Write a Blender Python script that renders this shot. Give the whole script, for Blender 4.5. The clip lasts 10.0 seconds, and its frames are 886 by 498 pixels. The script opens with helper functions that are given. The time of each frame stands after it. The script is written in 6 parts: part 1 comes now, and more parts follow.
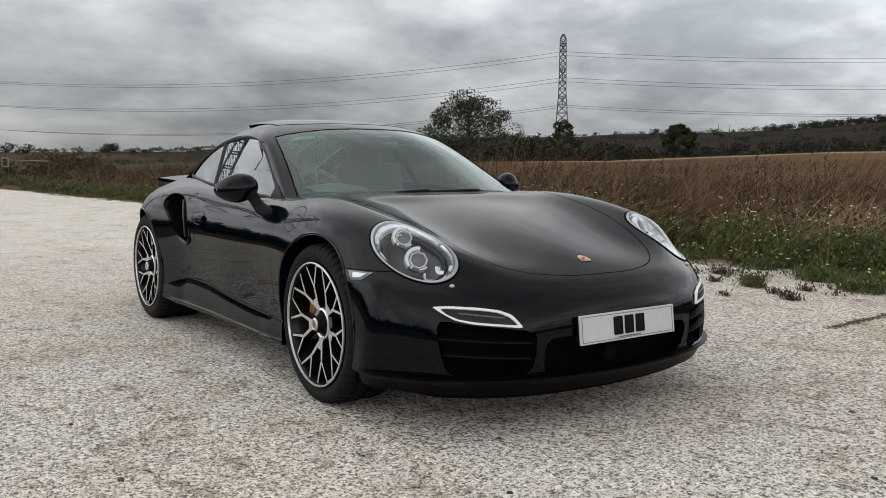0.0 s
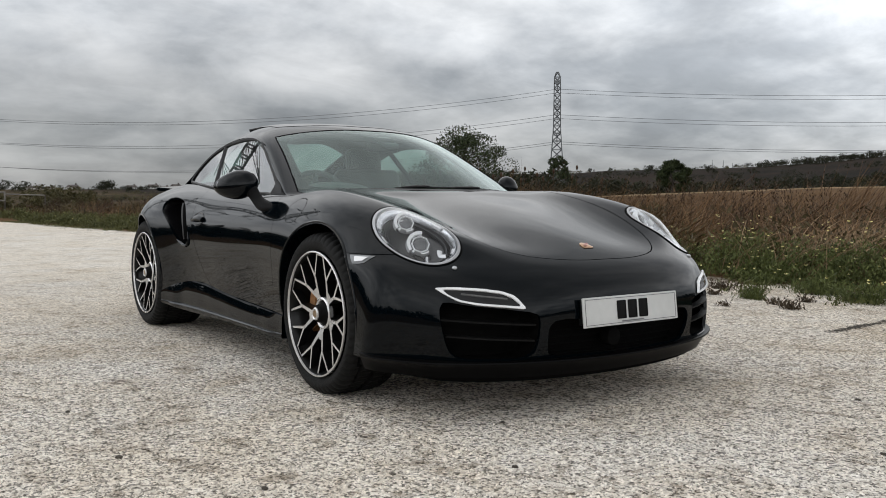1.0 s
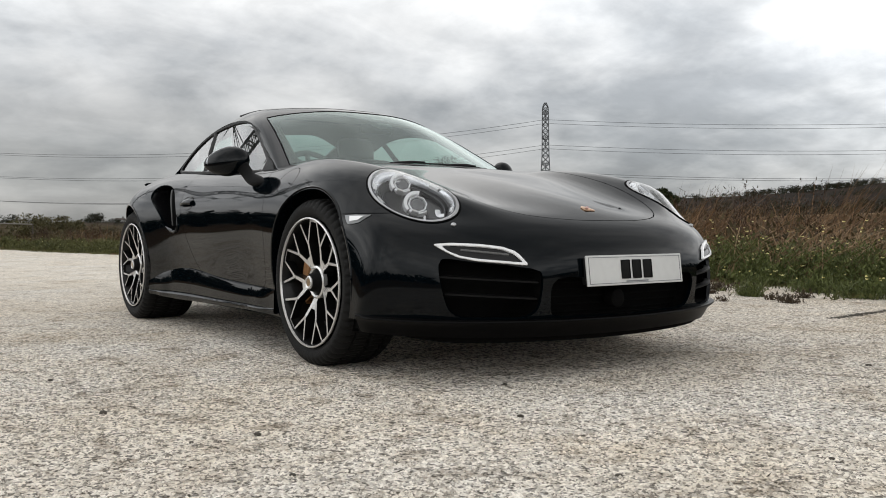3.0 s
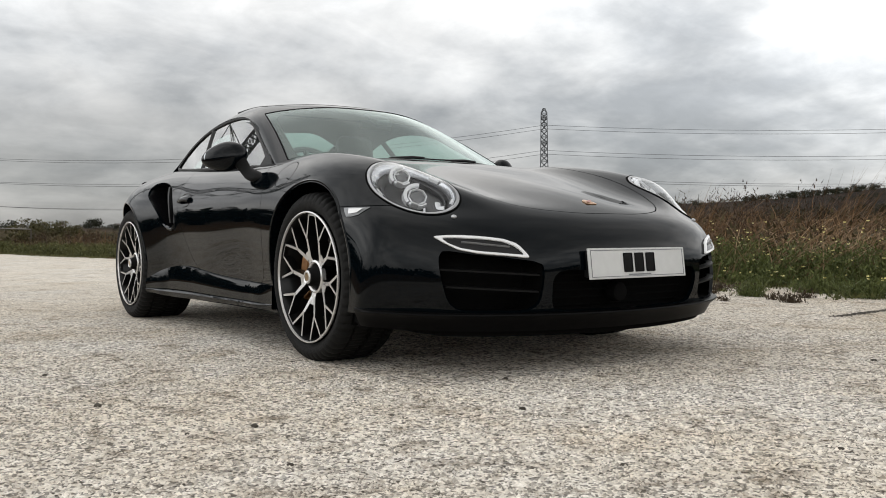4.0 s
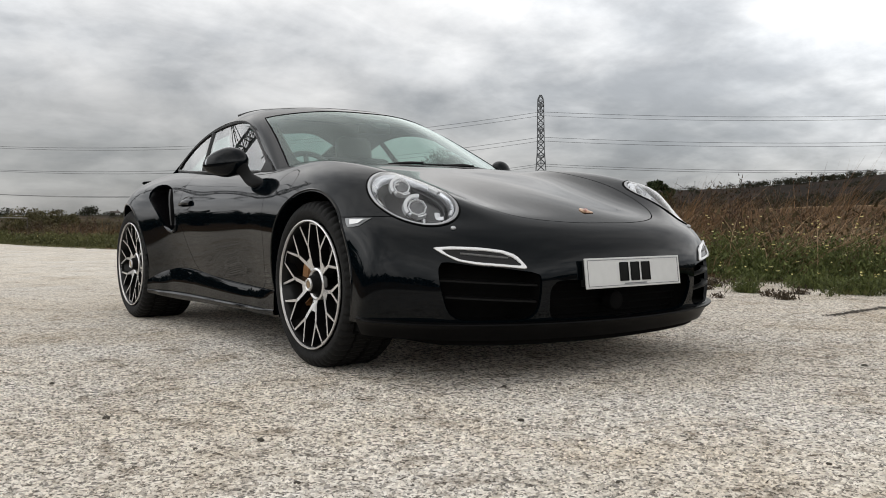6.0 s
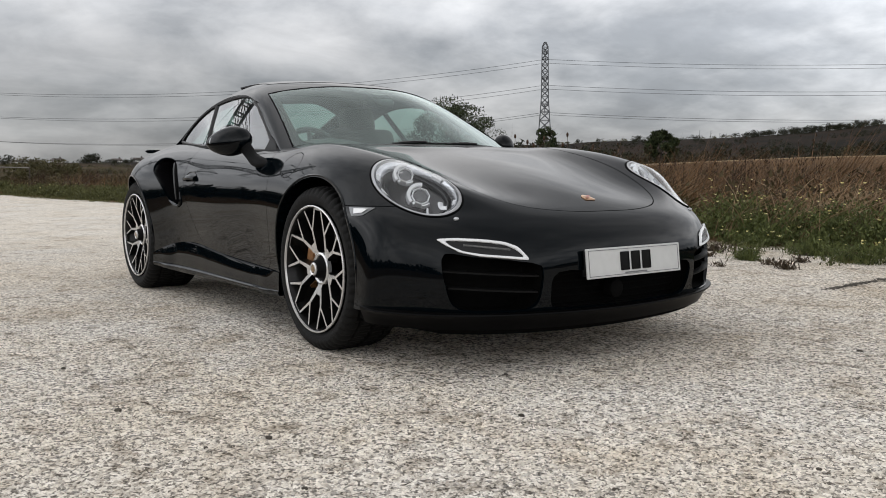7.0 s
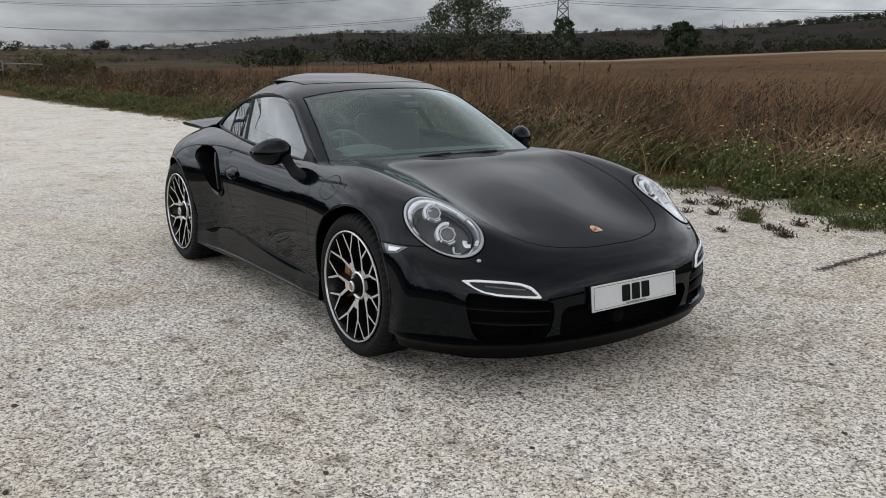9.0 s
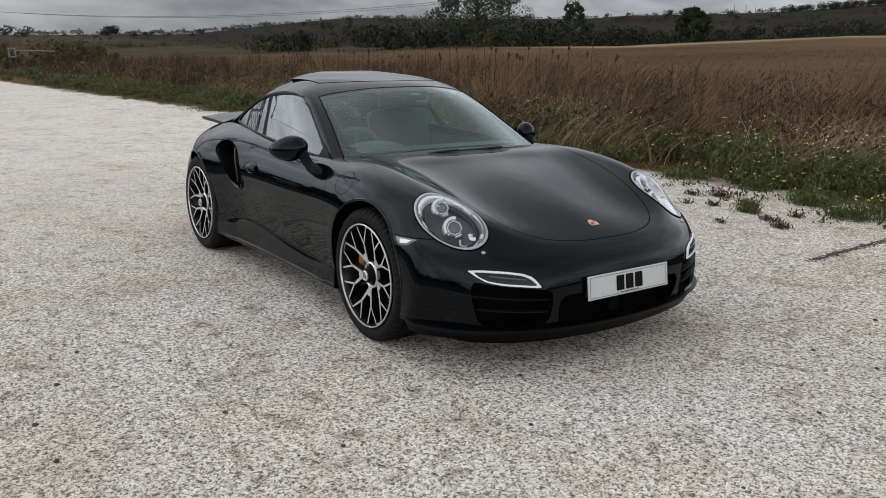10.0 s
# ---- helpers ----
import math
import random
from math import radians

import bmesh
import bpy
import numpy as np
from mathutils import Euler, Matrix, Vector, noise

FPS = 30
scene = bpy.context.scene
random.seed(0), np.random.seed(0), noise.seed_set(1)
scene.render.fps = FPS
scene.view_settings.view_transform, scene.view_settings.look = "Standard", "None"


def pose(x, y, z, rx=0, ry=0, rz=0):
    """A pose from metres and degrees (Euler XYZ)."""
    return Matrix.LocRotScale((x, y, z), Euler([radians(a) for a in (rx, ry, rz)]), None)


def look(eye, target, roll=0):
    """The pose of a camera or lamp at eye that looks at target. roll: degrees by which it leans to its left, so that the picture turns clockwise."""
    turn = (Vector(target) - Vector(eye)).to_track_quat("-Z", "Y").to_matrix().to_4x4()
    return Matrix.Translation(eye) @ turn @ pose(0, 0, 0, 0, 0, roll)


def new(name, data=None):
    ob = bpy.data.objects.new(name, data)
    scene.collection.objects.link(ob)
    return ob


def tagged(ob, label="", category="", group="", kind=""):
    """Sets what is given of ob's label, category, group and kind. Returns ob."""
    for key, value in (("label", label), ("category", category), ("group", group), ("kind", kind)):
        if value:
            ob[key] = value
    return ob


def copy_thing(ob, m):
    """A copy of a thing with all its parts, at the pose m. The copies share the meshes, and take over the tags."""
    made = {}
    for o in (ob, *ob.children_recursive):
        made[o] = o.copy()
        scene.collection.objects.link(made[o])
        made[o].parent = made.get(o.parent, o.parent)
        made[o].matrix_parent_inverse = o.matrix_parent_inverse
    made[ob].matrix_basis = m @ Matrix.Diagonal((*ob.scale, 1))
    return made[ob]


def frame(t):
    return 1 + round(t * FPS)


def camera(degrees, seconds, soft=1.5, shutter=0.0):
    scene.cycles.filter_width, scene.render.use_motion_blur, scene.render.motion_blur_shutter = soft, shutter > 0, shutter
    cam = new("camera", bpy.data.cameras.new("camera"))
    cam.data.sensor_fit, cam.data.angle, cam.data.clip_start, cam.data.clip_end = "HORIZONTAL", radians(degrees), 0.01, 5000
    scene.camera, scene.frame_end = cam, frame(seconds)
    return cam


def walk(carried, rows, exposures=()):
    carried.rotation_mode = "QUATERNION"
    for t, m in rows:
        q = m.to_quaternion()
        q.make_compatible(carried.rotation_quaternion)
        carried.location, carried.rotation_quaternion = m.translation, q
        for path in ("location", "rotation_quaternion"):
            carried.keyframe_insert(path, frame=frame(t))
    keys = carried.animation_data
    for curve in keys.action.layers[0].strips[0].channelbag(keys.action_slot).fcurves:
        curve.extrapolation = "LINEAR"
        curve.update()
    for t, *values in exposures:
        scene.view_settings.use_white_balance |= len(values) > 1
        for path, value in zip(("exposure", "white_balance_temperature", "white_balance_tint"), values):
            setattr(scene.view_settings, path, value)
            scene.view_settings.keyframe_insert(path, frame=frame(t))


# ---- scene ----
cam = camera(55.3, 10.0, 0.95)
PATH = [
    (0, (4.42, -2.434, 1.001), (2.784, -1.301, 0.806), 0.2),
    (0.5, (4.406, -2.44, 0.904), (2.77, -1.3, 0.747), 0.1),
    (1, (4.409, -2.455, 0.8), (2.773, -1.31, 0.691), 0.1),
    (1.5, (4.41, -2.458, 0.7), (2.774, -1.309, 0.625), -0.1),
    (2, (4.398, -2.458, 0.623), (2.766, -1.305, 0.547), -0.1),
    (2.5, (4.356, -2.446, 0.573), (2.728, -1.285, 0.52), -0.2),
    (4, (4.282, -2.41, 0.484), (2.659, -1.241, 0.461), -0.3),
    (4.5, (4.295, -2.416, 0.484), (2.673, -1.247, 0.472), -0.3),
    (5, (4.3, -2.425, 0.5), (2.679, -1.253, 0.489), -0.4),
    (6.5, (4.334, -2.459, 0.629), (2.717, -1.287, 0.525), -0.3),
    (7, (4.344, -2.468, 0.721), (2.728, -1.303, 0.546), -0.2),
    (7.5, (4.359, -2.505, 0.864), (2.751, -1.346, 0.598), -0.1),
    (8, (4.409, -2.553, 1.023), (2.809, -1.407, 0.67), 0.1),
    (8.5, (4.485, -2.613, 1.187), (2.889, -1.482, 0.77), 0.1),
    (9, (4.6, -2.71, 1.355), (2.998, -1.593, 0.926), 0.2),
    (9.5, (4.731, -2.774, 1.417), (3.124, -1.67, 0.969), 0.3),
    (10, (4.824, -2.856, 1.444), (3.216, -1.761, 0.983), 0.2),
]
walk(cam, [(t, look(eye, target, roll)) for t, eye, target, roll in PATH], [(0.0, 0.29, 6580, 10.5), (2.5, 0.33, 6750, 10.5), (4.5, 0.37, 6860, 10.5), (6.5, 0.32, 6750, 11.5), (8.0, 0.28, 6480, 12), (10.0, 0.24, 6350, 11)])

# ---- world and light: a bright overcast sky with broken grey cloud ----
SUN_EL, SUN_AZ, GLOOM_AZ = 70.0, 207.0, 165.0        # degrees; azimuth counted from +x towards +y
world = bpy.data.worlds.new("overcast")
scene.world = world
world.use_nodes = True
wn, wl = world.node_tree.nodes, world.node_tree.links
wn.clear()


def wnode(kind, **values):
    nd = wn.new(kind)
    for key, val in values.items():
        nd.inputs[key].default_value = val
    return nd


w_out = wnode("ShaderNodeOutputWorld")
sky = wn.new("ShaderNodeTexSky")
sky.sky_type, sky.sun_disc = "NISHITA", False
sky.sun_elevation, sky.sun_rotation = radians(SUN_EL), radians(90 - SUN_AZ)
bg_sky = wnode("ShaderNodeBackground", Strength=0.10)
wl.new(sky.outputs[0], bg_sky.inputs["Color"])
# cloud deck: directions projected onto a flat layer
coord = wn.new("ShaderNodeTexCoord")
sep = wn.new("ShaderNodeSeparateXYZ")
wl.new(coord.outputs["Generated"], sep.inputs[0])
up = wn.new("ShaderNodeMath"); up.operation = "MAXIMUM"; up.inputs[1].default_value = 0.0
wl.new(sep.outputs["Z"], up.inputs[0])
lift = wn.new("ShaderNodeMath"); lift.operation = "ADD"; lift.inputs[1].default_value = 0.30
wl.new(up.outputs[0], lift.inputs[0])
div = wn.new("ShaderNodeVectorMath"); div.operation = "DIVIDE"
comb = wn.new("ShaderNodeCombineXYZ")
for k in range(3):
    wl.new(lift.outputs[0], comb.inputs[k])
wl.new(coord.outputs["Generated"], div.inputs[0])
wl.new(comb.outputs[0], div.inputs[1])
flat = wn.new("ShaderNodeVectorMath"); flat.operation = "MULTIPLY"; flat.inputs[1].default_value = (1, 1, 0.0)
wl.new(div.outputs[0], flat.inputs[0])
big = wnode("ShaderNodeTexNoise", Scale=2.1, Detail=7.0, Roughness=0.55, Distortion=0.12)
wl.new(flat.outputs[0], big.inputs["Vector"])
low = wnode("ShaderNodeTexNoise", Scale=0.8, Detail=2.0, Roughness=0.5)
wl.new(flat.outputs[0], low.inputs["Vector"])
mixn = wn.new("ShaderNodeMath"); mixn.operation = "MULTIPLY_ADD"; mixn.inputs[1].default_value = 0.55
wl.new(low.outputs["Fac"], mixn.inputs[0])
half = wn.new("ShaderNodeMath"); half.operation = "MULTIPLY"; half.inputs[1].default_value = 0.55
wl.new(big.outputs["Fac"], half.inputs[0])
wl.new(half.outputs[0], mixn.inputs[2])
ramp = wn.new("ShaderNodeValToRGB")
ramp.color_ramp.interpolation = "B_SPLINE"
els = ramp.color_ramp.elements
els[0].position, els[0].color = 0.44, (0.280, 0.305, 0.334, 1)
els[1].position, els[1].color = 0.69, (0.898, 0.92, 0.938, 1)
e = els.new(0.55); e.color = (0.555, 0.585, 0.615, 1)
wl.new(mixn.outputs[0], ramp.inputs[0])
bg_cloud = wnode("ShaderNodeBackground", Strength=2.55)
# an overcast dome: dim at the skyline, bright in a break above it, heavier cloud overhead
dome = wn.new("ShaderNodeFloatCurve")
for px_, py_ in ((0.09, 0.275), (0.28, 0.49), (0.50, 0.42), (0.72, 0.29)):
    dome.mapping.curves[0].points.new(px_, py_)
dome.mapping.curves[0].points[0].location = (0.0, 0.135)
dome.mapping.curves[0].points[-1].location = (1.0, 0.27)
dome.mapping.update()
wl.new(up.outputs[0], dome.inputs["Value"])
# a heavier bank of cloud low down on one side
side_dot = wn.new("ShaderNodeVectorMath"); side_dot.operation = "DOT_PRODUCT"
side_dot.inputs[1].default_value = (math.cos(radians(GLOOM_AZ)), math.sin(radians(GLOOM_AZ)), 0)
wl.new(coord.outputs["Generated"], side_dot.inputs[0])
glow = wn.new("ShaderNodeMapRange")
glow.inputs["From Min"].default_value, glow.inputs["From Max"].default_value = 0.55, 1.0
glow.inputs["To Min"].default_value, glow.inputs["To Max"].default_value = 1.95, 0.62
wl.new(side_dot.outputs["Value"], glow.inputs["Value"])
high = wn.new("ShaderNodeMapRange")                 # the difference fades out higher up
high.inputs["From Min"].default_value, high.inputs["From Max"].default_value = 0.12, 0.45
wl.new(up.outputs[0], high.inputs["Value"])
low_in = wn.new("ShaderNodeMapRange")               # and right at the skyline
low_in.inputs["From Min"].default_value, low_in.inputs["From Max"].default_value = 0.015, 0.09
low_in.inputs["To Min"].default_value, low_in.inputs["To Max"].default_value = 0.9, 0.0
wl.new(up.outputs[0], low_in.inputs["Value"])
fade = wn.new("ShaderNodeMath"); fade.operation = "MAXIMUM"
wl.new(high.outputs[0], fade.inputs[0]); wl.new(low_in.outputs[0], fade.inputs[1])
even = wn.new("ShaderNodeMix"); even.data_type = "FLOAT"; even.inputs["B"].default_value = 1.0
wl.new(fade.outputs[0], even.inputs["Factor"]); wl.new(glow.outputs[0], even.inputs["A"])
both_f = wn.new("ShaderNodeMath"); both_f.operation = "MULTIPLY"
wl.new(dome.outputs[0], both_f.inputs[0]); wl.new(even.outputs["Result"], both_f.inputs[1])
# the cloud is thinner on the hidden sun's side
sun_dot = wn.new("ShaderNodeVectorMath"); sun_dot.operation = "DOT_PRODUCT"
sun_dot.inputs[1].default_value = (math.cos(radians(48)) * math.cos(radians(SUN_AZ)), math.cos(radians(48)) * math.sin(radians(SUN_AZ)), math.sin(radians(48)))
wl.new(coord.outputs["Generated"], sun_dot.inputs[0])
halo = wn.new("ShaderNodeMapRange"); halo.interpolation_type = "SMOOTHSTEP"
halo.inputs["From Min"].default_value, halo.inputs["From Max"].default_value = 0.62, 1.0
halo.inputs["To Min"].default_value, halo.inputs["To Max"].default_value = 1.0, 2.3
wl.new(sun_dot.outputs["Value"], halo.inputs["Value"])
lit = wn.new("ShaderNodeMath"); lit.operation = "MULTIPLY"
wl.new(both_f.outputs[0], lit.inputs[0]); wl.new(halo.outputs[0], lit.inputs[1])
# ragged detail within the cloud
rag = wnode("ShaderNodeTexNoise", Scale=5.2, Detail=6.0, Roughness=0.58, Distortion=0.5)
smear = wn.new("ShaderNodeVectorMath"); smear.operation = "MULTIPLY"; smear.inputs[1].default_value = (1.0, 0.7, 1.0)
wl.new(flat.outputs[0], smear.inputs[0]); wl.new(smear.outputs[0], rag.inputs["Vector"])
rags = wn.new("ShaderNodeMapRange")
rags.inputs["From Min"].default_value, rags.inputs["From Max"].default_value = 0.36, 0.66
rags.inputs["To Min"].default_value, rags.inputs["To Max"].default_value = 0.90, 1.12
wl.new(rag.outputs["Fac"], rags.inputs["Value"])
ragged_lit = wn.new("ShaderNodeMath"); ragged_lit.operation = "MULTIPLY"
wl.new(lit.outputs[0], ragged_lit.inputs[0]); wl.new(rags.outputs[0], ragged_lit.inputs[1])
shade = wn.new("ShaderNodeVectorMath"); shade.operation = "SCALE"
wl.new(ramp.outputs[0], shade.inputs[0]); wl.new(ragged_lit.outputs[0], shade.inputs["Scale"])
wl.new(shade.outputs[0], bg_cloud.inputs["Color"])
add = wn.new("ShaderNodeMixShader")
add.inputs[0].default_value = 0.93                 # cloud cover
wl.new(bg_sky.outputs[0], add.inputs[1])
wl.new(bg_cloud.outputs[0], add.inputs[2])
wl.new(add.outputs[0], w_out.inputs["Surface"])

sun = new("sun", bpy.data.lights.new("sun", "SUN"))
sun.data.energy, sun.data.angle, sun.data.color = 0.62, radians(180), (1.0, 0.975, 0.935)
sd = Vector((math.cos(radians(SUN_EL)) * math.cos(radians(SUN_AZ)), math.cos(radians(SUN_EL)) * math.sin(radians(SUN_AZ)), math.sin(radians(SUN_EL))))
sun.matrix_world = look(sd * 50, (0, 0, 0))

# ---- materials ----
def material(name, colour, rough=0.5, metal=0.0, coat=0.0, grain=0.0, scale=20.0, bump=0.0, bump_scale=80.0, spec=0.5, second=None, coat_rough=0.03, coat_ior=1.5):
    """A Principled surface whose colour wanders between two tones at two scales, with a fine relief."""
    m = bpy.data.materials.new(name)
    m.use_nodes = True
    nt = m.node_tree
    bsdf = nt.nodes["Principled BSDF"]
    bsdf.inputs["Roughness"].default_value = rough
    bsdf.inputs["Metallic"].default_value = metal
    bsdf.inputs["Coat Weight"].default_value = coat
    bsdf.inputs["Coat Roughness"].default_value = coat_rough
    bsdf.inputs["Coat IOR"].default_value = coat_ior
    bsdf.inputs["Specular IOR Level"].default_value = spec
    bsdf.inputs["Base Color"].default_value = (*colour, 1)
    if grain or second:
        tc = nt.nodes.new("ShaderNodeTexCoord")
        n1 = nt.nodes.new("ShaderNodeTexNoise"); n1.inputs["Scale"].default_value = scale; n1.inputs["Detail"].default_value = 6
        n2 = nt.nodes.new("ShaderNodeTexNoise"); n2.inputs["Scale"].default_value = scale * 0.13; n2.inputs["Detail"].default_value = 3
        nt.links.new(tc.outputs["Object"], n1.inputs["Vector"]); nt.links.new(tc.outputs["Object"], n2.inputs["Vector"])
        av = nt.nodes.new("ShaderNodeMath"); av.operation = "ADD"
        nt.links.new(n1.outputs["Fac"], av.inputs[0]); nt.links.new(n2.outputs["Fac"], av.inputs[1])
        hv = nt.nodes.new("ShaderNodeMapRange"); hv.inputs["From Min"].default_value = 0.7; hv.inputs["From Max"].default_value = 1.3
        nt.links.new(av.outputs[0], hv.inputs["Value"])
        mx = nt.nodes.new("ShaderNodeMix"); mx.data_type = "RGBA"
        lo = tuple(c * (1 - grain) for c in colour); hi = second if second else tuple(min(1, c * (1 + grain)) for c in colour)
        mx.inputs["A"].default_value, mx.inputs["B"].default_value = (*lo, 1), (*hi, 1)
        nt.links.new(hv.outputs[0], mx.inputs["Factor"]); nt.links.new(mx.outputs["Result"], bsdf.inputs["Base Color"])
    if bump:
        tc2 = nt.nodes.new("ShaderNodeTexCoord")
        nb = nt.nodes.new("ShaderNodeTexNoise"); nb.inputs["Scale"].default_value = bump_scale; nb.inputs["Detail"].default_value = 4
        nt.links.new(tc2.outputs["Object"], nb.inputs["Vector"])
        bp = nt.nodes.new("ShaderNodeBump"); bp.inputs["Strength"].default_value = bump; bp.inputs["Distance"].default_value = 0.01
        nt.links.new(nb.outputs["Fac"], bp.inputs["Height"]); nt.links.new(bp.outputs[0], bsdf.inputs["Normal"])
    return m


def leafy(name, low_c, high_c, rough=0.7):
    """Foliage or dry stems: each blade takes its own tone between two colours."""
    m = bpy.data.materials.new(name)
    m.use_nodes = True
    nt = m.node_tree
    bsdf = nt.nodes["Principled BSDF"]
    bsdf.inputs["Roughness"].default_value = rough
    bsdf.inputs["Specular IOR Level"].default_value = 0.2
    geo = nt.nodes.new("ShaderNodeNewGeometry")
    tc = nt.nodes.new("ShaderNodeTexCoord")
    nz = nt.nodes.new("ShaderNodeTexNoise"); nz.inputs["Scale"].default_value = 0.5; nz.inputs["Detail"].default_value = 3
    nt.links.new(tc.outputs["Object"], nz.inputs["Vector"])
    av = nt.nodes.new("ShaderNodeMath"); av.operation = "ADD"
    nt.links.new(geo.outputs["Random Per Island"], av.inputs[0]); nt.links.new(nz.outputs["Fac"], av.inputs[1])
    mr = nt.nodes.new("ShaderNodeMapRange"); mr.inputs["From Min"].default_value = 0.3; mr.inputs["From Max"].default_value = 1.6
    nt.links.new(av.outputs[0], mr.inputs["Value"])
    mx = nt.nodes.new("ShaderNodeMix"); mx.data_type = "RGBA"
    mx.inputs["A"].default_value, mx.inputs["B"].default_value = (*low_c, 1), (*high_c, 1)
    nt.links.new(mr.outputs[0], mx.inputs["Factor"]); nt.links.new(mx.outputs["Result"], bsdf.inputs["Base Color"])
    return m


def clear_glass(name, tint, f0=0.045, rough=0.0, through_amount=0.9, sheen=(1, 1, 1)):
    """Thin pane, alike from both sides: mirrors more at a glancing look, lets the rest through with a tint."""
    m = bpy.data.materials.new(name)
    m.use_nodes = True
    nt = m.node_tree
    nt.nodes.clear()
    out = nt.nodes.new("ShaderNodeOutputMaterial")
    tr = nt.nodes.new("ShaderNodeBsdfTransparent"); tr.inputs[0].default_value = (*[through_amount * c for c in tint], 1)
    gl = nt.nodes.new("ShaderNodeBsdfGlossy"); gl.inputs["Roughness"].default_value = rough; gl.inputs["Color"].default_value = (*sheen, 1)
    lw = nt.nodes.new("ShaderNodeLayerWeight"); lw.inputs[0].default_value = 0.5
    pw = nt.nodes.new("ShaderNodeMath"); pw.operation = "POWER"; pw.inputs[1].default_value = 5.0
    nt.links.new(lw.outputs["Facing"], pw.inputs[0])
    fr = nt.nodes.new("ShaderNodeMath"); fr.operation = "MULTIPLY_ADD"; fr.inputs[1].default_value = 1 - f0; fr.inputs[2].default_value = f0
    nt.links.new(pw.outputs[0], fr.inputs[0])
    mx = nt.nodes.new("ShaderNodeMixShader")
    nt.links.new(fr.outputs[0], mx.inputs[0]); nt.links.new(tr.outputs[0], mx.inputs[1]); nt.links.new(gl.outputs[0], mx.inputs[2])
    nt.links.new(mx.outputs[0], out.inputs[0])
    return m


PAINT = material("black_metallic_paint", (0.0010, 0.0023, 0.0034), 0.3, 0.0, 0.71, 0.25, 900.0, spec=0.0, coat_ior=1.35, coat_rough=0.01)


def dusted(m):
    """A thin uneven film of dust and dried rain that blurs the lacquer here and there."""
    nt = m.node_tree
    bsdf = nt.nodes["Principled BSDF"]
    tc = nt.nodes.new("ShaderNodeTexCoord")
    mp = nt.nodes.new("ShaderNodeMapping"); mp.inputs["Scale"].default_value = (1.0, 3.0, 2.0)
    nt.links.new(tc.outputs["Object"], mp.inputs["Vector"])
    nz = nt.nodes.new("ShaderNodeTexNoise"); nz.inputs["Scale"].default_value = 2.6; nz.inputs["Detail"].default_value = 6; nz.inputs["Roughness"].default_value = 0.65
    nt.links.new(mp.outputs[0], nz.inputs["Vector"])
    mr = nt.nodes.new("ShaderNodeMapRange")
    mr.inputs["From Min"].default_value, mr.inputs["From Max"].default_value = 0.42, 0.62
    mr.inputs["To Min"].default_value, mr.inputs["To Max"].default_value = 0.012, 0.060
    nt.links.new(nz.outputs["Fac"], mr.inputs["Value"]); nt.links.new(mr.outputs[0], bsdf.inputs["Coat Roughness"])
    wv = nt.nodes.new("ShaderNodeTexNoise"); wv.inputs["Scale"].default_value = 2.5; wv.inputs["Detail"].default_value = 1
    nt.links.new(tc.outputs["Object"], wv.inputs["Vector"])
    bp = nt.nodes.new("ShaderNodeBump"); bp.inputs["Strength"].default_value = 0.018; bp.inputs["Distance"].default_value = 0.01
    nt.links.new(wv.outputs["Fac"], bp.inputs["Height"]); nt.links.new(bp.outputs[0], bsdf.inputs["Coat Normal"])


dusted(PAINT)
LIP_BLACK = material("black_lip_plastic", (0.0022, 0.0022, 0.0024), 0.34, 0, 0, 0.3, 40, spec=0.055)
GLOSS_BLACK = material("gloss_black_plastic", (0.004, 0.004, 0.0045), 0.15, 0, 0, spec=0.3)
TRIM_BLACK = material("satin_black_trim", (0.006, 0.006, 0.0065), 0.5, 0, 0, 0.3, 60, 0.1, 300, spec=0.25)
RUBBER = material("tyre_rubber", (0.0062, 0.0062, 0.0060), 0.75, 0, 0, 0.35, 30, 0.3, 200, spec=0.2)
DARK = material("dark_cavity", (0.003, 0.003, 0.003), 0.9, 0, 0, 0.3, 40, spec=0.05)
ALLOY = material("milled_alloy", (0.66, 0.655, 0.645), 0.27, 0.65, 0.2, 0.1, 200)
WHEEL_BLACK = material("black_wheel_lacquer", (0.004, 0.004, 0.004), 0.35, 0.0, 0.15, 0.3, 100, spec=0.2)
CHROME = material("bright_reflector", (0.92, 0.925, 0.94), 0.09, 1.0)
SATIN_SILVER = material("satin_silver", (0.45, 0.46, 0.47), 0.35, 0.8, 0.3, 0.1, 120)
DISC = material("brake_disc_steel", (0.035, 0.033, 0.031), 0.5, 0.9, 0, 0.25, 300)
CALIPER = material("worn_bronze_caliper", (0.40, 0.20, 0.085), 0.45, 0.2, 0.3, 0.25, 80)
PLATE_WHITE = material("plate_white", (0.54, 0.545, 0.535), 0.4, 0, 0.1, 0.05, 30)
PLATE_BLACK = material("plate_black", (0.006, 0.006, 0.006), 0.6, spec=0.1)
LEATHER = material("grey_leather", (0.024, 0.027, 0.026), 0.6, 0, 0, 0.25, 25)
DASH = material("dash_grey", (0.060, 0.067, 0.064), 0.6, 0, 0, 0.25, 60)
GOLD = material("badge_gold", (0.66, 0.40, 0.24), 0.35, 0.8, 0.3, 0.3, 150)
CAP_BRONZE = material("dull_bronze_cap", (0.30, 0.21, 0.12), 0.4, 0.6, 0.2, 0.3, 150)
RED = material("badge_red", (0.35, 0.05, 0.03), 0.4, 0, 0.4, 0.2, 100)
WINDSCREEN = clear_glass("windscreen_glass", (0.66, 0.84, 0.78), 0.056, sheen=(0.89, 1.0, 0.98))
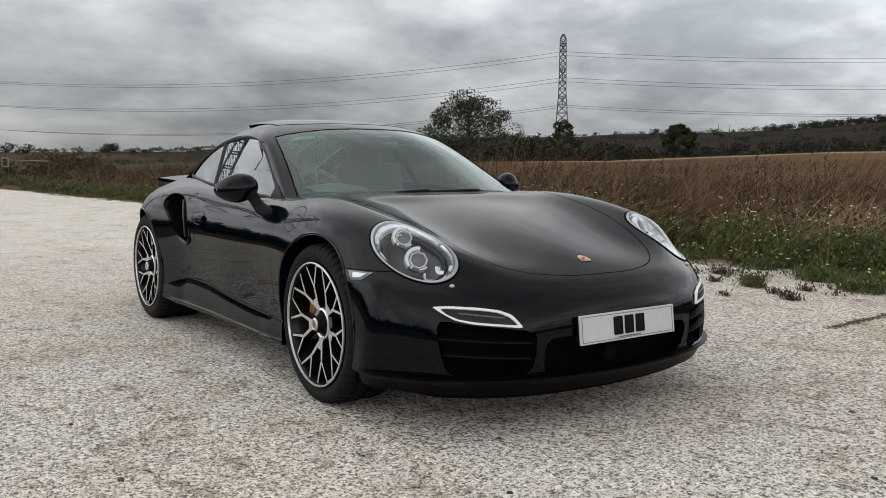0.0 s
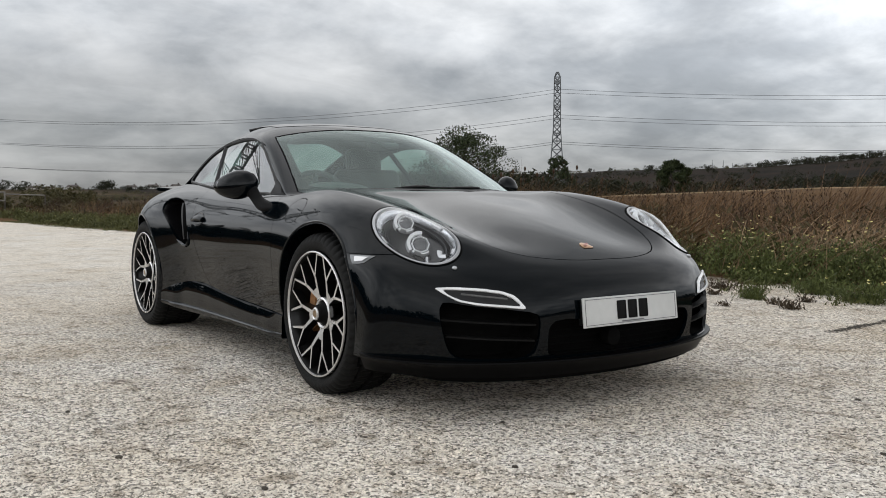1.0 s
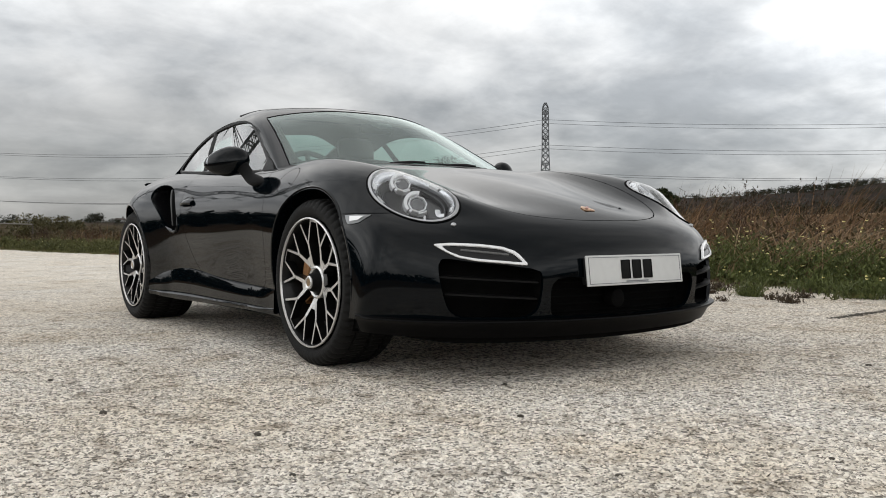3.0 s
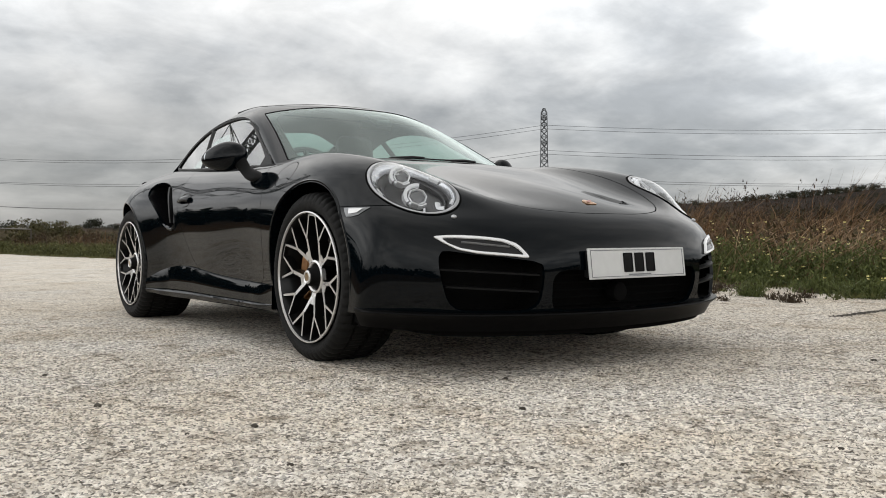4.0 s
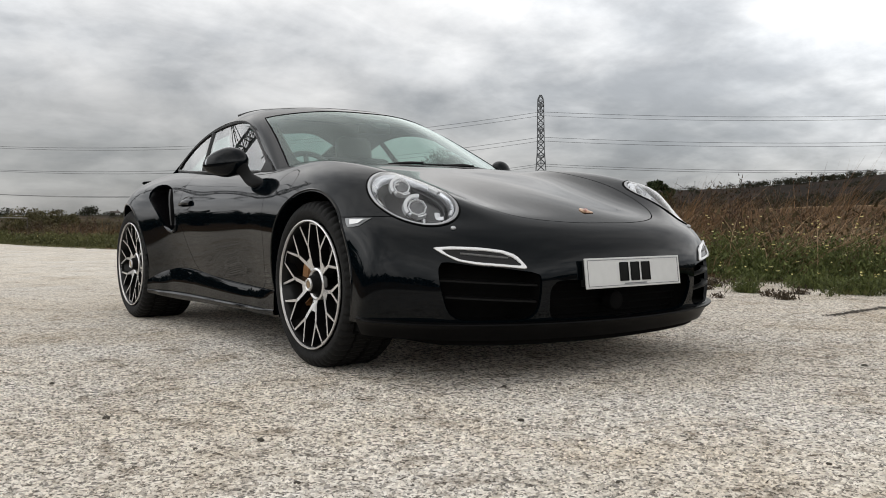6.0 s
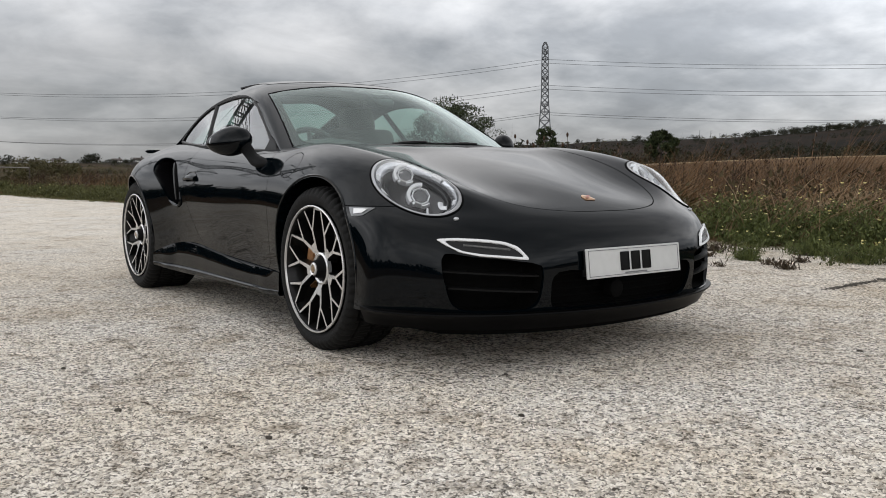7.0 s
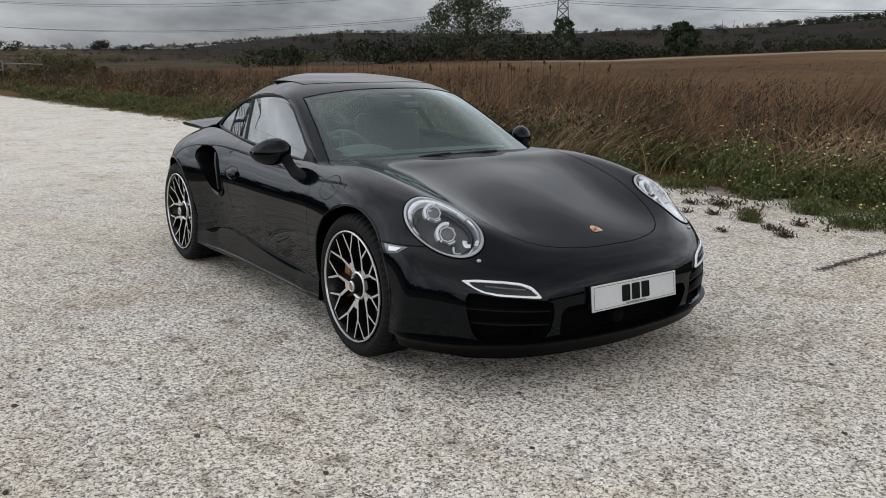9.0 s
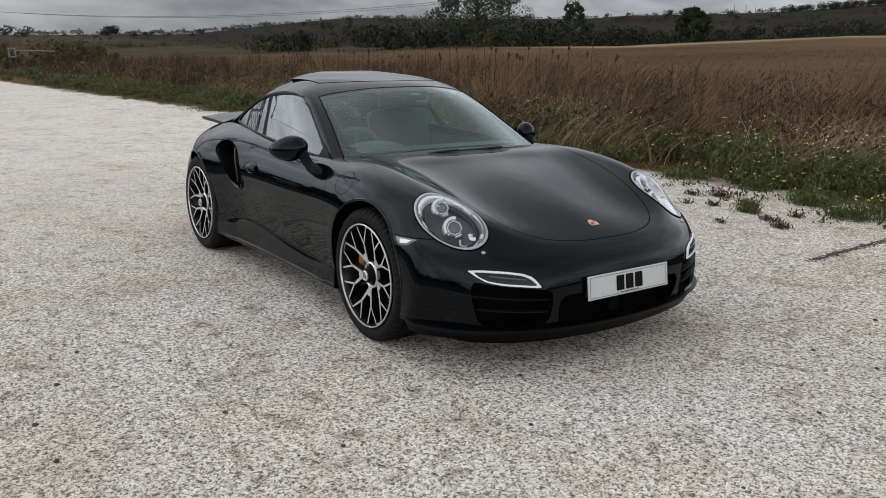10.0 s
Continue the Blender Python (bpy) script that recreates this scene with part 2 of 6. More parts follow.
SIDE_GLASS = clear_glass("tinted_side_glass", (0.78, 0.95, 0.89), 0.14)
LENS = clear_glass("lamp_lens", (0.95, 0.96, 0.97), 0.04)
LAMP_GREY = material("lamp_housing_grey", (0.16, 0.165, 0.17), 0.35, 0.5, 0.2, 0.2, 80)

STRAW = leafy("dry_grass_straw", (0.036, 0.0198, 0.0100), (0.275, 0.163, 0.079))
BROWN_STALK = leafy("dead_dock_stalks", (0.018, 0.011, 0.007), (0.078, 0.046, 0.026))
WEED = leafy("green_weed_leaf", (0.021, 0.033, 0.009), (0.138, 0.156, 0.050))
DEAD_WEED = leafy("withered_weed", (0.026, 0.019, 0.012), (0.088, 0.062, 0.038))
OLIVE_WEED = leafy("dry_olive_weed", (0.030, 0.036, 0.011), (0.135, 0.135, 0.050))
FAR_SCRUB = leafy("far_olive_scrub", (0.032, 0.030, 0.012), (0.108, 0.096, 0.042))
PETAL = leafy("yellow_petals", (0.66, 0.56, 0.16), (0.84, 0.78, 0.46))
FIELD = leafy("reddish_field_grass", (0.062, 0.036, 0.016), (0.140, 0.080, 0.036))
PALE_STRAW = leafy("pale_straw", (0.11, 0.070, 0.038), (0.35, 0.245, 0.140))
LEAF = leafy("tree_leaf", (0.014, 0.021, 0.009), (0.055, 0.070, 0.028))
FAR_LEAF = leafy("far_tree_leaf", (0.008, 0.0095, 0.0045), (0.027, 0.030, 0.0125))
BARK = material("tree_bark", (0.06, 0.05, 0.04), 0.9, 0, 0, 0.4, 8, 0.5, 20)
STONE = leafy("gravel_stone", (0.07, 0.062, 0.050), (0.94, 0.885, 0.805), 0.9)


def patched(m, scale, lo, hi, dark, amount, detail=9.0, rough=0.78, warp=0.4):
    """Darker patches (dirt on the gravel) laid over the colour of a material, in the place's own coordinates."""
    nt = m.node_tree
    bsdf = nt.nodes["Principled BSDF"]
    old = bsdf.inputs["Base Color"].links[0].from_socket
    tc = nt.nodes.new("ShaderNodeTexCoord")
    nz = nt.nodes.new("ShaderNodeTexNoise")
    nz.inputs["Scale"].default_value, nz.inputs["Detail"].default_value, nz.inputs["Roughness"].default_value, nz.inputs["Distortion"].default_value = scale, detail, rough, warp
    nt.links.new(tc.outputs["Object"], nz.inputs["Vector"])
    r = nt.nodes.new("ShaderNodeValToRGB")
    r.color_ramp.elements[0].position, r.color_ramp.elements[0].color = lo, (*dark, 1)
    r.color_ramp.elements[1].position, r.color_ramp.elements[1].color = hi, (1, 1, 1, 1)
    nt.links.new(nz.outputs["Fac"], r.inputs[0])
    x = nt.nodes.new("ShaderNodeMix"); x.data_type = "RGBA"; x.blend_type = "MULTIPLY"
    x.inputs["Factor"].default_value = amount
    nt.links.new(old, x.inputs["A"]); nt.links.new(r.outputs[0], x.inputs["B"])
    nt.links.new(x.outputs["Result"], bsdf.inputs["Base Color"])


# darker patches at random over the dry grass, breaking up its tone
patched(STRAW, 0.9, .40, .58, (.30, .24, .20), .72, 4.0, .6)
for grit_scale, grit_lo, grit_hi, grit_dark, grit_amount in ((6.5, .375, .465, (.36, .32, .275), .72), (1.3, .35, .50, (.66, .59, .50), .6), (.55, .42, .60, (.97, .90, .79), .5)):
    patched(STONE, grit_scale, grit_lo, grit_hi, grit_dark, grit_amount)
STEEL = material("galvanised_steel", (0.10, 0.105, 0.11), 0.6, 0.3, 0, 0.25, 2)
WIRE = material("aluminium_conductor", (0.09, 0.095, 0.10), 0.6, 0.3, 0, 0.2, 1)
RENDER_WALL = material("pale_house_wall", (0.72, 0.71, 0.69), 0.9, 0, 0, 0.25, 0.6)
ROOF_TILE = material("brown_roof_tile", (0.085, 0.072, 0.066), 0.9, 0, 0, 0.3, 1.5)
PANE = material("dark_window_pane", (0.03, 0.035, 0.04), 0.1)
TIMBER = material("weathered_pale_timber", (0.19, 0.18, 0.165), 0.85, 0, 0, 0.25, 6, 0.3, 30)
DIRT = material("dark_dirt", (0.07, 0.062, 0.052), 0.95, 0, 0, 0.4, 15, 0.6, 60, spec=0.1)
LAMP_BOWL = material("lamp_bowl_grey", (0.020, 0.0205, 0.022), 0.3, 0.3, 0.3, 0.2, 6)
LAMP_SILVER = material("lamp_reflector_silver", (0.72, 0.73, 0.75), 0.20, 0.9, 0.3, 0.12, 40)
LAMP_BRIGHT = material("polished_lamp_bezel", (0.86, 0.87, 0.88), 0.22, 0.4, 0.3, 0.06, 40)
LAMP_EYE = material("projector_glass_grey", (0.11, 0.112, 0.116), 0.12, 0.3, 0.5)
LAMP_RING = material("lamp_ring_grey", (0.36, 0.365, 0.375), 0.35, 0.4, 0.3, 0.1, 60)
SCRUB_LEAF = leafy("withered_scrub_leaf", (0.028, 0.020, 0.010), (0.11, 0.085, 0.04))
LAMP_WHITE = material("lamp_part_white", (0.80, 0.81, 0.82), 0.25, 0.0, 0.5, 0.04, 60)
SLAT_BLACK = material("faded_black_plastic", (0.004, 0.004, 0.004), 0.5, 0, 0, 0.3, 60, spec=0.12)
SEAL_BLACK = material("black_rubber_seal", (0.003, 0.003, 0.003), 0.8, 0, 0, 0.2, 60, spec=0.04)
STALK_BLACK = material("matt_black_plastic", (0.004, 0.004, 0.004), 0.6, 0, 0, 0.3, 60, spec=0.08)

# ---- building kit ----
def thing(name, label, category, group="", place=(0, 0, 0), kind=""):
    ob = new(name)
    ob.location = place
    ob.empty_display_size = 0.1
    return tagged(ob, label, category, group, kind)


def finish(bm, smooth=True, sharp=None):
    me = bpy.data.meshes.new("mesh")
    bm.to_mesh(me)
    bm.free()
    if smooth:
        me.shade_smooth()
        if sharp:
            me.set_sharp_from_angle(angle=radians(sharp))
    return me


def part(name, shape, mat, parent, label="", sharp=40, smooth=True):
    """Links a bmesh (or a ready mesh) as one mesh object under a thing or a part."""
    me = shape if isinstance(shape, bpy.types.Mesh) else finish(shape, smooth, sharp)
    me.name = name
    if mat and not me.materials:
        me.materials.append(mat)
    ob = new(name, me)
    if parent:
        ob.parent = parent
    return tagged(ob, label)


def grid_mesh(P, closed_u=False, closed_v=False):
    """A bmesh from an (n, m, 3) array of points."""
    n, m = P.shape[:2]
    bm = bmesh.new()
    vs = [[bm.verts.new(P[i, j]) for j in range(m)] for i in range(n)]
    for i in range(n if closed_u else n - 1):
        for j in range(m if closed_v else m - 1):
            a, b, c, d = vs[i][j], vs[(i + 1) % n][j], vs[(i + 1) % n][(j + 1) % m], vs[i][(j + 1) % m]
            bm.faces.new((a, b, c, d))
    return bm


def add_box(bm, c, s, m=None, bevel=0.0):
    """A box of size s at c (turned by m), with its edges rounded."""
    mm = Matrix.Translation(c) @ (m or Matrix()) @ Matrix.Diagonal((*s, 1))
    r = bmesh.ops.create_cube(bm, size=1, matrix=mm)
    if bevel:
        ed = list({e for v in r["verts"] for e in v.link_edges})
        bmesh.ops.bevel(bm, geom=ed, offset=bevel, segments=2, affect="EDGES", profile=0.6)
    return bm


def box(c, s, m=None, bevel=0.0):
    return add_box(bmesh.new(), c, s, m, bevel)


def add_tube(bm, pts, radius, sides=8, closed=False, flat=1.0):
    """A round bar along a line of points."""
    pts = [Vector(p) for p in pts]
    n = len(pts)
    rings = []
    side = None
    for i, p in enumerate(pts):
        a, b = pts[(i - 1) % n] if closed or i else p, pts[(i + 1) % n] if closed or i < n - 1 else p
        t = (b - a).normalized()
        if side is None:
            side = t.orthogonal().normalized()
        side = (side - t * side.dot(t)).normalized()
        up_ = t.cross(side)
        r = radius[i] if isinstance(radius, (list, tuple)) else radius
        rings.append([bm.verts.new(p + side * (r * math.cos(2 * math.pi * k / sides)) + up_ * (r * flat * math.sin(2 * math.pi * k / sides))) for k in range(sides)])
    for i in range(n if closed else n - 1):
        r0, r1 = rings[i], rings[(i + 1) % n]
        for k in range(sides):
            bm.faces.new((r0[k], r0[(k + 1) % sides], r1[(k + 1) % sides], r1[k]))
    if not closed:
        bm.faces.new(rings[0][::-1])
        bm.faces.new(rings[-1])
    return bm


def tube(pts, radius, sides=8, closed=False, flat=1.0):
    return add_tube(bmesh.new(), pts, radius, sides, closed, flat)


def lathe(profile, axis_m=None, steps=48):
    """Turns a profile of (radius, along) about the local y axis."""
    a = np.linspace(0, 2 * np.pi, steps, endpoint=False)
    P = np.array([[(r * math.cos(t), y, r * math.sin(t)) for t in a] for r, y in profile])
    bm = grid_mesh(P, closed_v=True)
    if axis_m:
        bm.transform(axis_m)
    bmesh.ops.recalc_face_normals(bm, faces=bm.faces)
    return bm


def cubic(t, P, s):
    """Natural cubic spline through P at t, read at s."""
    t, P, s = np.asarray(t, float), np.asarray(P, float), np.asarray(s, float)
    n = len(t)
    h = np.diff(t)
    A = np.zeros((n, n)); R = np.zeros((n,) + P.shape[1:])
    A[0, 0] = A[-1, -1] = 1
    for i in range(1, n - 1):
        A[i, i - 1], A[i, i], A[i, i + 1] = h[i - 1], 2 * (h[i - 1] + h[i]), h[i]
        R[i] = 3 * ((P[i + 1] - P[i]) / h[i] - (P[i] - P[i - 1]) / h[i - 1])
    c = np.linalg.solve(A, R.reshape(n, -1)).reshape(R.shape)
    i = np.clip(np.searchsorted(t, s, side="right") - 1, 0, n - 2)
    sh = (slice(None),) + (None,) * (P.ndim - 1)
    d = (s - t[i])[sh]; hh = h[i][sh]
    b = (P[i + 1] - P[i]) / hh - hh * (2 * c[i] + c[i + 1]) / 3
    return P[i] + b * d + c[i] * d ** 2 + (c[i + 1] - c[i]) / (3 * hh) * d ** 3


def smooth_line(P, n=60, closed=False):
    P = np.asarray(P, float)
    if closed:
        k = 3
        Q = np.vstack([P[-k:], P, P[:k]])
        t = np.r_[0, np.cumsum(np.linalg.norm(np.diff(Q, axis=0), axis=1) ** 0.5)]
        return cubic(t, Q, np.linspace(t[k], t[k + len(P)], n, endpoint=False))
    t = np.r_[0, np.cumsum(np.linalg.norm(np.diff(P, axis=0), axis=1) ** 0.5)]
    return cubic(t, P, np.linspace(0, t[-1], n))


def loft(curves, steps_u, steps_v):
    """Surface through lengthwise curves (v, station, xyz), mirrored about y = 0. Returns points, station and line numbers."""
    C = np.array(curves, float)
    mirror = C[:0:-1] * (1, -1, 1)
    full = np.concatenate([mirror, C])
    tu = np.r_[0, np.cumsum(np.mean(np.linalg.norm(np.diff(C, axis=1), axis=2), axis=0) ** 0.8)]
    k = np.arange(len(tu))
    su = np.concatenate([np.linspace(tu[i], tu[i + 1], steps_u, endpoint=False) for i in range(len(tu) - 1)] + [[tu[-1]]])
    G = cubic(tu, full.transpose(1, 0, 2), su)                       # station samples, lines
    dv = np.mean(np.linalg.norm(np.diff(full, axis=0), axis=2), axis=1) ** 0.8
    tv = np.r_[0, np.cumsum(dv)]
    sv = np.concatenate([np.linspace(tv[i], tv[i + 1], steps_v, endpoint=False) for i in range(len(tv) - 1)] + [[tv[-1]]])
    S = cubic(tv, G.transpose(1, 0, 2), sv).transpose(1, 0, 2)
    return S, np.interp(su, tu, k), np.interp(sv, tv, np.arange(len(tv)) - (len(C) - 1))


def poly_f(outline, closed=True):
    """Signed distance to a closed outline in a plane: below zero inside."""
    A = np.asarray(outline, float)
    B = np.roll(A, -1, axis=0)

    def f(p):
        p = np.asarray(p, float)[:, None, :]
        d = B - A
        t = np.clip(((p - A) * d).sum(2) / np.maximum((d * d).sum(1), 1e-12), 0, 1)
        dist = np.linalg.norm(p - A - t[..., None] * d, axis=2).min(1)
        ys, px = p[..., 1], p[..., 0]
        cross = ((A[:, 1] > ys) != (B[:, 1] > ys)) & (px < (B[:, 0] - A[:, 0]) * (ys - A[:, 1]) / np.where(B[:, 1] == A[:, 1], 1e-9, B[:, 1] - A[:, 1]) + A[:, 0])
        return np.where(cross.sum(1) % 2 == 1, -dist, dist)
    return f


def split(bm, f):
    """Cuts the faces of bm along f = 0 (f takes an array of points); returns two lists of faces, f < 0 and f > 0."""
    bm.verts.ensure_lookup_table()
    val = f(np.array([v.co for v in bm.verts]))
    val[np.abs(val) < 4e-4] = 0
    val = {v: x for v, x in zip(bm.verts, val)}
    for ed in list(bm.edges):
        a, b = ed.verts
        if val[a] * val[b] < 0:
            _, v = bmesh.utils.edge_split(ed, a, val[a] / (val[a] - val[b]))
            val[v] = 0.0
    for fc in list(bm.faces):
        zs = [v for v in fc.verts if val[v] == 0]
        if len(zs) == 2 and min(val[v] for v in fc.verts) < 0 < max(val[v] for v in fc.verts):
            bmesh.utils.face_split(fc, zs[0], zs[1])
    neg, pos = [], []
    for fc in bm.faces:
        (neg if sum(val[v] for v in fc.verts) < 0 else pos).append(fc)
    return neg, pos


def carve(bm, f, gap=0.0, keep=False):
    """Removes from bm what lies inside f < gap; with keep, returns the piece inside f < -gap as a bmesh of its own."""
    piece = None
    if keep:
        piece = bm.copy()
        _, pos = split(piece, lambda p: f(p) + gap)
        bmesh.ops.delete(piece, geom=pos, context="FACES")
    neg, _ = split(bm, lambda p: f(p) - gap)
    bmesh.ops.delete(bm, geom=neg, context="FACES")
    return piece


def hem(bm, depth=0.012, way=None, near=None):
    """Turns the open edges of a panel inwards, so that it shows a thickness."""
    bm.normal_update()
    es = [e for e in bm.edges if e.is_boundary and (near is None or all(near(v.co) for v in e.verts))]
    if not es:
        return bm
    nrm = {v: v.normal.copy() for e in es for v in e.verts}
    r = bmesh.ops.extrude_edge_only(bm, edges=es)
    vs = [g for g in r["geom"] if isinstance(g, bmesh.types.BMVert)]
    src = {tuple(round(c, 6) for c in v.co): n for v, n in nrm.items()}
    for v in vs:
        n = src.get(tuple(round(c, 6) for c in v.co), Vector((0, 0, 1)))
        v.co += (way(v.co) if way else -n) * depth
    return bm

# ---- the ground: one sheet from the gravel yard to the hills ----
def lump(x, y, s=1.0, seed=0.0):
    return noise.noise(Vector((x * s + seed, y * s - seed, seed)))


def ground_z(x, y):
    """Height of the land: flat yard, a slow rise beyond the verge, low hills all round."""
    d = math.hypot(x, y)
    az = math.degrees(math.atan2(y, x)) % 360
    z = 0.0
    if d > 9:
        z += 0.05 * lump(x, y, 0.11) * min(1, (d - 9) / 20)
    right = max(0.0, min(1.0, (134 - az) / 14)) * (az > 10)
    z += 0.0235 * (1 + .14 * right) * min(max(0.0, y - 9), 80 + 85 * right) * min(1, max(0.0, (y - 9) / 12)) * (0.4 + 0.6 * max(0.0, min(1.0, (165 - az) / 20)))
    # low hills all round, highest behind the field
    ridge = 1.0 + 1.05 * max(0.0, min(1.0, (162 - az) / 10)) * (az > 20) + 1.3 * math.exp(-((az - 111) / 11) ** 2) + 0.25 * math.sin(radians(az * 3.1)) - 0.2 + 0.13 * (95 < az < 134)
    if d > 220:
        w = min(1, (d - 220) / 430)
        w = w * w * (3 - 2 * w)
        z += w * (math.tan(radians(ridge)) * min(d, 700) - z) * (1 + 0.06 * lump(x, y, 0.006, 3.0))
    return z


GRAVEL = bpy.data.materials.new("white_gravel")
GRAVEL.use_nodes = True


def build_ground_material(m):
    nt = m.node_tree
    L = nt.links.new
    bsdf = nt.nodes["Principled BSDF"]
    bsdf.inputs["Roughness"].default_value = 0.9
    bsdf.inputs["Specular IOR Level"].default_value = 0.04
    tc = nt.nodes.new("ShaderNodeTexCoord")

    def tex(kind, scale, **kw):
        n = nt.nodes.new(kind)
        n.inputs["Scale"].default_value = scale
        for k, v in kw.items():
            n.inputs[k].default_value = v
        L(tc.outputs["Object"], n.inputs["Vector"])
        return n

    def ramp_(src, stops):
        r = nt.nodes.new("ShaderNodeValToRGB")
        e = r.color_ramp.elements
        e[0].position, e[0].color = stops[0][0], (*stops[0][1], 1)
        e[1].position, e[1].color = stops[-1][0], (*stops[-1][1], 1)
        for p, c in stops[1:-1]:
            e.new(p).color = (*c, 1)
        L(src, r.inputs[0])
        return r

    def mix(a, b, fac, kind="MIX"):
        x = nt.nodes.new("ShaderNodeMix"); x.data_type = "RGBA"; x.blend_type = kind
        for s, i in ((a, "A"), (b, "B"), (fac, "Factor")):
            if hasattr(s, "default_value") and not isinstance(s, (float, tuple)):
                L(s, x.inputs[i])
            else:
                x.inputs[i].default_value = s
        return x.outputs["Result"]

    grit = tex("ShaderNodeTexNoise", 62.0, Detail=1.2, Roughness=0.5, Distortion=0.9)
    # the dark end paints the shaded gaps between stones, low in the relief too
    gr = ramp_(grit.outputs["Fac"], [(0.40, (0.10, 0.090, 0.078)), (0.455, (0.56, 0.52, 0.465)), (0.50, (1.0, 0.950, 0.875))])
    fine = tex("ShaderNodeTexNoise", 125.0, Detail=2.0, Roughness=0.6, Distortion=0.5)
    fr = ramp_(fine.outputs["Fac"], [(0.42, (0.16, 0.145, 0.13)), (0.53, (1.0, 0.98, 0.95))])
    col = mix(gr.outputs[0], fr.outputs[0], 0.26)
    cells = tex("ShaderNodeTexVoronoi", 58.0)
    bits = ramp_(cells.outputs["Color"], [(0.0, (0.60, 0.57, 0.53)), (0.3, (0.95, 0.94, 0.92)), (1.0, (1, 1, 1))])
    col = mix(col, bits.outputs[0], 0.7, "MULTIPLY")
    mott = tex("ShaderNodeTexNoise", 14.0, Detail=4.0, Roughness=0.6)
    mo = ramp_(mott.outputs["Fac"], [(0.36, (0.70, 0.665, 0.62)), (0.55, (1, 1, 1))])
    col = mix(col, mo.outputs[0], 0.60, "MULTIPLY")
    lumps = tex("ShaderNodeTexNoise", 34.0, Detail=2.0, Roughness=0.55)
    lr = ramp_(lumps.outputs["Fac"], [(0.40, (0.50, 0.47, 0.43)), (0.50, (1, 1, 1))])
    col = mix(col, lr.outputs[0], 0.52, "MULTIPLY")
    wide = tex("ShaderNodeTexNoise", 0.35, Detail=4.0)
    wr = ramp_(wide.outputs["Fac"], [(0.35, (0.88, 0.87, 0.86)), (0.65, (1.0, 1.0, 1.0))])
    col = mix(col, wr.outputs[0], 1.0, "MULTIPLY")
    # paler towards -x: the far track's brightness at a glancing view, put into the colour
    sp = nt.nodes.new("ShaderNodeSeparateXYZ"); L(tc.outputs["Object"], sp.inputs[0])
    pale = nt.nodes.new("ShaderNodeMapRange"); pale.inputs["From Min"].default_value, pale.inputs["From Max"].default_value = 1.0, -9.0
    pale.inputs["To Min"].default_value, pale.inputs["To Max"].default_value = 0.0, 0.45
    L(sp.outputs["X"], pale.inputs["Value"])
    col = mix(col, (0.86, 0.825, 0.765, 1), pale.outputs[0])
    # earth and thatch beyond the edge of the yard
    wob = tex("ShaderNodeTexNoise", 1.6, Detail=6.0, Roughness=0.7)
    wm = nt.nodes.new("ShaderNodeMath"); wm.operation = "MULTIPLY_ADD"; wm.inputs[1].default_value = 1.6; wm.inputs[2].default_value = -5.75
    L(wob.outputs["Fac"], wm.inputs[0])
    edge = nt.nodes.new("ShaderNodeMath"); edge.operation = "ADD"
    L(sp.outputs["Y"], edge.inputs[0]); L(wm.outputs[0], edge.inputs[1])
    ef = nt.nodes.new("ShaderNodeMapRange"); ef.inputs["From Min"].default_value = -0.25; ef.inputs["From Max"].default_value = 0.2
    # the yard narrows to a track: its edge comes in towards -x
    tilt = nt.nodes.new("ShaderNodeMapRange"); tilt.inputs["From Min"].default_value, tilt.inputs["From Max"].default_value = -3.0, -43.0
    tilt.inputs["To Min"].default_value, tilt.inputs["To Max"].default_value = 0.0, 3.0
    L(sp.outputs["X"], tilt.inputs["Value"])
    edge_t = nt.nodes.new("ShaderNodeMath"); edge_t.operation = "ADD"
    L(edge.outputs[0], edge_t.inputs[0]); L(tilt.outputs[0], edge_t.inputs[1])
    L(edge_t.outputs[0], ef.inputs["Value"])
    e_n = tex("ShaderNodeTexNoise", 0.03, Detail=8.0, Roughness=0.7)
    earth = ramp_(e_n.outputs["Fac"], [(0.35, (0.058, 0.034, 0.016)), (0.5, (0.098, 0.057, 0.026)), (0.65, (0.145, 0.088, 0.042))])
    sb = nt.nodes.new("ShaderNodeMapRange"); sb.inputs["From Min"].default_value = 72; sb.inputs["From Max"].default_value = 82
    L(sp.outputs["Y"], sb.inputs["Value"])
    # the field ends at y = 84 in its left part and runs on to y = 174 right of a slanting line
    def ranged(value, lo, hi):
        nd = nt.nodes.new("ShaderNodeMapRange"); nd.inputs["From Min"].default_value, nd.inputs["From Max"].default_value = lo, hi
        L(value, nd.inputs["Value"])
        return nd.outputs[0]

    def maths(op, a, b):
        nd = nt.nodes.new("ShaderNodeMath"); nd.operation = op
        for k, v in enumerate((a, b)):
            if isinstance(v, float):
                nd.inputs[k].default_value = v
            else:
                L(v, nd.inputs[k])
        return nd.outputs[0]

    slant = maths("ADD", sp.outputs["X"], maths("MULTIPLY", sp.outputs["Y"], 0.16))
    outside = maths("MAXIMUM", ranged(slant, -68.0, -74.0), ranged(sp.outputs["Y"], 164.0, 172.0))
    edge_strip = maths("MULTIPLY", sb.outputs[0], maths("MAXIMUM", ranged(slant, -56.0, -66.0), ranged(sp.outputs["Y"], 128.0, 158.0)))
    earth_c = mix(earth.outputs[0], (0.30, 0.225, 0.135, 1), edge_strip)
    # towards the hills scrub replaces the grass
    far = nt.nodes.new("ShaderNodeVectorMath"); far.operation = "LENGTH"; L(tc.outputs["Object"], far.inputs[0])
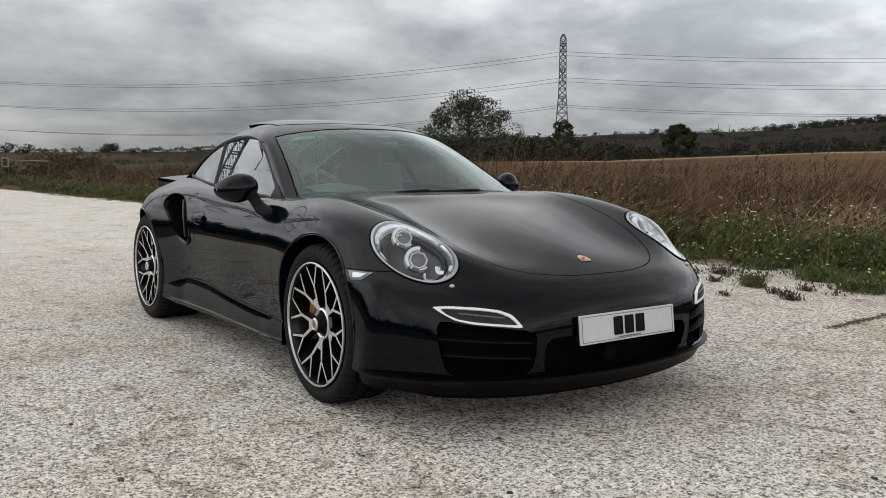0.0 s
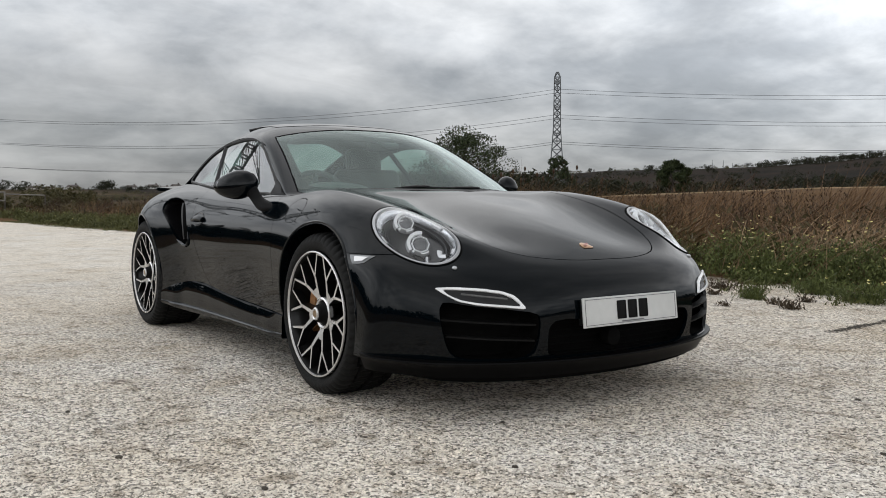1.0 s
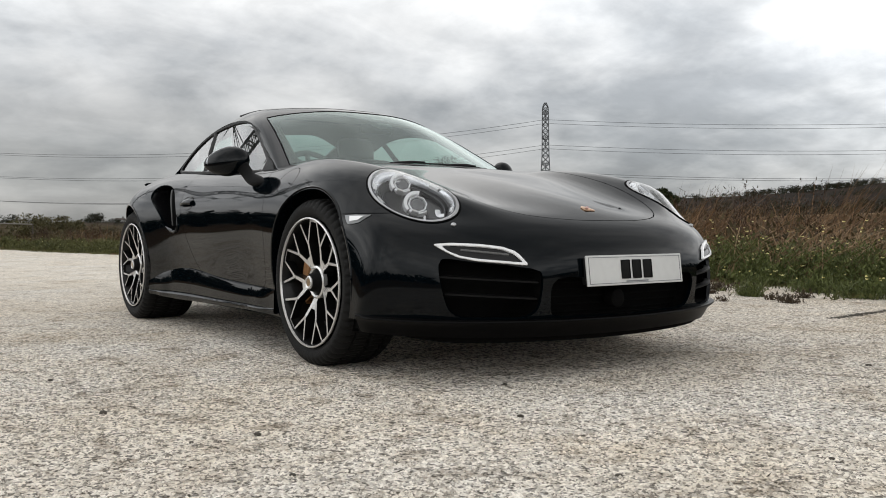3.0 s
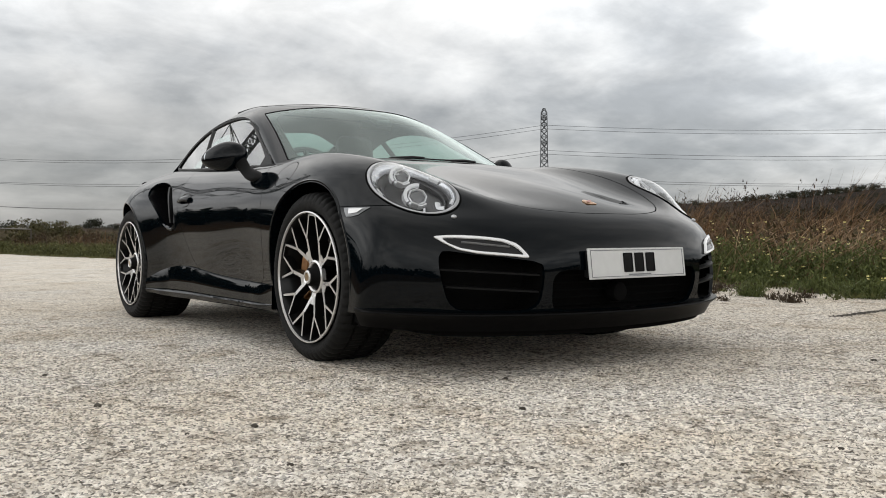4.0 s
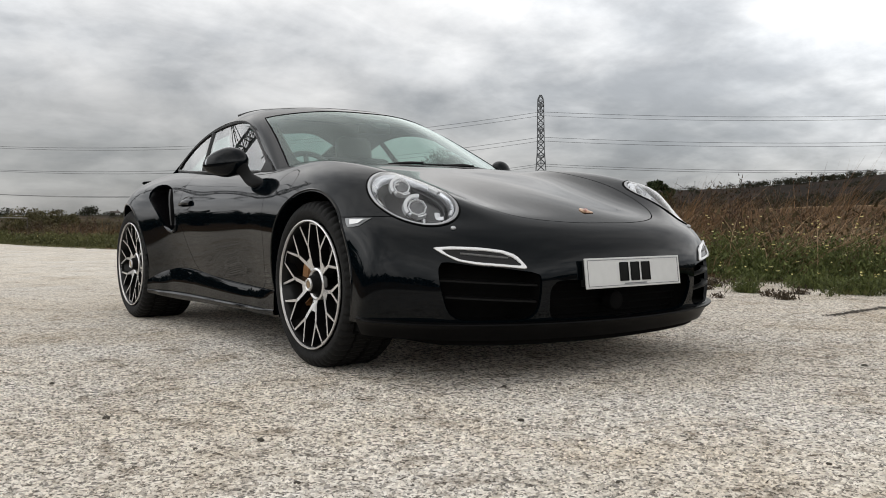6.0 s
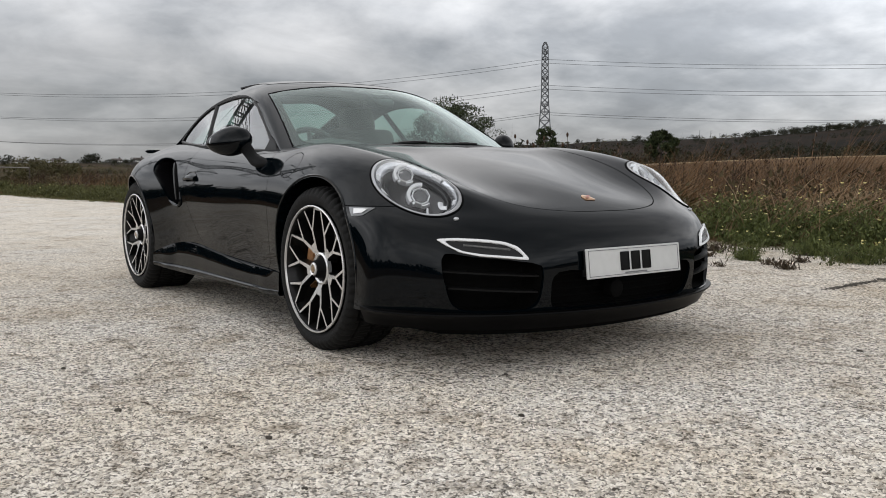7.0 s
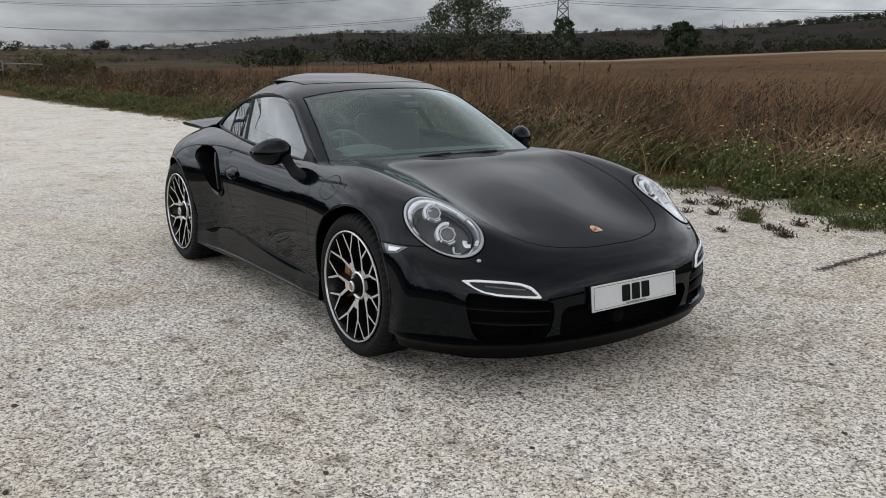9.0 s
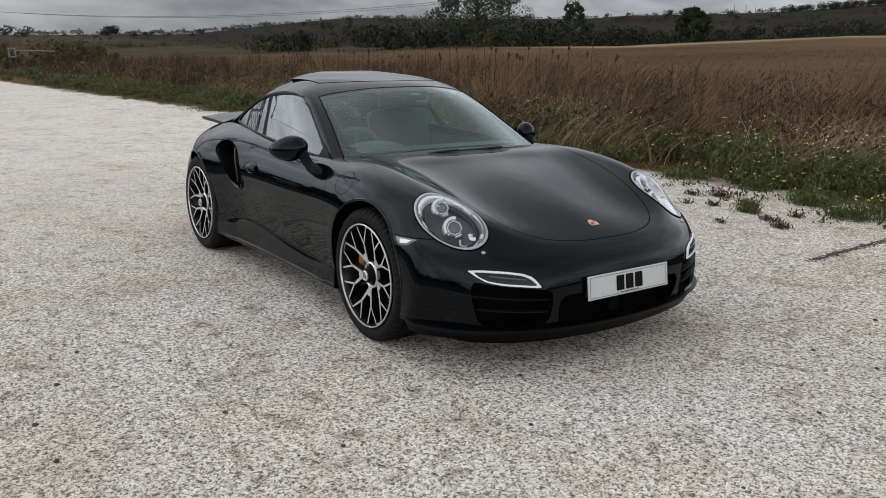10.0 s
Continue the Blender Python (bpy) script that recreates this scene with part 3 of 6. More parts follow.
    ff = nt.nodes.new("ShaderNodeMapRange"); ff.inputs["From Min"].default_value = 112; ff.inputs["From Max"].default_value = 135
    L(far.outputs["Value"], ff.inputs["Value"])
    s_n = tex("ShaderNodeTexNoise", 0.018, Detail=9.0, Roughness=0.72)
    scrub = ramp_(s_n.outputs["Fac"], [(0.4, (0.0060, 0.0048, 0.0030)), (0.52, (0.0140, 0.0092, 0.0056)), (0.68, (0.027, 0.0165, 0.0105))])
    # rough brown grassland below the town
    heath_n = tex("ShaderNodeTexNoise", 0.05, Detail=8.0, Roughness=0.7)
    heath = ramp_(heath_n.outputs["Fac"], [(0.38, (0.026, 0.021, 0.010)), (0.52, (0.052, 0.036, 0.017)), (0.66, (0.080, 0.054, 0.026))])
    scrub_c = mix(scrub.outputs[0], heath.outputs[0], ranged(sp.outputs["Y"], 150.0, 105.0))
    land = mix(earth_c, scrub_c, maths("MULTIPLY", ff.outputs[0], maths("MAXIMUM", outside, ranged(sp.outputs["Y"], 5.0, 0.0))))
    back = nt.nodes.new("ShaderNodeMath"); back.operation = "MAXIMUM"
    fb = nt.nodes.new("ShaderNodeMapRange"); fb.inputs["From Min"].default_value = 60; fb.inputs["From Max"].default_value = 75
    L(far.outputs["Value"], fb.inputs["Value"])
    # bare earth added on the yard's unseen other side, darkening what the doors mirror
    side = nt.nodes.new("ShaderNodeMath"); side.operation = "SUBTRACT"; L(wm.outputs[0], side.inputs[0]); L(sp.outputs["Y"], side.inputs[1])
    es = nt.nodes.new("ShaderNodeMapRange"); es.inputs["From Min"].default_value, es.inputs["From Max"].default_value = -0.6, 0.0
    L(side.outputs[0], es.inputs["Value"])
    rim = nt.nodes.new("ShaderNodeMath"); rim.operation = "MAXIMUM"
    L(ef.outputs[0], rim.inputs[0]); L(es.outputs[0], rim.inputs[1])
    L(rim.outputs[0], back.inputs[0]); L(fb.outputs[0], back.inputs[1])
    col = mix(col, land, back.outputs[0])
    L(col, bsdf.inputs["Base Color"])
    b1 = nt.nodes.new("ShaderNodeBump"); b1.inputs["Strength"].default_value = 1.0; b1.inputs["Distance"].default_value = 0.012
    L(grit.outputs["Fac"], b1.inputs["Height"])
    b2 = nt.nodes.new("ShaderNodeBump"); b2.inputs["Strength"].default_value = 0.5; b2.inputs["Distance"].default_value = 0.05
    med = tex("ShaderNodeTexNoise", 9.0, Detail=6.0, Roughness=0.65)
    L(med.outputs["Fac"], b2.inputs["Height"]); L(b1.outputs[0], b2.inputs["Normal"])
    L(b2.outputs[0], bsdf.inputs["Normal"])


build_ground_material(GRAVEL)
for grit_scale, grit_lo, grit_hi, grit_dark, grit_amount in ((6.5, .375, .465, (.36, .32, .275), .72), (1.3, .35, .50, (.66, .59, .50), .6), (.55, .42, .60, (.97, .90, .79), .5)):
    patched(GRAVEL, grit_scale, grit_lo, grit_hi, grit_dark, grit_amount)


def build_ground():
    radii = [0.0] + [0.5 * 1.065 ** k for k in range(148)]
    radii = [r for r in radii if r < 3800]
    n = 180
    bm = bmesh.new()
    centre = bm.verts.new((0, 0, 0))
    prev = None
    for r in radii[1:]:
        ring = []
        for k in range(n):
            a = 2 * math.pi * k / n
            x, y = r * math.cos(a), r * math.sin(a)
            ring.append(bm.verts.new((x, y, ground_z(x, y))))
        for k in range(n):
            if prev:
                bm.faces.new((prev[k], ring[k], ring[(k + 1) % n], prev[(k + 1) % n]))
            else:
                bm.faces.new((centre, ring[k], ring[(k + 1) % n]))
        prev = ring
    bmesh.ops.recalc_face_normals(bm, faces=bm.faces)
    ob = part("ground", bm, GRAVEL, None, sharp=None)
    tagged(ob, "white crushed-gravel yard running into dry grassland and scrub hills", "ground", kind="structure")
    return ob


build_ground()

# ---- the sports car: x forward, y to its left, z up; front axle at x = 1.225 ----
AXLE_F, AXLE_R = 1.225, -1.225
car = thing("sports_car", "black metallic two-door sports car parked on white gravel", "car")

# lengthwise design lines of the right half, nose to tail (x, half width, z)
LINE_C = [(2.105, 0, .165), (2.150, 0, .300), (2.152, 0, .440), (2.110, 0, .525), (2.02, 0, .583), (1.85, 0, .648), (1.58, 0, .722), (1.28, 0, .792), (1.05, 0, .838), (.88, 0, .868),
          (0, 0, .90), (-.55, 0, .93), (-.90, 0, .95), (-1.225, 0, .955), (-1.60, 0, .935), (-1.98, 0, .835), (-2.22, 0, .68), (-2.24, 0, .45), (-2.16, 0, .24)]
LINE_V = [(2.075, .36, .165), (2.125, .36, .300), (2.124, .36, .440), (2.075, .37, .523), (1.985, .38, .584), (1.80, .42, .650), (1.54, .47, .728), (1.26, .50, .794), (1.03, .51, .838), (.84, .50, .866),
          (0, .48, .90), (-.55, .46, .93), (-.90, .44, .95), (-1.225, .40, .950), (-1.60, .40, .922), (-1.96, .40, .825), (-2.19, .40, .67), (-2.21, .40, .45), (-2.14, .40, .24)]
LINE_F = [(1.985, .635, .155), (2.035, .635, .300), (2.020, .635, .440), (1.965, .632, .530), (1.865, .632, .598), (1.705, .675, .708), (1.49, .700, .790), (1.23, .715, .838), (.95, .725, .858), (.62, .730, .846),
          (0, .722, .858), (-.55, .700, .890), (-.90, .668, .915), (-1.225, .640, .912), (-1.60, .635, .852), (-1.91, .625, .765), (-2.10, .61, .63), (-2.12, .60, .44), (-2.07, .58, .25)]
LINE_S = [(1.860, .775, .160), (1.905, .775, .300), (1.896, .774, .440), (1.848, .773, .535), (1.735, .785, .605), (1.590, .812, .680), (1.42, .832, .736), (1.19, .842, .765), (.90, .838, .765), (.60, .828, .752),
          (0, .818, .760), (-.55, .812, .795), (-.90, .836, .822), (-1.225, .838, .822), (-1.58, .765, .770), (-1.86, .695, .695), (-2.03, .675, .60), (-2.05, .665, .43), (-2.01, .69, .26)]
LINE_W = [(1.760, .858, .165), (1.790, .862, .300), (1.779, .864, .440), (1.722, .868, .530), (1.612, .883, .582), (1.460, .900, .595), (1.29, .908, .615), (1.08, .900, .625), (.84, .882, .620), (.58, .866, .615),
          (0, .858, .62), (-.55, .868, .645), (-.90, .912, .665), (-1.225, .924, .665), (-1.55, .825, .625), (-1.80, .750, .580), (-1.96, .735, .51), (-1.98, .730, .40), (-1.96, .71, .26)]
LINE_L = [(1.690, .898, .168), (1.705, .903, .290), (1.680, .902, .390), (1.610, .903, .420), (1.500, .908, .420), (1.350, .908, .420), (1.19, .900, .420), (1.00, .885, .420), (.80, .866, .415), (.58, .848, .410),
          (0, .842, .405), (-.55, .856, .410), (-.90, .914, .415), (-1.225, .922, .420), (-1.53, .805, .420), (-1.77, .740, .415), (-1.90, .735, .39), (-1.92, .730, .34), (-1.92, .710, .265)]
LINE_B = [(1.640, .905, .170), (1.625, .905, .185), (1.580, .902, .180), (1.520, .898, .175), (1.420, .890, .170), (1.300, .882, .170), (1.15, .872, .170), (.98, .862, .170), (.80, .842, .170), (.58, .828, .170),
          (0, .822, .170), (-.55, .838, .172), (-.90, .892, .178), (-1.225, .895, .190), (-1.50, .775, .210), (-1.74, .720, .225), (-1.85, .715, .24), (-1.88, .712, .25), (-1.90, .705, .262)]
S_body, st_no, ln_no = loft([LINE_C, LINE_V, LINE_F, LINE_S, LINE_W, LINE_L, LINE_B], 8, 8)


def outward(bm, test=lambda f: True):
    """Makes normals of an open shell point away from the car's inside."""
    bm.normal_update()
    mid = Vector((0, 0, 0.5))
    s = sum((f.calc_center_median() - mid).dot(f.normal) for f in bm.faces)
    if s < 0:
        bmesh.ops.reverse_faces(bm, faces=bm.faces)
    bm.normal_update()
    return bm


shell = outward(grid_mesh(S_body))
from mathutils.bvhtree import BVHTree
BODY = BVHTree.FromBMesh(shell)


def onto(p, way, lift=0.0):
    """The place where a ray from p meets the body, raised along its normal."""
    hit, nrm, _, _ = BODY.ray_cast(Vector(p), Vector(way).normalized())
    if hit is None:
        hit, nrm, _, _ = BODY.find_nearest(Vector(p))
    if nrm.dot(Vector(way)) > 0:
        nrm = -nrm
    return hit + nrm * lift


# openings and panels, as outlines in side, plan or front view
SIDE, PLAN, FRONT = (lambda p: np.c_[p[:, 0], p[:, 2]]), (lambda p: np.c_[p[:, 0], np.abs(p[:, 1])]), (lambda p: np.c_[np.abs(p[:, 1]), p[:, 2]])


def where(view, outline, n=72, keep=lambda p: np.zeros(len(p)), round_=True):
    g = poly_f(smooth_line(outline, n, True) if round_ else outline)
    return lambda p: np.maximum(g(view(p)), keep(p))


def circle_f(cx, cz, r, rz=None):
    rz = rz or r
    return lambda p: np.maximum((np.hypot((p[:, 0] - cx) / r, (p[:, 2] - cz) / rz) - 1) * r, 0.60 - np.abs(p[:, 1]))


ARCH_F, ARCH_R = (1.234, .335, .380), (-1.217, .34, .378)
arch_f, arch_r = circle_f(*ARCH_F), circle_f(*ARCH_R)
hood_f = where(PLAN, [(2.03, 0), (2.028, .12), (2.005, .24), (1.960, .345), (1.895, .418), (1.80, .475), (1.55, .552), (1.25, .60), (1.0, .625), (.80, .64), (.70, .60), (.72, .3), (.74, 0),
                               (.72, -.3), (.70, -.60), (.80, -.64), (1.0, -.625), (1.25, -.60), (1.55, -.552), (1.80, -.475), (1.895, -.418), (1.960, -.345), (2.005, -.24), (2.028, -.12)], 200,
               lambda p: .55 - p[:, 2])
door_f = where(SIDE, [(.62, .90), (.66, .82), (.735, .746), (.765, .66), (.770, .50), (.752, .38), (.735, .305), (.64, .290), (.40, .294), (.10, .304), (-.05, .316), (-.13, .336), (-.22, .40), (-.30, .50), (-.355, .585), (-.412, .70), (-.45, .85), (-.45, 1.0), (0, 1.0), (.52, .98)], 160,
               lambda p: .60 - np.abs(p[:, 1]))
intake_f = where(SIDE, [(-.875, .768), (-.880, .812), (-.82, .831), (-.70, .820), (-.60, .788), (-.525, .735), (-.465, .664), (-.440, .60), (-.462, .560), (-.56, .566), (-.635, .607), (-.71, .662), (-.82, .728)], 60, lambda p: .6 - np.abs(p[:, 1]))
side_grille_f = where(FRONT, [(.428, .398), (.47, .409), (.54, .420), (.63, .430), (.70, .442), (.732, .441), (.742, .39), (.731, .31), (.700, .248), (.60, .235), (.46, .236), (.430, .26), (.422, .33)], 60, lambda p: 1.6 - p[:, 0])
mid_grille_f = where(FRONT, [(.375, .362), (.385, .30), (.365, .240), (.25, .226), (0, .222), (-.25, .226), (-.365, .240), (-.385, .30), (-.375, .362), (-.2, .368), (0, .368), (.2, .368)], 90, lambda p: 1.6 - p[:, 0])

# headlamp: an oval seen along its own axis
HL_C = Vector((1.704, -.690, .684))
HL_N = Vector((.60, -.42, .68)).normalized()
HL_U = (Vector((1.53, -.735, .795)) - Vector((1.865, -.628, .595)))
HL_U = (HL_U - HL_N * HL_U.dot(HL_N)).normalized()
HL_V = HL_N.cross(HL_U)
HL_A, HL_B = .210, .127


def lamp_f(p, a=HL_A, b=HL_B):
    q = np.c_[p[:, 0], -np.abs(p[:, 1]), p[:, 2]] - np.array(HL_C)
    u, v, w = q @ np.array(HL_U), q @ np.array(HL_V), q @ np.array(HL_N)
    r = (np.abs(u / a) ** 2.15 + np.abs(v / b) ** 2.15) ** (1 / 2.15)
    return np.maximum((r - 1) * b, np.abs(w) - .3)


def flap_f(p):
    return np.maximum((np.hypot((p[:, 0] - .952) / .088, (p[:, 2] - .765) / .055) - 1) * .055, p[:, 1] + .6)


# cabin opening, then the panels
lo_st, hi_st = 8.99, 13.6
nv = len(ln_no)
shell.faces.ensure_lookup_table()
drop = []
idx = 0
for i in range(len(st_no) - 1):
    for j in range(nv - 1):
        if lo_st <= st_no[i] < hi_st and max(abs(ln_no[j]), abs(ln_no[j + 1])) <= 2.001:
            drop.append(shell.faces[idx])
        idx += 1
bmesh.ops.delete(shell, geom=drop, context="FACES")
carve(shell, arch_f)
carve(shell, arch_r)
hood = carve(shell, hood_f, .0022, keep=True)
doors = carve(shell, door_f, .0015, keep=True)
carve(shell, intake_f)
carve(shell, side_grille_f)
carve(shell, mid_grille_f)
carve(shell, lamp_f, .002)
flap = carve(shell, flap_f, .0013, keep=True)
skirt_f = lambda p: np.maximum(p[:, 2] - .222, 1.40 - p[:, 0])
lip_panel = carve(shell, skirt_f, .0005, keep=True)
bumper_f = lambda p: np.maximum(np.where(p[:, 0] > 1.80, -1.0, p[:, 2] - .606), 1.40 - p[:, 0])
bumper = carve(shell, bumper_f, .0015, keep=True)
near_arch = lambda c: abs(c.y) > .6 and min(abs(math.hypot(c.x - a[0], c.z - a[1]) - a[2]) for a in (ARCH_F, ARCH_R)) < .004
for panel in (shell, bumper, lip_panel):
    hem(panel, .09, lambda c: Vector((0, -math.copysign(1, c.y), 0)), near_arch)
for panel in (shell, hood, doors, bumper):
    hem(panel, .014)
lip_panel.normal_update()
for v in lip_panel.verts:
    v.co -= v.normal * .022
body = part("body", shell, PAINT, car, sharp=50)
part("bonnet", hood, PAINT, car, sharp=50)
part("front_bumper", bumper, PAINT, car, sharp=50)
part("fuel_flap", hem(flap, .008), PAINT, car, sharp=50)
part("front_apron", lip_panel, DARK, car, "satin black lower apron", sharp=50)
left_half = doors.copy()
bmesh.ops.delete(left_half, geom=[f for f in left_half.faces if f.calc_center_median().y < 0], context="FACES")
bmesh.ops.delete(doors, geom=[f for f in doors.faces if f.calc_center_median().y > 0], context="FACES")
door_right = part("door", doors, PAINT, car, sharp=50)
door_left = part("door", left_half, PAINT, car, sharp=50)

# ---- cabin: windscreen, roof, rear window and pillars from one loft ----
G_C = [(.885, 0, .866), (.56, 0, 1.035), (.19, 0, 1.208), (-.25, 0, 1.273), (-.75, 0, 1.246), (-1.2, 0, 1.122), (-1.62, 0, .965), (-1.85, 0, .84)]
G_M = [(.845, .33, .866), (.52, .30, 1.032), (.165, .27, 1.200), (-.25, .25, 1.265), (-.75, .25, 1.246), (-1.2, .25, 1.132), (-1.60, .26, .95), (-1.83, .26, .83)]
G_E = [(.655, .680, .846), (.368, .608, 1.010), (.072, .540, 1.156), (-.25, .475, 1.232), (-.75, .470, 1.172), (-1.2, .475, 1.022), (-1.56, .485, .895), (-1.80, .49, .80)]
G_R = [(.590, .722, .838), (.335, .668, .966), (.055, .604, 1.112), (-.25, .572, 1.172), (-.62, .584, 1.138), (-.93, .612, 1.030), (-1.20, .634, .912), (-1.45, .66, .84)]
S_top, tst, tln = loft([G_C, G_M, G_E, G_R], 10, 8)
top = outward(grid_mesh(S_top))
top.faces.ensure_lookup_table()
ws_faces, rear_faces = [], []
idx = 0
for i in range(len(tst) - 1):
    for j in range(len(tln) - 1):
        a = max(abs(tln[j]), abs(tln[j + 1]))
        if tst[i] < 1.999 and a <= 2.001:
            ws_faces.append(idx)
        if 4.15 <= tst[i] < 5.95 and a <= 1.76:
            rear_faces.append(idx)
        idx += 1


def take(bm, ids):
    """Splits the faces with these numbers off bm into a bmesh of their own."""
    ids = set(ids)
    out = bm.copy()
    out.faces.ensure_lookup_table()
    bmesh.ops.delete(out, geom=[f for k, f in enumerate(out.faces) if k not in ids], context="FACES")
    return out


windscreen = take(top, ws_faces)
rear_window = take(top, rear_faces)
gone = set(ws_faces) | set(rear_faces)
bmesh.ops.delete(top, geom=[f for k, f in enumerate(top.faces) if k in gone], context="FACES")
hem(top, .015)
part("roof", top, PAINT, car, sharp=50)
ws = part("windscreen", windscreen, WINDSCREEN, car, "clear laminated windscreen reflecting the sky")
rw = part("rear_window", rear_window, WINDSCREEN, car)
ws.visible_shadow = rw.visible_shadow = False

# side windows: one smooth curved sheet, with the arch of the window as its upper edge and the waist as its lower one
def glass_y(x, z):
    """Half width of the side glass at a place in side view."""
    h = z - .85
    return 0.7299 -0.5041 * h -0.1213 * h * h -0.0039 * x -0.0677 * x * x -0.1247 * x * h


WIN_TOP = smooth_line([(.560, .838), (.455, .884), (.330, .955), (.180, 1.035), (.055, 1.100), (-.07, 1.147), (-.25, 1.162), (-.44, 1.153), (-.63, 1.127), (-.80, 1.078), (-.95, 1.010), (-1.03, .955), (-1.042, .938)], 60)
WIN_LOW = smooth_line([(.560, .832), (.30, .846), (0, .862), (-.30, .878), (-.60, .896), (-.90, .918), (-1.0, .928), (-1.042, .936)], 60)
for side in (-1, 1):
    rows = []
    for k in np.linspace(0, 1, 12):
        q = WIN_TOP * (1 - k) + WIN_LOW * k
        rows.append(np.c_[q[:, 0], side * glass_y(q[:, 0], q[:, 1]), q[:, 1]])
    pane = grid_mesh(np.array(rows))
    pane.normal_update()
    if sum(f.normal.y for f in pane.faces) * side < 0:
        bmesh.ops.reverse_faces(pane, faces=pane.faces)
    sw = part("side_window", pane, SIDE_GLASS, car, "tinted side window glass")
    sw.visible_shadow = False
    loop = np.vstack([WIN_TOP, WIN_LOW[::-1]])
    loop = np.c_[loop[:, 0], side * (glass_y(loop[:, 0], loop[:, 1]) + .001), loop[:, 1]]
    part("window_seal", tube([tuple(p) for p in loop[::2]], .0105, 6, True), TRIM_BLACK, car)

# ---- wheels ----
def wheel_profile(R, w, rim):
    h = w / 2
    return [(rim + .004, -h + .012), (rim + .012, -h + .002), (rim + .03, -h - .006), (R - .035, -h - .007), (R - .014, -h + .004), (R - .004, -h + .018), (R - .001, -h + .036), (R - .001, -h * .62), (R - .012, -h * .60), (R - .012, -h * .54), (R, -h * .52), (R, -h * .10), (R - .012, -h * .08), (R - .012, h * .08), (R, h * .10),
            (R, h * .52), (R - .012, h * .54), (R - .012, h * .60), (R - .001, h * .62), (R - .001, h - .036), (R - .004, h - .018),
            (R - .014, h - .004), (R - .035, h + .007), (rim + .03, h + .006), (rim + .012, h - .002), (rim + .004, h - .012)]


def spoke_bar(bm, p0, p1, w0, w1, y0, y1, depth):
    """One spoke arm: bright flat face with dark sides, from p0 to p1 in the wheel's plane (x, z); y is outwards-negative."""
    a, b = Vector((p0[0], 0, p0[1])), Vector((p1[0], 0, p1[1]))
    t = (b - a).normalized()
    n = Vector((-t.z, 0, t.x))
    q = []
    for p, w, y in ((a, w0, y0), (b, w1, y1)):
        q.append([p + n * w + Vector((0, y, 0)), p - n * w + Vector((0, y, 0)), p - n * w * 1.25 + Vector((0, y + depth, 0)), p + n * w * 1.25 + Vector((0, y + depth, 0))])
    vs = [[bm.verts.new(c) for c in r] for r in q]
    bright = bm.faces.new((vs[0][0], vs[0][1], vs[1][1], vs[1][0]))
    bright.material_index = 0
    for k in (1, 2, 3):
        f = bm.faces.new((vs[0][k], vs[0][(k + 1) % 4], vs[1][(k + 1) % 4], vs[1][k]))
        f.material_index = 1
    for r in vs:
        bm.faces.new(r).material_index = 1


def polar(r, deg):
    return (r * math.cos(radians(deg)), r * math.sin(radians(deg)))


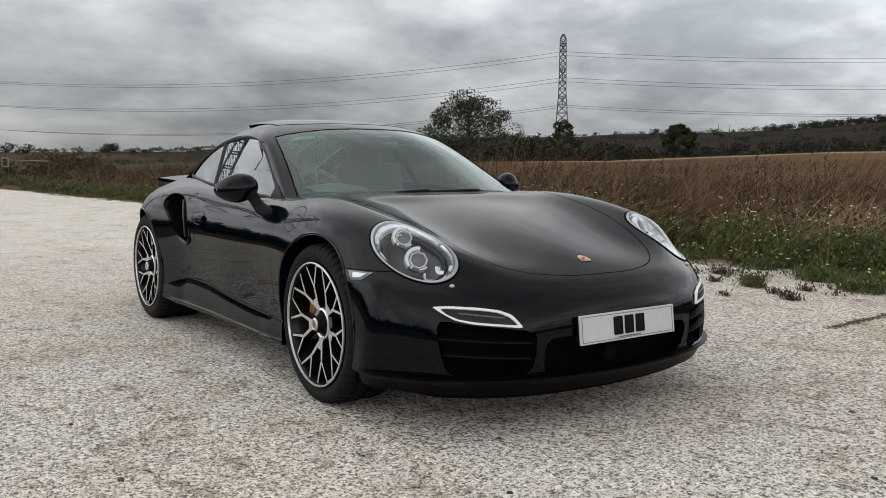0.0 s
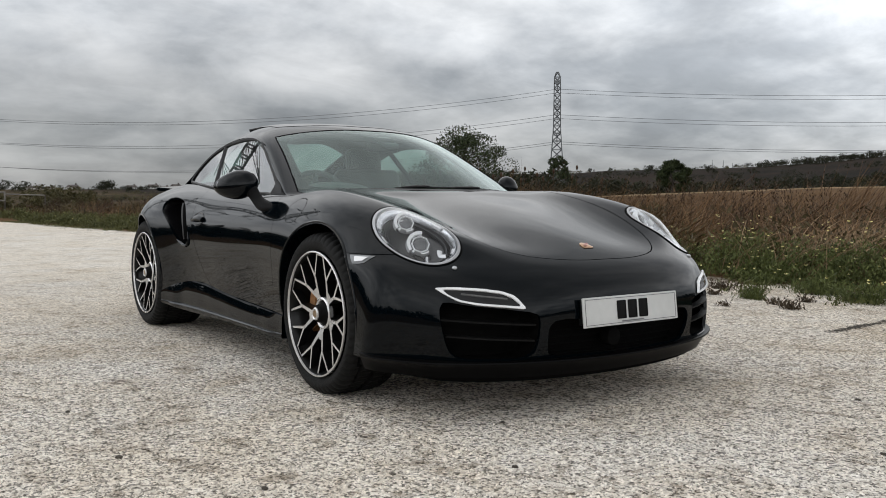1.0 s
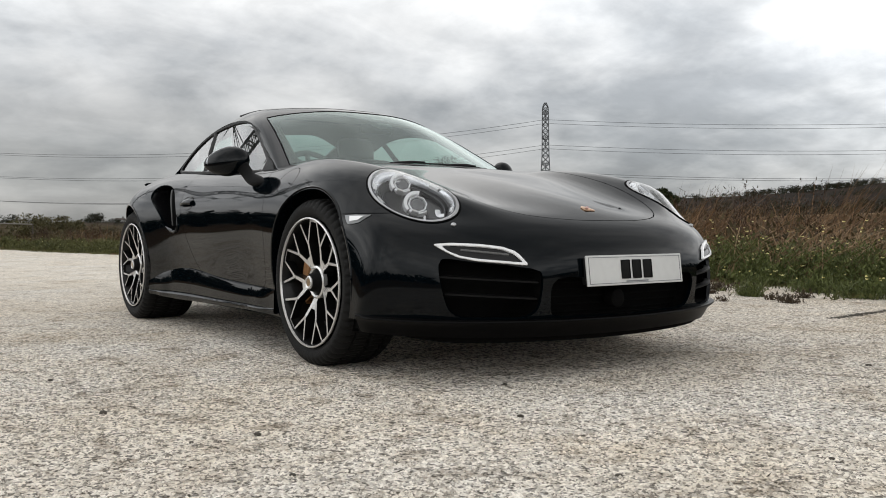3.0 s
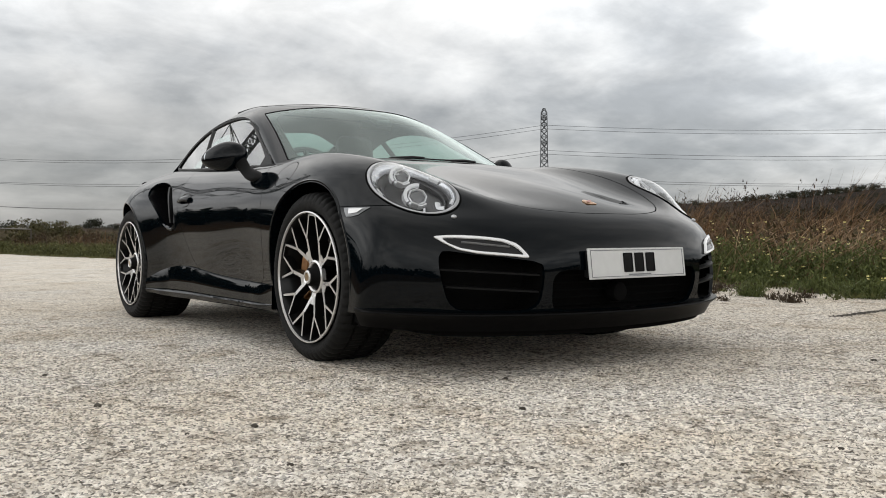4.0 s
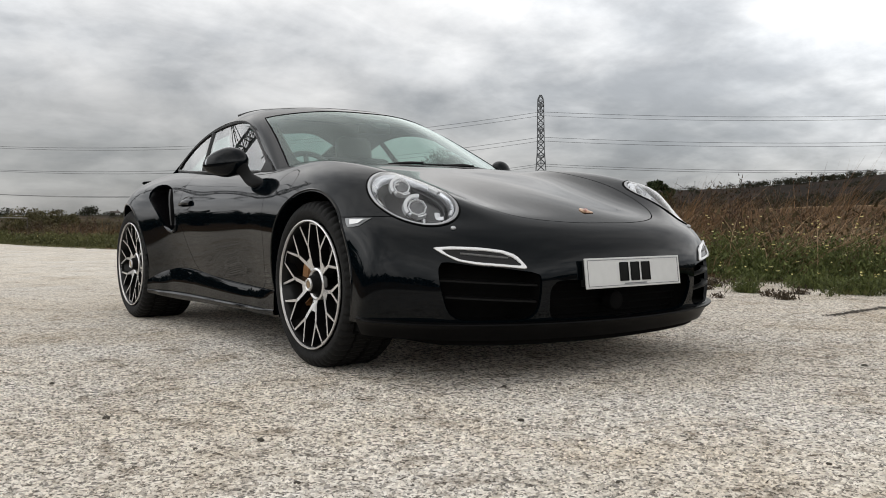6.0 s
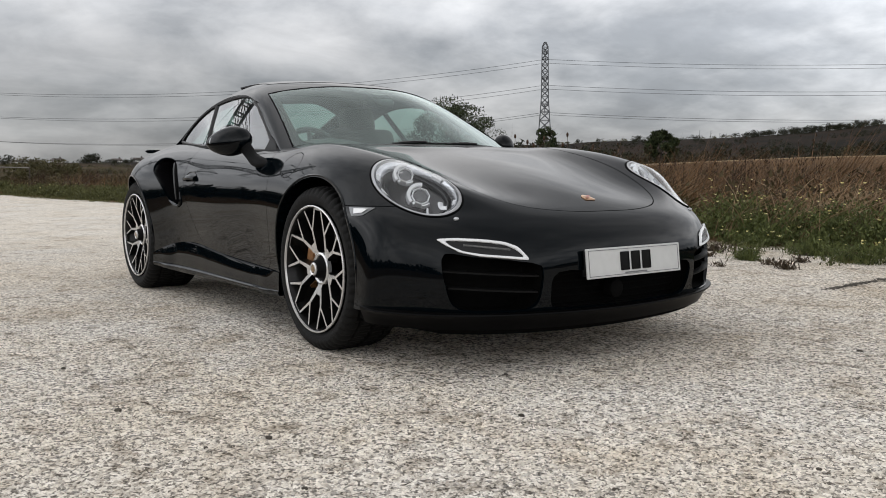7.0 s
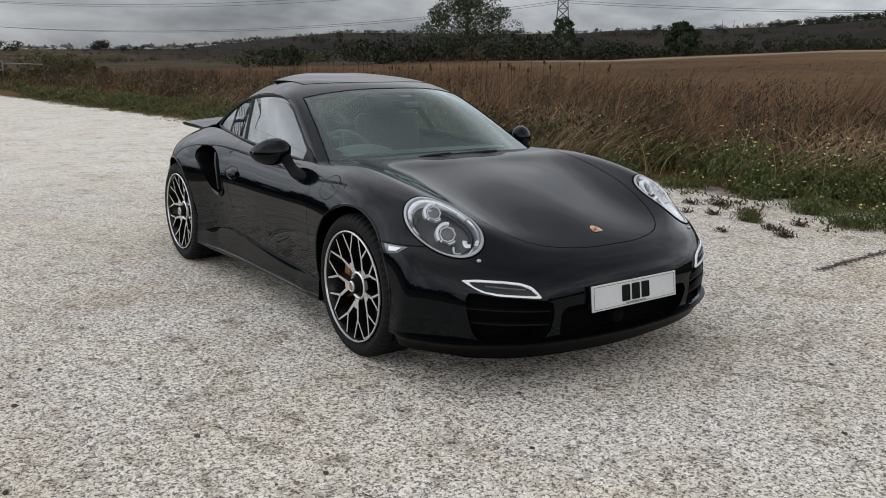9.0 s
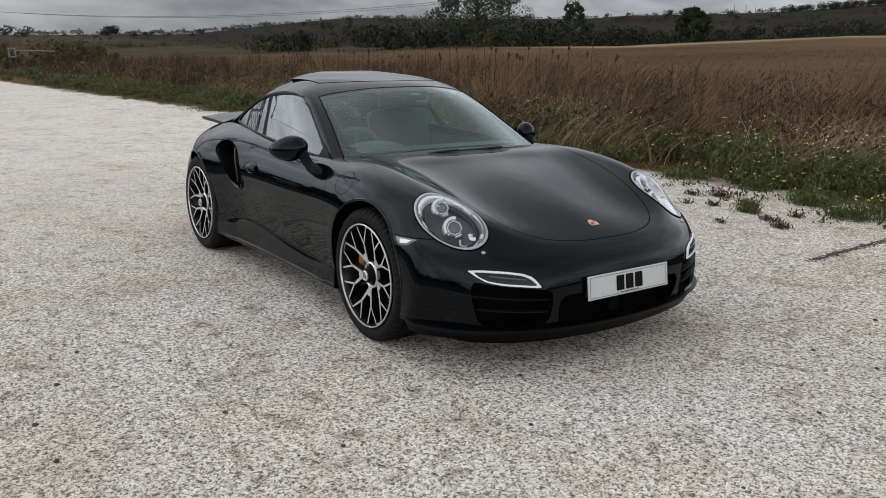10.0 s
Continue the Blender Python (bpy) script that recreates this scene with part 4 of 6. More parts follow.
def make_wheel(R, w, x, y, side, turn):
    """A forged centre-lock wheel, its outer face looking along -y (side -1) or +y."""
    rim = .262
    wh = thing("wheel", "", "")
    for key in ("label", "category"):
        if key in wh:
            del wh[key]
    wh.parent = car
    bm = lathe(wheel_profile(R, w, rim - .004), None, 288)
    for v in bm.verts:                      # cross cuts between the tread blocks
        r = math.hypot(v.co.x, v.co.z)
        slant = math.degrees(math.atan2(v.co.z, v.co.x)) + 60 * abs(v.co.y)
        if r > R - .016 and abs(v.co.y) < w / 2 - .002 and slant % 6.25 < 1.9:
            v.co.x *= 1 - .009 / r
            v.co.z *= 1 - .009 / r
    tyre = part("tyre", bm, RUBBER, wh, "black low-profile tyre with worn tread")
    h = w / 2
    # rim flange and barrel
    bm = lathe([(rim + .001, -h - .001), (rim + .002, -h - .007), (rim - .001, -h - .010), (rim - .005, -h - .009), (rim - .007, -h - .002)], None, 96)
    part("rim_flange", bm, ALLOY, wh, "bright machined rim edge", sharp=60)
    bm = lathe([(rim - .009, -h - .002), (rim - .014, -h + .012), (rim - .03, -h + .06), (rim - .045, -h + .12), (rim - .045, h - .02), (rim + .002, h - .004)], None, 64)
    part("barrel", bm, WHEEL_BLACK, wh)
    # five stems that fork twice into twenty arms
    bm = bmesh.new()
    yr, yh = -h + .004, -h + .034
    for k in range(5):
        a = turn + 72 * k
        spoke_bar(bm, polar(.055, a), polar(.112, a), .0185, .013, yh, yh - .010, .045)
        for s in (-1, 1):
            spoke_bar(bm, polar(.082, a + s * 6), polar(.163, a + s * 17.5), .0088, .0065, yh - .005, yh - .022, .04)
            spoke_bar(bm, polar(.159, a + s * 17), polar(.252, a + s * 30.0), .0054, .0043, yh - .022, yr, .034)
            spoke_bar(bm, polar(.159, a + s * 17), polar(.252, a + s * 8.5), .0054, .0043, yh - .022, yr, .034)
            spoke_bar(bm, polar(.2505, a + s * 30.0), polar(.2505, a + s * 36.1), .005, .005, yr, yr, .03)
    me = finish(bm, False)
    me.materials.append(ALLOY); me.materials.append(WHEEL_BLACK)
    part("spokes", me, None, wh, "milled silver spokes with black flanks")
    bm = lathe([(.052, yh + .02), (.054, yh - .002), (.060, yh - .008), (.067, yh - .004), (.068, yh + .012)], None, 40)
    part("hub_ring", bm, ALLOY, wh, "bright centre-lock hub ring", sharp=35)
    bm = lathe([(.0, yh - .034), (.030, yh - .034), (.036, yh - .028), (.040, yh - .008), (.053, yh + .006)], None, 32)
    part("centre_lock", bm, STALK_BLACK, wh, sharp=35)
    bm = lathe([(.016, yh - .032), (.017, yh - .040), (.023, yh - .042), (.027, yh - .038), (.028, yh - .030)], None, 28)
    part("cap_ring", bm, ALLOY, wh, sharp=35)
    bm = lathe([(.0, yh - .040), (.014, yh - .040), (.017, yh - .034)], None, 24)
    part("hub_cap", bm, CAP_BRONZE, wh, sharp=35)
    bm = lathe([(.08, -h + .10), (.19, -h + .10), (.19, -h + .13), (.08, -h + .13)], None, 64)
    part("brake_disc", bm, DISC, wh)
    cal = bmesh.new()
    n = 12
    P = []
    for j in range(n + 1):
        ang = radians(150 + 60 * j / n)
        P.append([(r * math.cos(ang), yy, r * math.sin(ang)) for r, yy in ((.135, -h + .085), (.145, -h + .066), (.185, -h + .062), (.205, -h + .075), (.21, -h + .15))])
    cal = grid_mesh(np.array(P))
    bmesh.ops.recalc_face_normals(cal, faces=cal.faces)
    part("brake_caliper", cal, CALIPER, wh, "bronze brake caliper behind the spokes", sharp=30)
    wh.matrix_world = pose(x, y, R - .004, 0, 0, 0 if side < 0 else 180)
    return wh


make_wheel(.340, .245, AXLE_F, -.752, -1, 263)
make_wheel(.346, .305, AXLE_R, -.735, -1, 80)
make_wheel(.340, .245, AXLE_F, .752, 1, 20)
make_wheel(.346, .305, AXLE_R, .735, 1, 50)
for cx, cz, r in (ARCH_F, ARCH_R):
    for side in (-1, 1):
        out = .83 if cx > 0 else .78
        bm = lathe([(r + .004, 0), (r + .004, out - .45)], None, 64)
        bmesh.ops.delete(bm, geom=[f for f in bm.faces if f.calc_center_median().z < -.12], context="FACES")
        bm.transform(pose(cx, .45 if side > 0 else -out, cz))
        part("arch_liner", bm, DARK, car)
bm = bmesh.new()
for c_, s_ in (((-.02, 0, .185), (1.62, 1.60, .05)), ((1.26, 0, .185), (.96, 1.16, .05)), ((-1.32, 0, .20), (1.0, 1.06, .06)), ((1.78, 0, .20), (.24, 1.50, .03)), ((-1.86, 0, .24), (.2, 1.3, .04))):
    add_box(bm, c_, s_)
part("underbody", bm, DARK, car, "black underbody panels")

# ---- front lip, skirts, grilles ----
def both(p):
    return [(x, y, z) for x, y, z in p], [(x, -y, z) for x, y, z in p]


def blade(line, out, thick, mat, name, parent, label="", tuck=0.0):
    """A thin edge that runs along a line and stands out from the body sideways."""
    L = np.asarray(line, float)
    t = np.gradient(L, axis=0)
    n = np.c_[t[:, 1], -t[:, 0], 0 * t[:, 0]]
    n /= np.linalg.norm(n, axis=1)[:, None]
    fade = np.minimum(1, np.minimum(np.arange(len(L)), np.arange(len(L))[::-1]) / 4.0)[:, None]
    up3 = np.array((0, 0, 1.0)) * np.maximum(fade, .1)
    P = np.array([L - n * .03 + up3 * (thick / 2 + tuck), L + n * out * .6 * fade + up3 * thick * .42, L + n * out * fade + up3 * thick * .12, L + n * out * fade - up3 * thick * .2,
                  L + n * out * .5 * fade - up3 * thick * .55, L - n * .03 - up3 * thick * .6])
    bm = grid_mesh(P, closed_u=True)
    bmesh.ops.recalc_face_normals(bm, faces=bm.faces)
    return part(name, bm, mat, parent, label, sharp=35)


half_lip = [(1.66, -.905, .238), (1.72, -.893, .235), (1.80, -.845, .232), (1.89, -.775, .229), (1.99, -.66, .226), (2.06, -.53, .224), (2.105, -.36, .221), (2.128, -.18, .219)]
lip_line = smooth_line(half_lip + [(2.135, 0, .218)] + [(x, -y, z) for x, y, z in half_lip[::-1]], 90)
def front_lip(line):
    """The lower spoiler: a rounded upper edge and a face that falls inwards to the ground clearance."""
    L = np.asarray(line, float)
    t = np.gradient(L, axis=0)
    n = np.c_[t[:, 1], -t[:, 0], 0 * t[:, 0]]
    n /= np.linalg.norm(n, axis=1)[:, None]
    f = np.minimum(1, np.minimum(np.arange(len(L)), np.arange(len(L))[::-1]) / 5.0)[:, None]
    flare = 1 + .8 * np.exp(-((np.abs(L[:, 1:2]) - .78) / .13) ** 2)        # the shelf widens round the corners
    up3 = np.array((0, 0, 1.0))
    prof = ((-.03, .006), (.002, .006), (.012, .005), (.019, .002), (.020, -.003), (.015, -.009), (.003, -.020), (-.008, -.042), (-.018, -.060), (-.07, -.062))
    P = np.array([L + n * (a * (.35 + .65 * f) * flare if a > 0 else a) + up3 * b for a, b in prof])
    bm = grid_mesh(P, closed_u=True)
    bm.faces.new([bm.verts.new(tuple(p)) for p in P[:, 0]])
    bm.faces.new([bm.verts.new(tuple(p)) for p in P[::-1, -1]])
    bmesh.ops.remove_doubles(bm, verts=bm.verts, dist=1e-5)
    bmesh.ops.recalc_face_normals(bm, faces=bm.faces)
    ob = part("front_lip", bm, LIP_BLACK, car, "black front lip spoiler with a scuffed edge", sharp=40)
    # a made-up black strip hangs behind the lip and deepens the shade beneath
    drop = np.minimum(1, np.minimum(np.arange(len(L)), np.arange(len(L))[::-1]) / 16.0)[:, None]
    P = np.array([L + n * a + up3 * (b if b > -.05 else -.046 + (b + .046) * drop) for a, b in ((-.040, -.046), (-.046, -.068), (-.052, -.080), (-.060, -.082), (-.070, -.068), (-.074, -.046))])
    bm = grid_mesh(P, closed_u=True)
    bmesh.ops.recalc_face_normals(bm, faces=bm.faces)
    part("shade_strip", bm, SEAL_BLACK, ob, "black strip added behind the lip to darken the space below", sharp=40)
    return ob


front_lip(lip_line)
def sill(s):
    """The sill under a door: a rounded panel that swells out below the shut line, with a thin skirt along its foot."""
    xs = np.linspace(.862, -.838, 46)
    base = np.interp(xs, (-.84, -.55, -.2, 0, .58, .862), (.902, .858, .845, .843, .846, .864))
    crest = cubic((-.84, -.60, -.32, 0, .40, .862), (.262, .325, .345, .322, .298, .288), xs)
    foot = np.interp(xs, (-.84, -.6, .75, .87), (.196, .189, .190, .194))
    ease = np.minimum(1, np.minimum(np.arange(46), np.arange(46)[::-1]) / 5.0)
    prof = ((-.030, 1, .004), (.001, 1, -.003), (.005, .84, 0), (.0085, .66, 0), (.011, .48, 0), (.011, .30, 0), (.009, .17, 0), (.010, .12, 0), (.018, .10, 0), (.022, .05, 0), (.020, -.03, 0), (.008, -.13, 0), (-.05, -.17, 0))
    P = np.array([np.c_[xs, s * (base + o * np.maximum(ease, .25 if o > 0 else 1)), foot + (crest - foot) * f + d] for o, f, d in prof])
    bm = grid_mesh(P)
    bmesh.ops.recalc_face_normals(bm, faces=bm.faces)
    bm.normal_update()
    if sum(f.normal.y for f in bm.faces) * s < 0:
        bmesh.ops.reverse_faces(bm, faces=bm.faces)
    part("side_sill", bm, PAINT, car, "glossy black sill with a thin skirt edge", sharp=35)


for s in (-1, 1):
    sill(s)


def surf(y, z, lift=0.0):
    """A point of the front of the car, found along x."""
    return onto((3.0, y, z), (-1, 0, 0), lift)


def filled(outline, place, rings=4, shrink=0.0):
    """A patch that fills an outline (points in a view plane), laid on the body by place(a, b, ring)."""
    O = np.asarray(outline, float)
    c = O.mean(0)
    bm = bmesh.new()
    rows = []
    for k in range(rings):
        f = 1 - k / rings
        rows.append([bm.verts.new(place(*(c + (p - c) * f), k)) for p in O])
    mid = bm.verts.new(place(*c, rings))
    n = len(O)
    for k in range(rings - 1):
        for i in range(n):
            bm.faces.new((rows[k][i], rows[k][(i + 1) % n], rows[k + 1][(i + 1) % n], rows[k + 1][i]))
    for i in range(n):
        bm.faces.new((rows[-1][i], rows[-1][(i + 1) % n], mid))
    bmesh.ops.recalc_face_normals(bm, faces=bm.faces)
    return bm


SIDE_GR = smooth_line([(.428, .398), (.47, .409), (.54, .420), (.63, .430), (.70, .442), (.732, .441), (.742, .39), (.731, .31), (.700, .248), (.60, .235), (.46, .236), (.430, .26), (.422, .33)], 48, True)
MID_GR = smooth_line([(.375, .362), (.385, .30), (.365, .240), (.25, .226), (0, .222), (-.25, .226), (-.365, .240), (-.385, .30), (-.375, .362), (-.2, .368), (0, .368), (.2, .368)], 64, True)


def duct(outline, s, name, depth):
    O = np.asarray(outline)
    c = O.mean(0)
    bm = bmesh.new()
    rows = []
    for f, d in ((1.03, 0.004), (1.0, .05), (.97, depth), (.6, depth + .01), (.25, depth + .01)):
        rows.append([bm.verts.new(surf(s * q[0], q[1]) + Vector((-d, 0, 0))) for q in (c + (O - c) * f)])
    n = len(O)
    for k in range(len(rows) - 1):
        for i in range(n):
            bm.faces.new((rows[k][i], rows[k][(i + 1) % n], rows[k + 1][(i + 1) % n], rows[k + 1][i]))
    bm.faces.new(rows[-1])
    return part(name, bm, DARK, car, sharp=40)


for s in (-1, 1):
    g = duct(SIDE_GR, s, "side_air_intake", .11)
    for z in (.298, .356):
        ys = np.linspace(.430, .736 if z > .3 else .722, 14)
        zs = z + .022 * (ys - .42) / .3
        P = np.array([[surf(s * y, zz) + Vector((-.012 - d, 0, h)) for y, zz in zip(ys, zs)] for d, h in ((0, -.002), (0, .004), (.03, .009), (.035, .004))])
        bm = grid_mesh(P, closed_u=True)
        bmesh.ops.recalc_face_normals(bm, faces=bm.faces)
        part("grille_slat", bm, SLAT_BLACK, g)
g = duct(MID_GR, 1, "centre_air_intake", .07)
bm = bmesh.new()
for k in range(5):
    z = .245 + .027 * k
    add_tube(bm, [tuple(surf(y, z) + Vector((-.06, 0, 0))) for y in np.linspace(-.36, .36, 24)], .0025, 5)
part("grille_mesh", bm, DARK, g)
bm = lathe([(0, -.012), (.026, -.012), (.034, -.008), (.036, .0), (.036, .03)], pose(2.128, -.06, .288, 0, 0, 90), 32)
part("radar_sensor", bm, DARK, car, "round black sensor cover", sharp=35)

# ---- front lamps ----
def lamp_point(r, ang, lift, s):
    """A point of the headlamp's oval, on the body skin and then moved along the lamp's axis."""
    cu, cv = math.cos(ang), math.sin(ang)
    cu, cv = math.copysign(abs(cu) ** .93, cu), math.copysign(abs(cv) ** .93, cv)
    p = HL_C + HL_U * (HL_A * r * cu) + HL_V * (HL_B * r * cv)
    q = onto(p + HL_N * .25, -HL_N) + HL_N * lift
    return Vector((q.x, q.y * (-s), q.z))


def lamp_ring(profile, s, n=56):
    P = np.array([[lamp_point(r, 2 * math.pi * k / n, d, s) for k in range(n)] for r, d in profile])
    bm = grid_mesh(P, closed_v=True)
    bmesh.ops.recalc_face_normals(bm, faces=bm.faces)
    return bm


def lamp_local(u, v, d, s):
    q = HL_C + HL_U * u + HL_V * v + HL_N * d
    return Vector((q.x, q.y * (-s), q.z))


PROJECTORS = ((.094, -.030, .032), (-.025, .002, .036))
for s in (-1, 1):
    lamp = part("headlamp", lamp_ring([(.985, -.02), (.985, .001), (.965, .004), (.915, .003), (.895, -.004), (.885, -.02)], s), LAMP_RING, car, "oval headlamp with a satin silver surround", sharp=50)
    part("lamp_gasket", lamp_ring([(.972, .001), (.982, .0045), (1.004, .004), (1.016, -.001), (1.016, -.01)], s), DARK, lamp, sharp=60)
    bm = lamp_ring([(.90, -.012), (.86, -.035), (.80, -.055), (.60, -.085), (.30, -.095), (.02, -.095)], s)
    part("lamp_housing", bm, LAMP_BOWL, lamp)
    bm = lamp_ring([(.885, -.010), (.874, -.006), (.84, -.014), (.79, -.026), (.755, -.042)], s)
    part("bright_surround", bm, LAMP_SILVER, lamp, sharp=50)
    bm = lamp_ring([(.885, .003), (.7, .008), (.45, .012), (.2, .014), (.01, .0145)], s)
    part("lens", bm, LENS, lamp, "clear domed lamp cover").visible_shadow = False
    bm = lamp_ring([(.70, -.062), (.685, -.052), (.655, -.056), (.62, -.072)], s)
    part("inner_ridge", bm, LAMP_BOWL, lamp, sharp=50)
    # two projectors, each framed by a bright bracket
    axis = Vector((HL_N.x, HL_N.y * (-s), HL_N.z))
    aim = Vector((1, -.18 * (-s) * -1 if s > 0 else -.18, .10)).normalized()
    for u, v, r in PROJECTORS:
        c = lamp_local(u, v, -.052, s)
        m = Matrix.Translation(c) @ (axis * .75 + aim * .5).normalized().to_track_quat("-Y", "Z").to_matrix().to_4x4()
        bm = lathe([(r * .80, .03), (r * .82, -.012), (r * .90, -.018), (r * 1.02, -.015), (r * 1.05, -.004), (r * 1.0, .02)], m, 8)
        part("projector_bezel", bm, LAMP_BRIGHT, lamp, sharp=20)
        prof = [(r * .80 * math.sin(a), -.006 - .012 * math.cos(a)) for a in np.linspace(.02, math.pi / 2, 8)]
        bm = lathe(prof, m, 32)
        part("projector_glass", bm, LAMP_EYE, lamp, "grey glass projector eye")
        for a0, a1, wide in ((78, 214, 1.56), (268, 312, 1.36)):
            arc = np.radians(np.linspace(a0, a1, 18))
            P = np.array([[m @ Vector((r * f * math.cos(a), dy, r * f * math.sin(a))) for a in arc] for f, dy in ((1.06, -.012), (1.14, -.022), (wide - .08, -.022), (wide, -.002))])
            bm = grid_mesh(P)
            bmesh.ops.recalc_face_normals(bm, faces=bm.faces)
            part("projector_shroud", bm, LAMP_BRIGHT, lamp)
        for k in range(1, 3):
            b = box((r * 1.22 * math.cos(radians(45 + 90 * k)), -.014, r * 1.22 * math.sin(radians(45 + 90 * k))), (.009, .012, .009), pose(0, 0, 0, 0, 45, 0), .002)
            b.transform(m)
            part("daytime_light", b, LAMP_WHITE, lamp)
    # four white pads for the bright patches of the surround
    for deg in (38, 70, 200, 268):
        a0 = radians(deg)
        P = np.array([[lamp_point(f, a0 + da, dd, s) for da in np.linspace(-.13, .13, 9)] for f, dd in ((.862, -.008), (.845, -.004), (.80, -.012), (.775, -.026))])
        bm = grid_mesh(P)
        bmesh.ops.recalc_face_normals(bm, faces=bm.faces)
        part("surround_pad", bm, LAMP_WHITE, lamp)
    # bright wings and ribs inside the housing
    for u, v, du, dv in ((-.118, .030, .045, .03), (-.122, -.028, .035, .02), (.118, -.030, .03, .02)):
        pts = [lamp_local(u + du * a, v + dv * (1 - 4 * a * a) * .5, -.045 + .012 * abs(a), s) for a in np.linspace(-.5, .5, 9)]
        part("reflector_wing", tube([tuple(p) for p in pts], .011, 8, flat=.5), LAMP_BRIGHT, lamp)
    # washer cap and side marker
    w = onto((1.9 + .5, s * .654, .556 + .3), (-.5, 0, -.3))
    bm = bmesh.new()
    bmesh.ops.create_icosphere(bm, subdivisions=2, radius=.011, matrix=Matrix.Translation(w) @ Matrix.Diagonal((1, 1, .8, 1)))
    part("washer_cap", bm, SATIN_SILVER, car)
    mk = [(1.548, .600), (1.60, .601), (1.672, .599), (1.660, .588), (1.640, .573), (1.60, .566), (1.578, .568), (1.562, .584)]
    bm = filled(mk, lambda a, b, k: onto((a, s * 1.5, b), (0, -s, 0), .003 + .002 * min(k, 1)), 3)
    hem(bm, .006)
    m1 = part("side_marker", bm, LAMP_GREY, car, "clear side marker lamp")
    bm = filled([(1.583, .594), (1.652, .593), (1.634, .579), (1.592, .576)], lambda a, b, k: onto((a, s * 1.5, b), (0, -s, 0), .0085), 2)
    part("marker_lens", bm, LAMP_WHITE, m1)
    # daytime running lamp bar
    def dense(corners):
        q = np.array(corners)
        return np.concatenate([q[i] + (q[(i + 1) % len(q)] - q[i]) * np.linspace(0, 1, 3)[:2, None] for i in range(len(q))])
    out = dense([(.744, .4925), (.694, .4960), (.604, .4895), (.544, .480), (.505, .464), (.470, .416), (.545, .424), (.634, .433), (.688, .446), (.722, .471)])
    def eased(q):
        return np.concatenate([[a * .75 + b * .25, a * .25 + b * .75] for a, b in zip(q, np.roll(q, -1, axis=0))])
    inn = dense([(.713, .4835), (.676, .4815), (.604, .4755), (.553, .467), (.522, .452), (.498, .432), (.560, .438), (.634, .4455), (.674, .4535), (.702, .4665)])
    inn = out + (inn - out) * .72
    out, inn = eased(eased(out)), eased(eased(inn))
    bm = filled(out, lambda a, b, k: surf(s * a, b, .003), 4)
    hem(bm, .01)
    d = part("daytime_lamp", bm, GLOSS_BLACK, car, "slim running lamp with a bright frame")
    P = []
    for f, l in ((0, .001), (.0, .007), (.12, .010), (.85, .010), (1.0, .005)):
        P.append([surf(s * q[0], q[1], l) for q in out + (inn - out) * f])
    bm = grid_mesh(np.array(P), closed_v=True)
    bmesh.ops.recalc_face_normals(bm, faces=bm.faces)
    part("lamp_frame", bm, LAMP_WHITE, d, "bright light-guide frame", sharp=40)
    mid_z = lambda y: .448 + .125 * (y - .52)
    part("led_strip", tube([tuple(surf(s * y, mid_z(y) + .004, .005)) for y in np.linspace(.535, .675, 16)], .006, 8, flat=.5), LAMP_GREY, d)

# ---- number plate and badge ----
plate_m = Matrix.Translation((2.170, 0, .394)) @ pose(0, 0, 0, 0, -6.5, 0)
plate = part("number_plate", bmesh.new(), PLATE_WHITE, car, "white plate with three dark marks")
bm = box((0, 0, 0), (.007, .520, .111), None, .003)
bm.transform(plate_m)
bm.to_mesh(plate.data); bm.free()
bm = bmesh.new()
for a, b in (((0, .0475), (.498, .0022)), ((0, -.0475), (.498, .0022)), ((.248, 0), (.0022, .096)), ((-.248, 0), (.0022, .096))):
    add_box(bm, (.0042, a[0], a[1]), (.001, b[0], b[1]))
bm.transform(plate_m)
part("plate_border", bm, LAMP_GREY, plate)
for k in range(3):
    bm = box((.0044, -.060 + .060 * k, .002), (.0016, .046, .070), None, .004)
    bm.transform(plate_m)
    part("dark_bar", bm, PLATE_BLACK, plate)
bm = box((.0044, 0, -.0425), (.0012, .12, .005))
bm.transform(plate_m)
part("small_bar", bm, LAMP_GREY, plate)
part("plate_holder", box((2.150, 0, .394), (.034, .50, .095), pose(0, 0, 0, 0, -6.5, 0), .006), TRIM_BLACK, car)
shield = [(-.025, .022), (0, .025), (.025, .022), (.026, .003), (.019, -.018), (0, -.030), (-.019, -.018), (-.026, .003)]
bm = filled(smooth_line(shield, 32, True), lambda a, b, k: onto((1.916 + b * .9, a, 1.2), (0, 0, -1), .003 + .003 * min(k, 2) / 2), 3)
hem(bm, .004)
bd = part("badge", bm, GOLD, car, "small gold shield badge on the bonnet")
for a, b in ((-.010, .008), (.010, -.008)):
    bm = filled([(a - .007, b + .006), (a + .007, b + .006), (a + .007, b - .006), (a - .007, b - .006)], lambda p, q, k: onto((1.916 + q * .9, p, 1.2), (0, 0, -1), .0075), 2)
    part("badge_field", bm, RED, bd)

# ---- rolled edges of the wheel arches ----
for cx, cz, r in (ARCH_F, ARCH_R):
    for s in (-1, 1):
        pts = []
        for a in np.radians(np.linspace(-8, 188, 44)):
            p = onto((cx + (r + .007) * math.cos(a), s * 1.5, cz + (r + .007) * math.sin(a)), (0, -s, 0), -.001)
            pts.append(tuple(p))
        part("arch_edge", tube(pts, [.0055 * min(1, .2 + min(k, 43 - k) / 4) for k in range(44)], 6), PAINT, car)

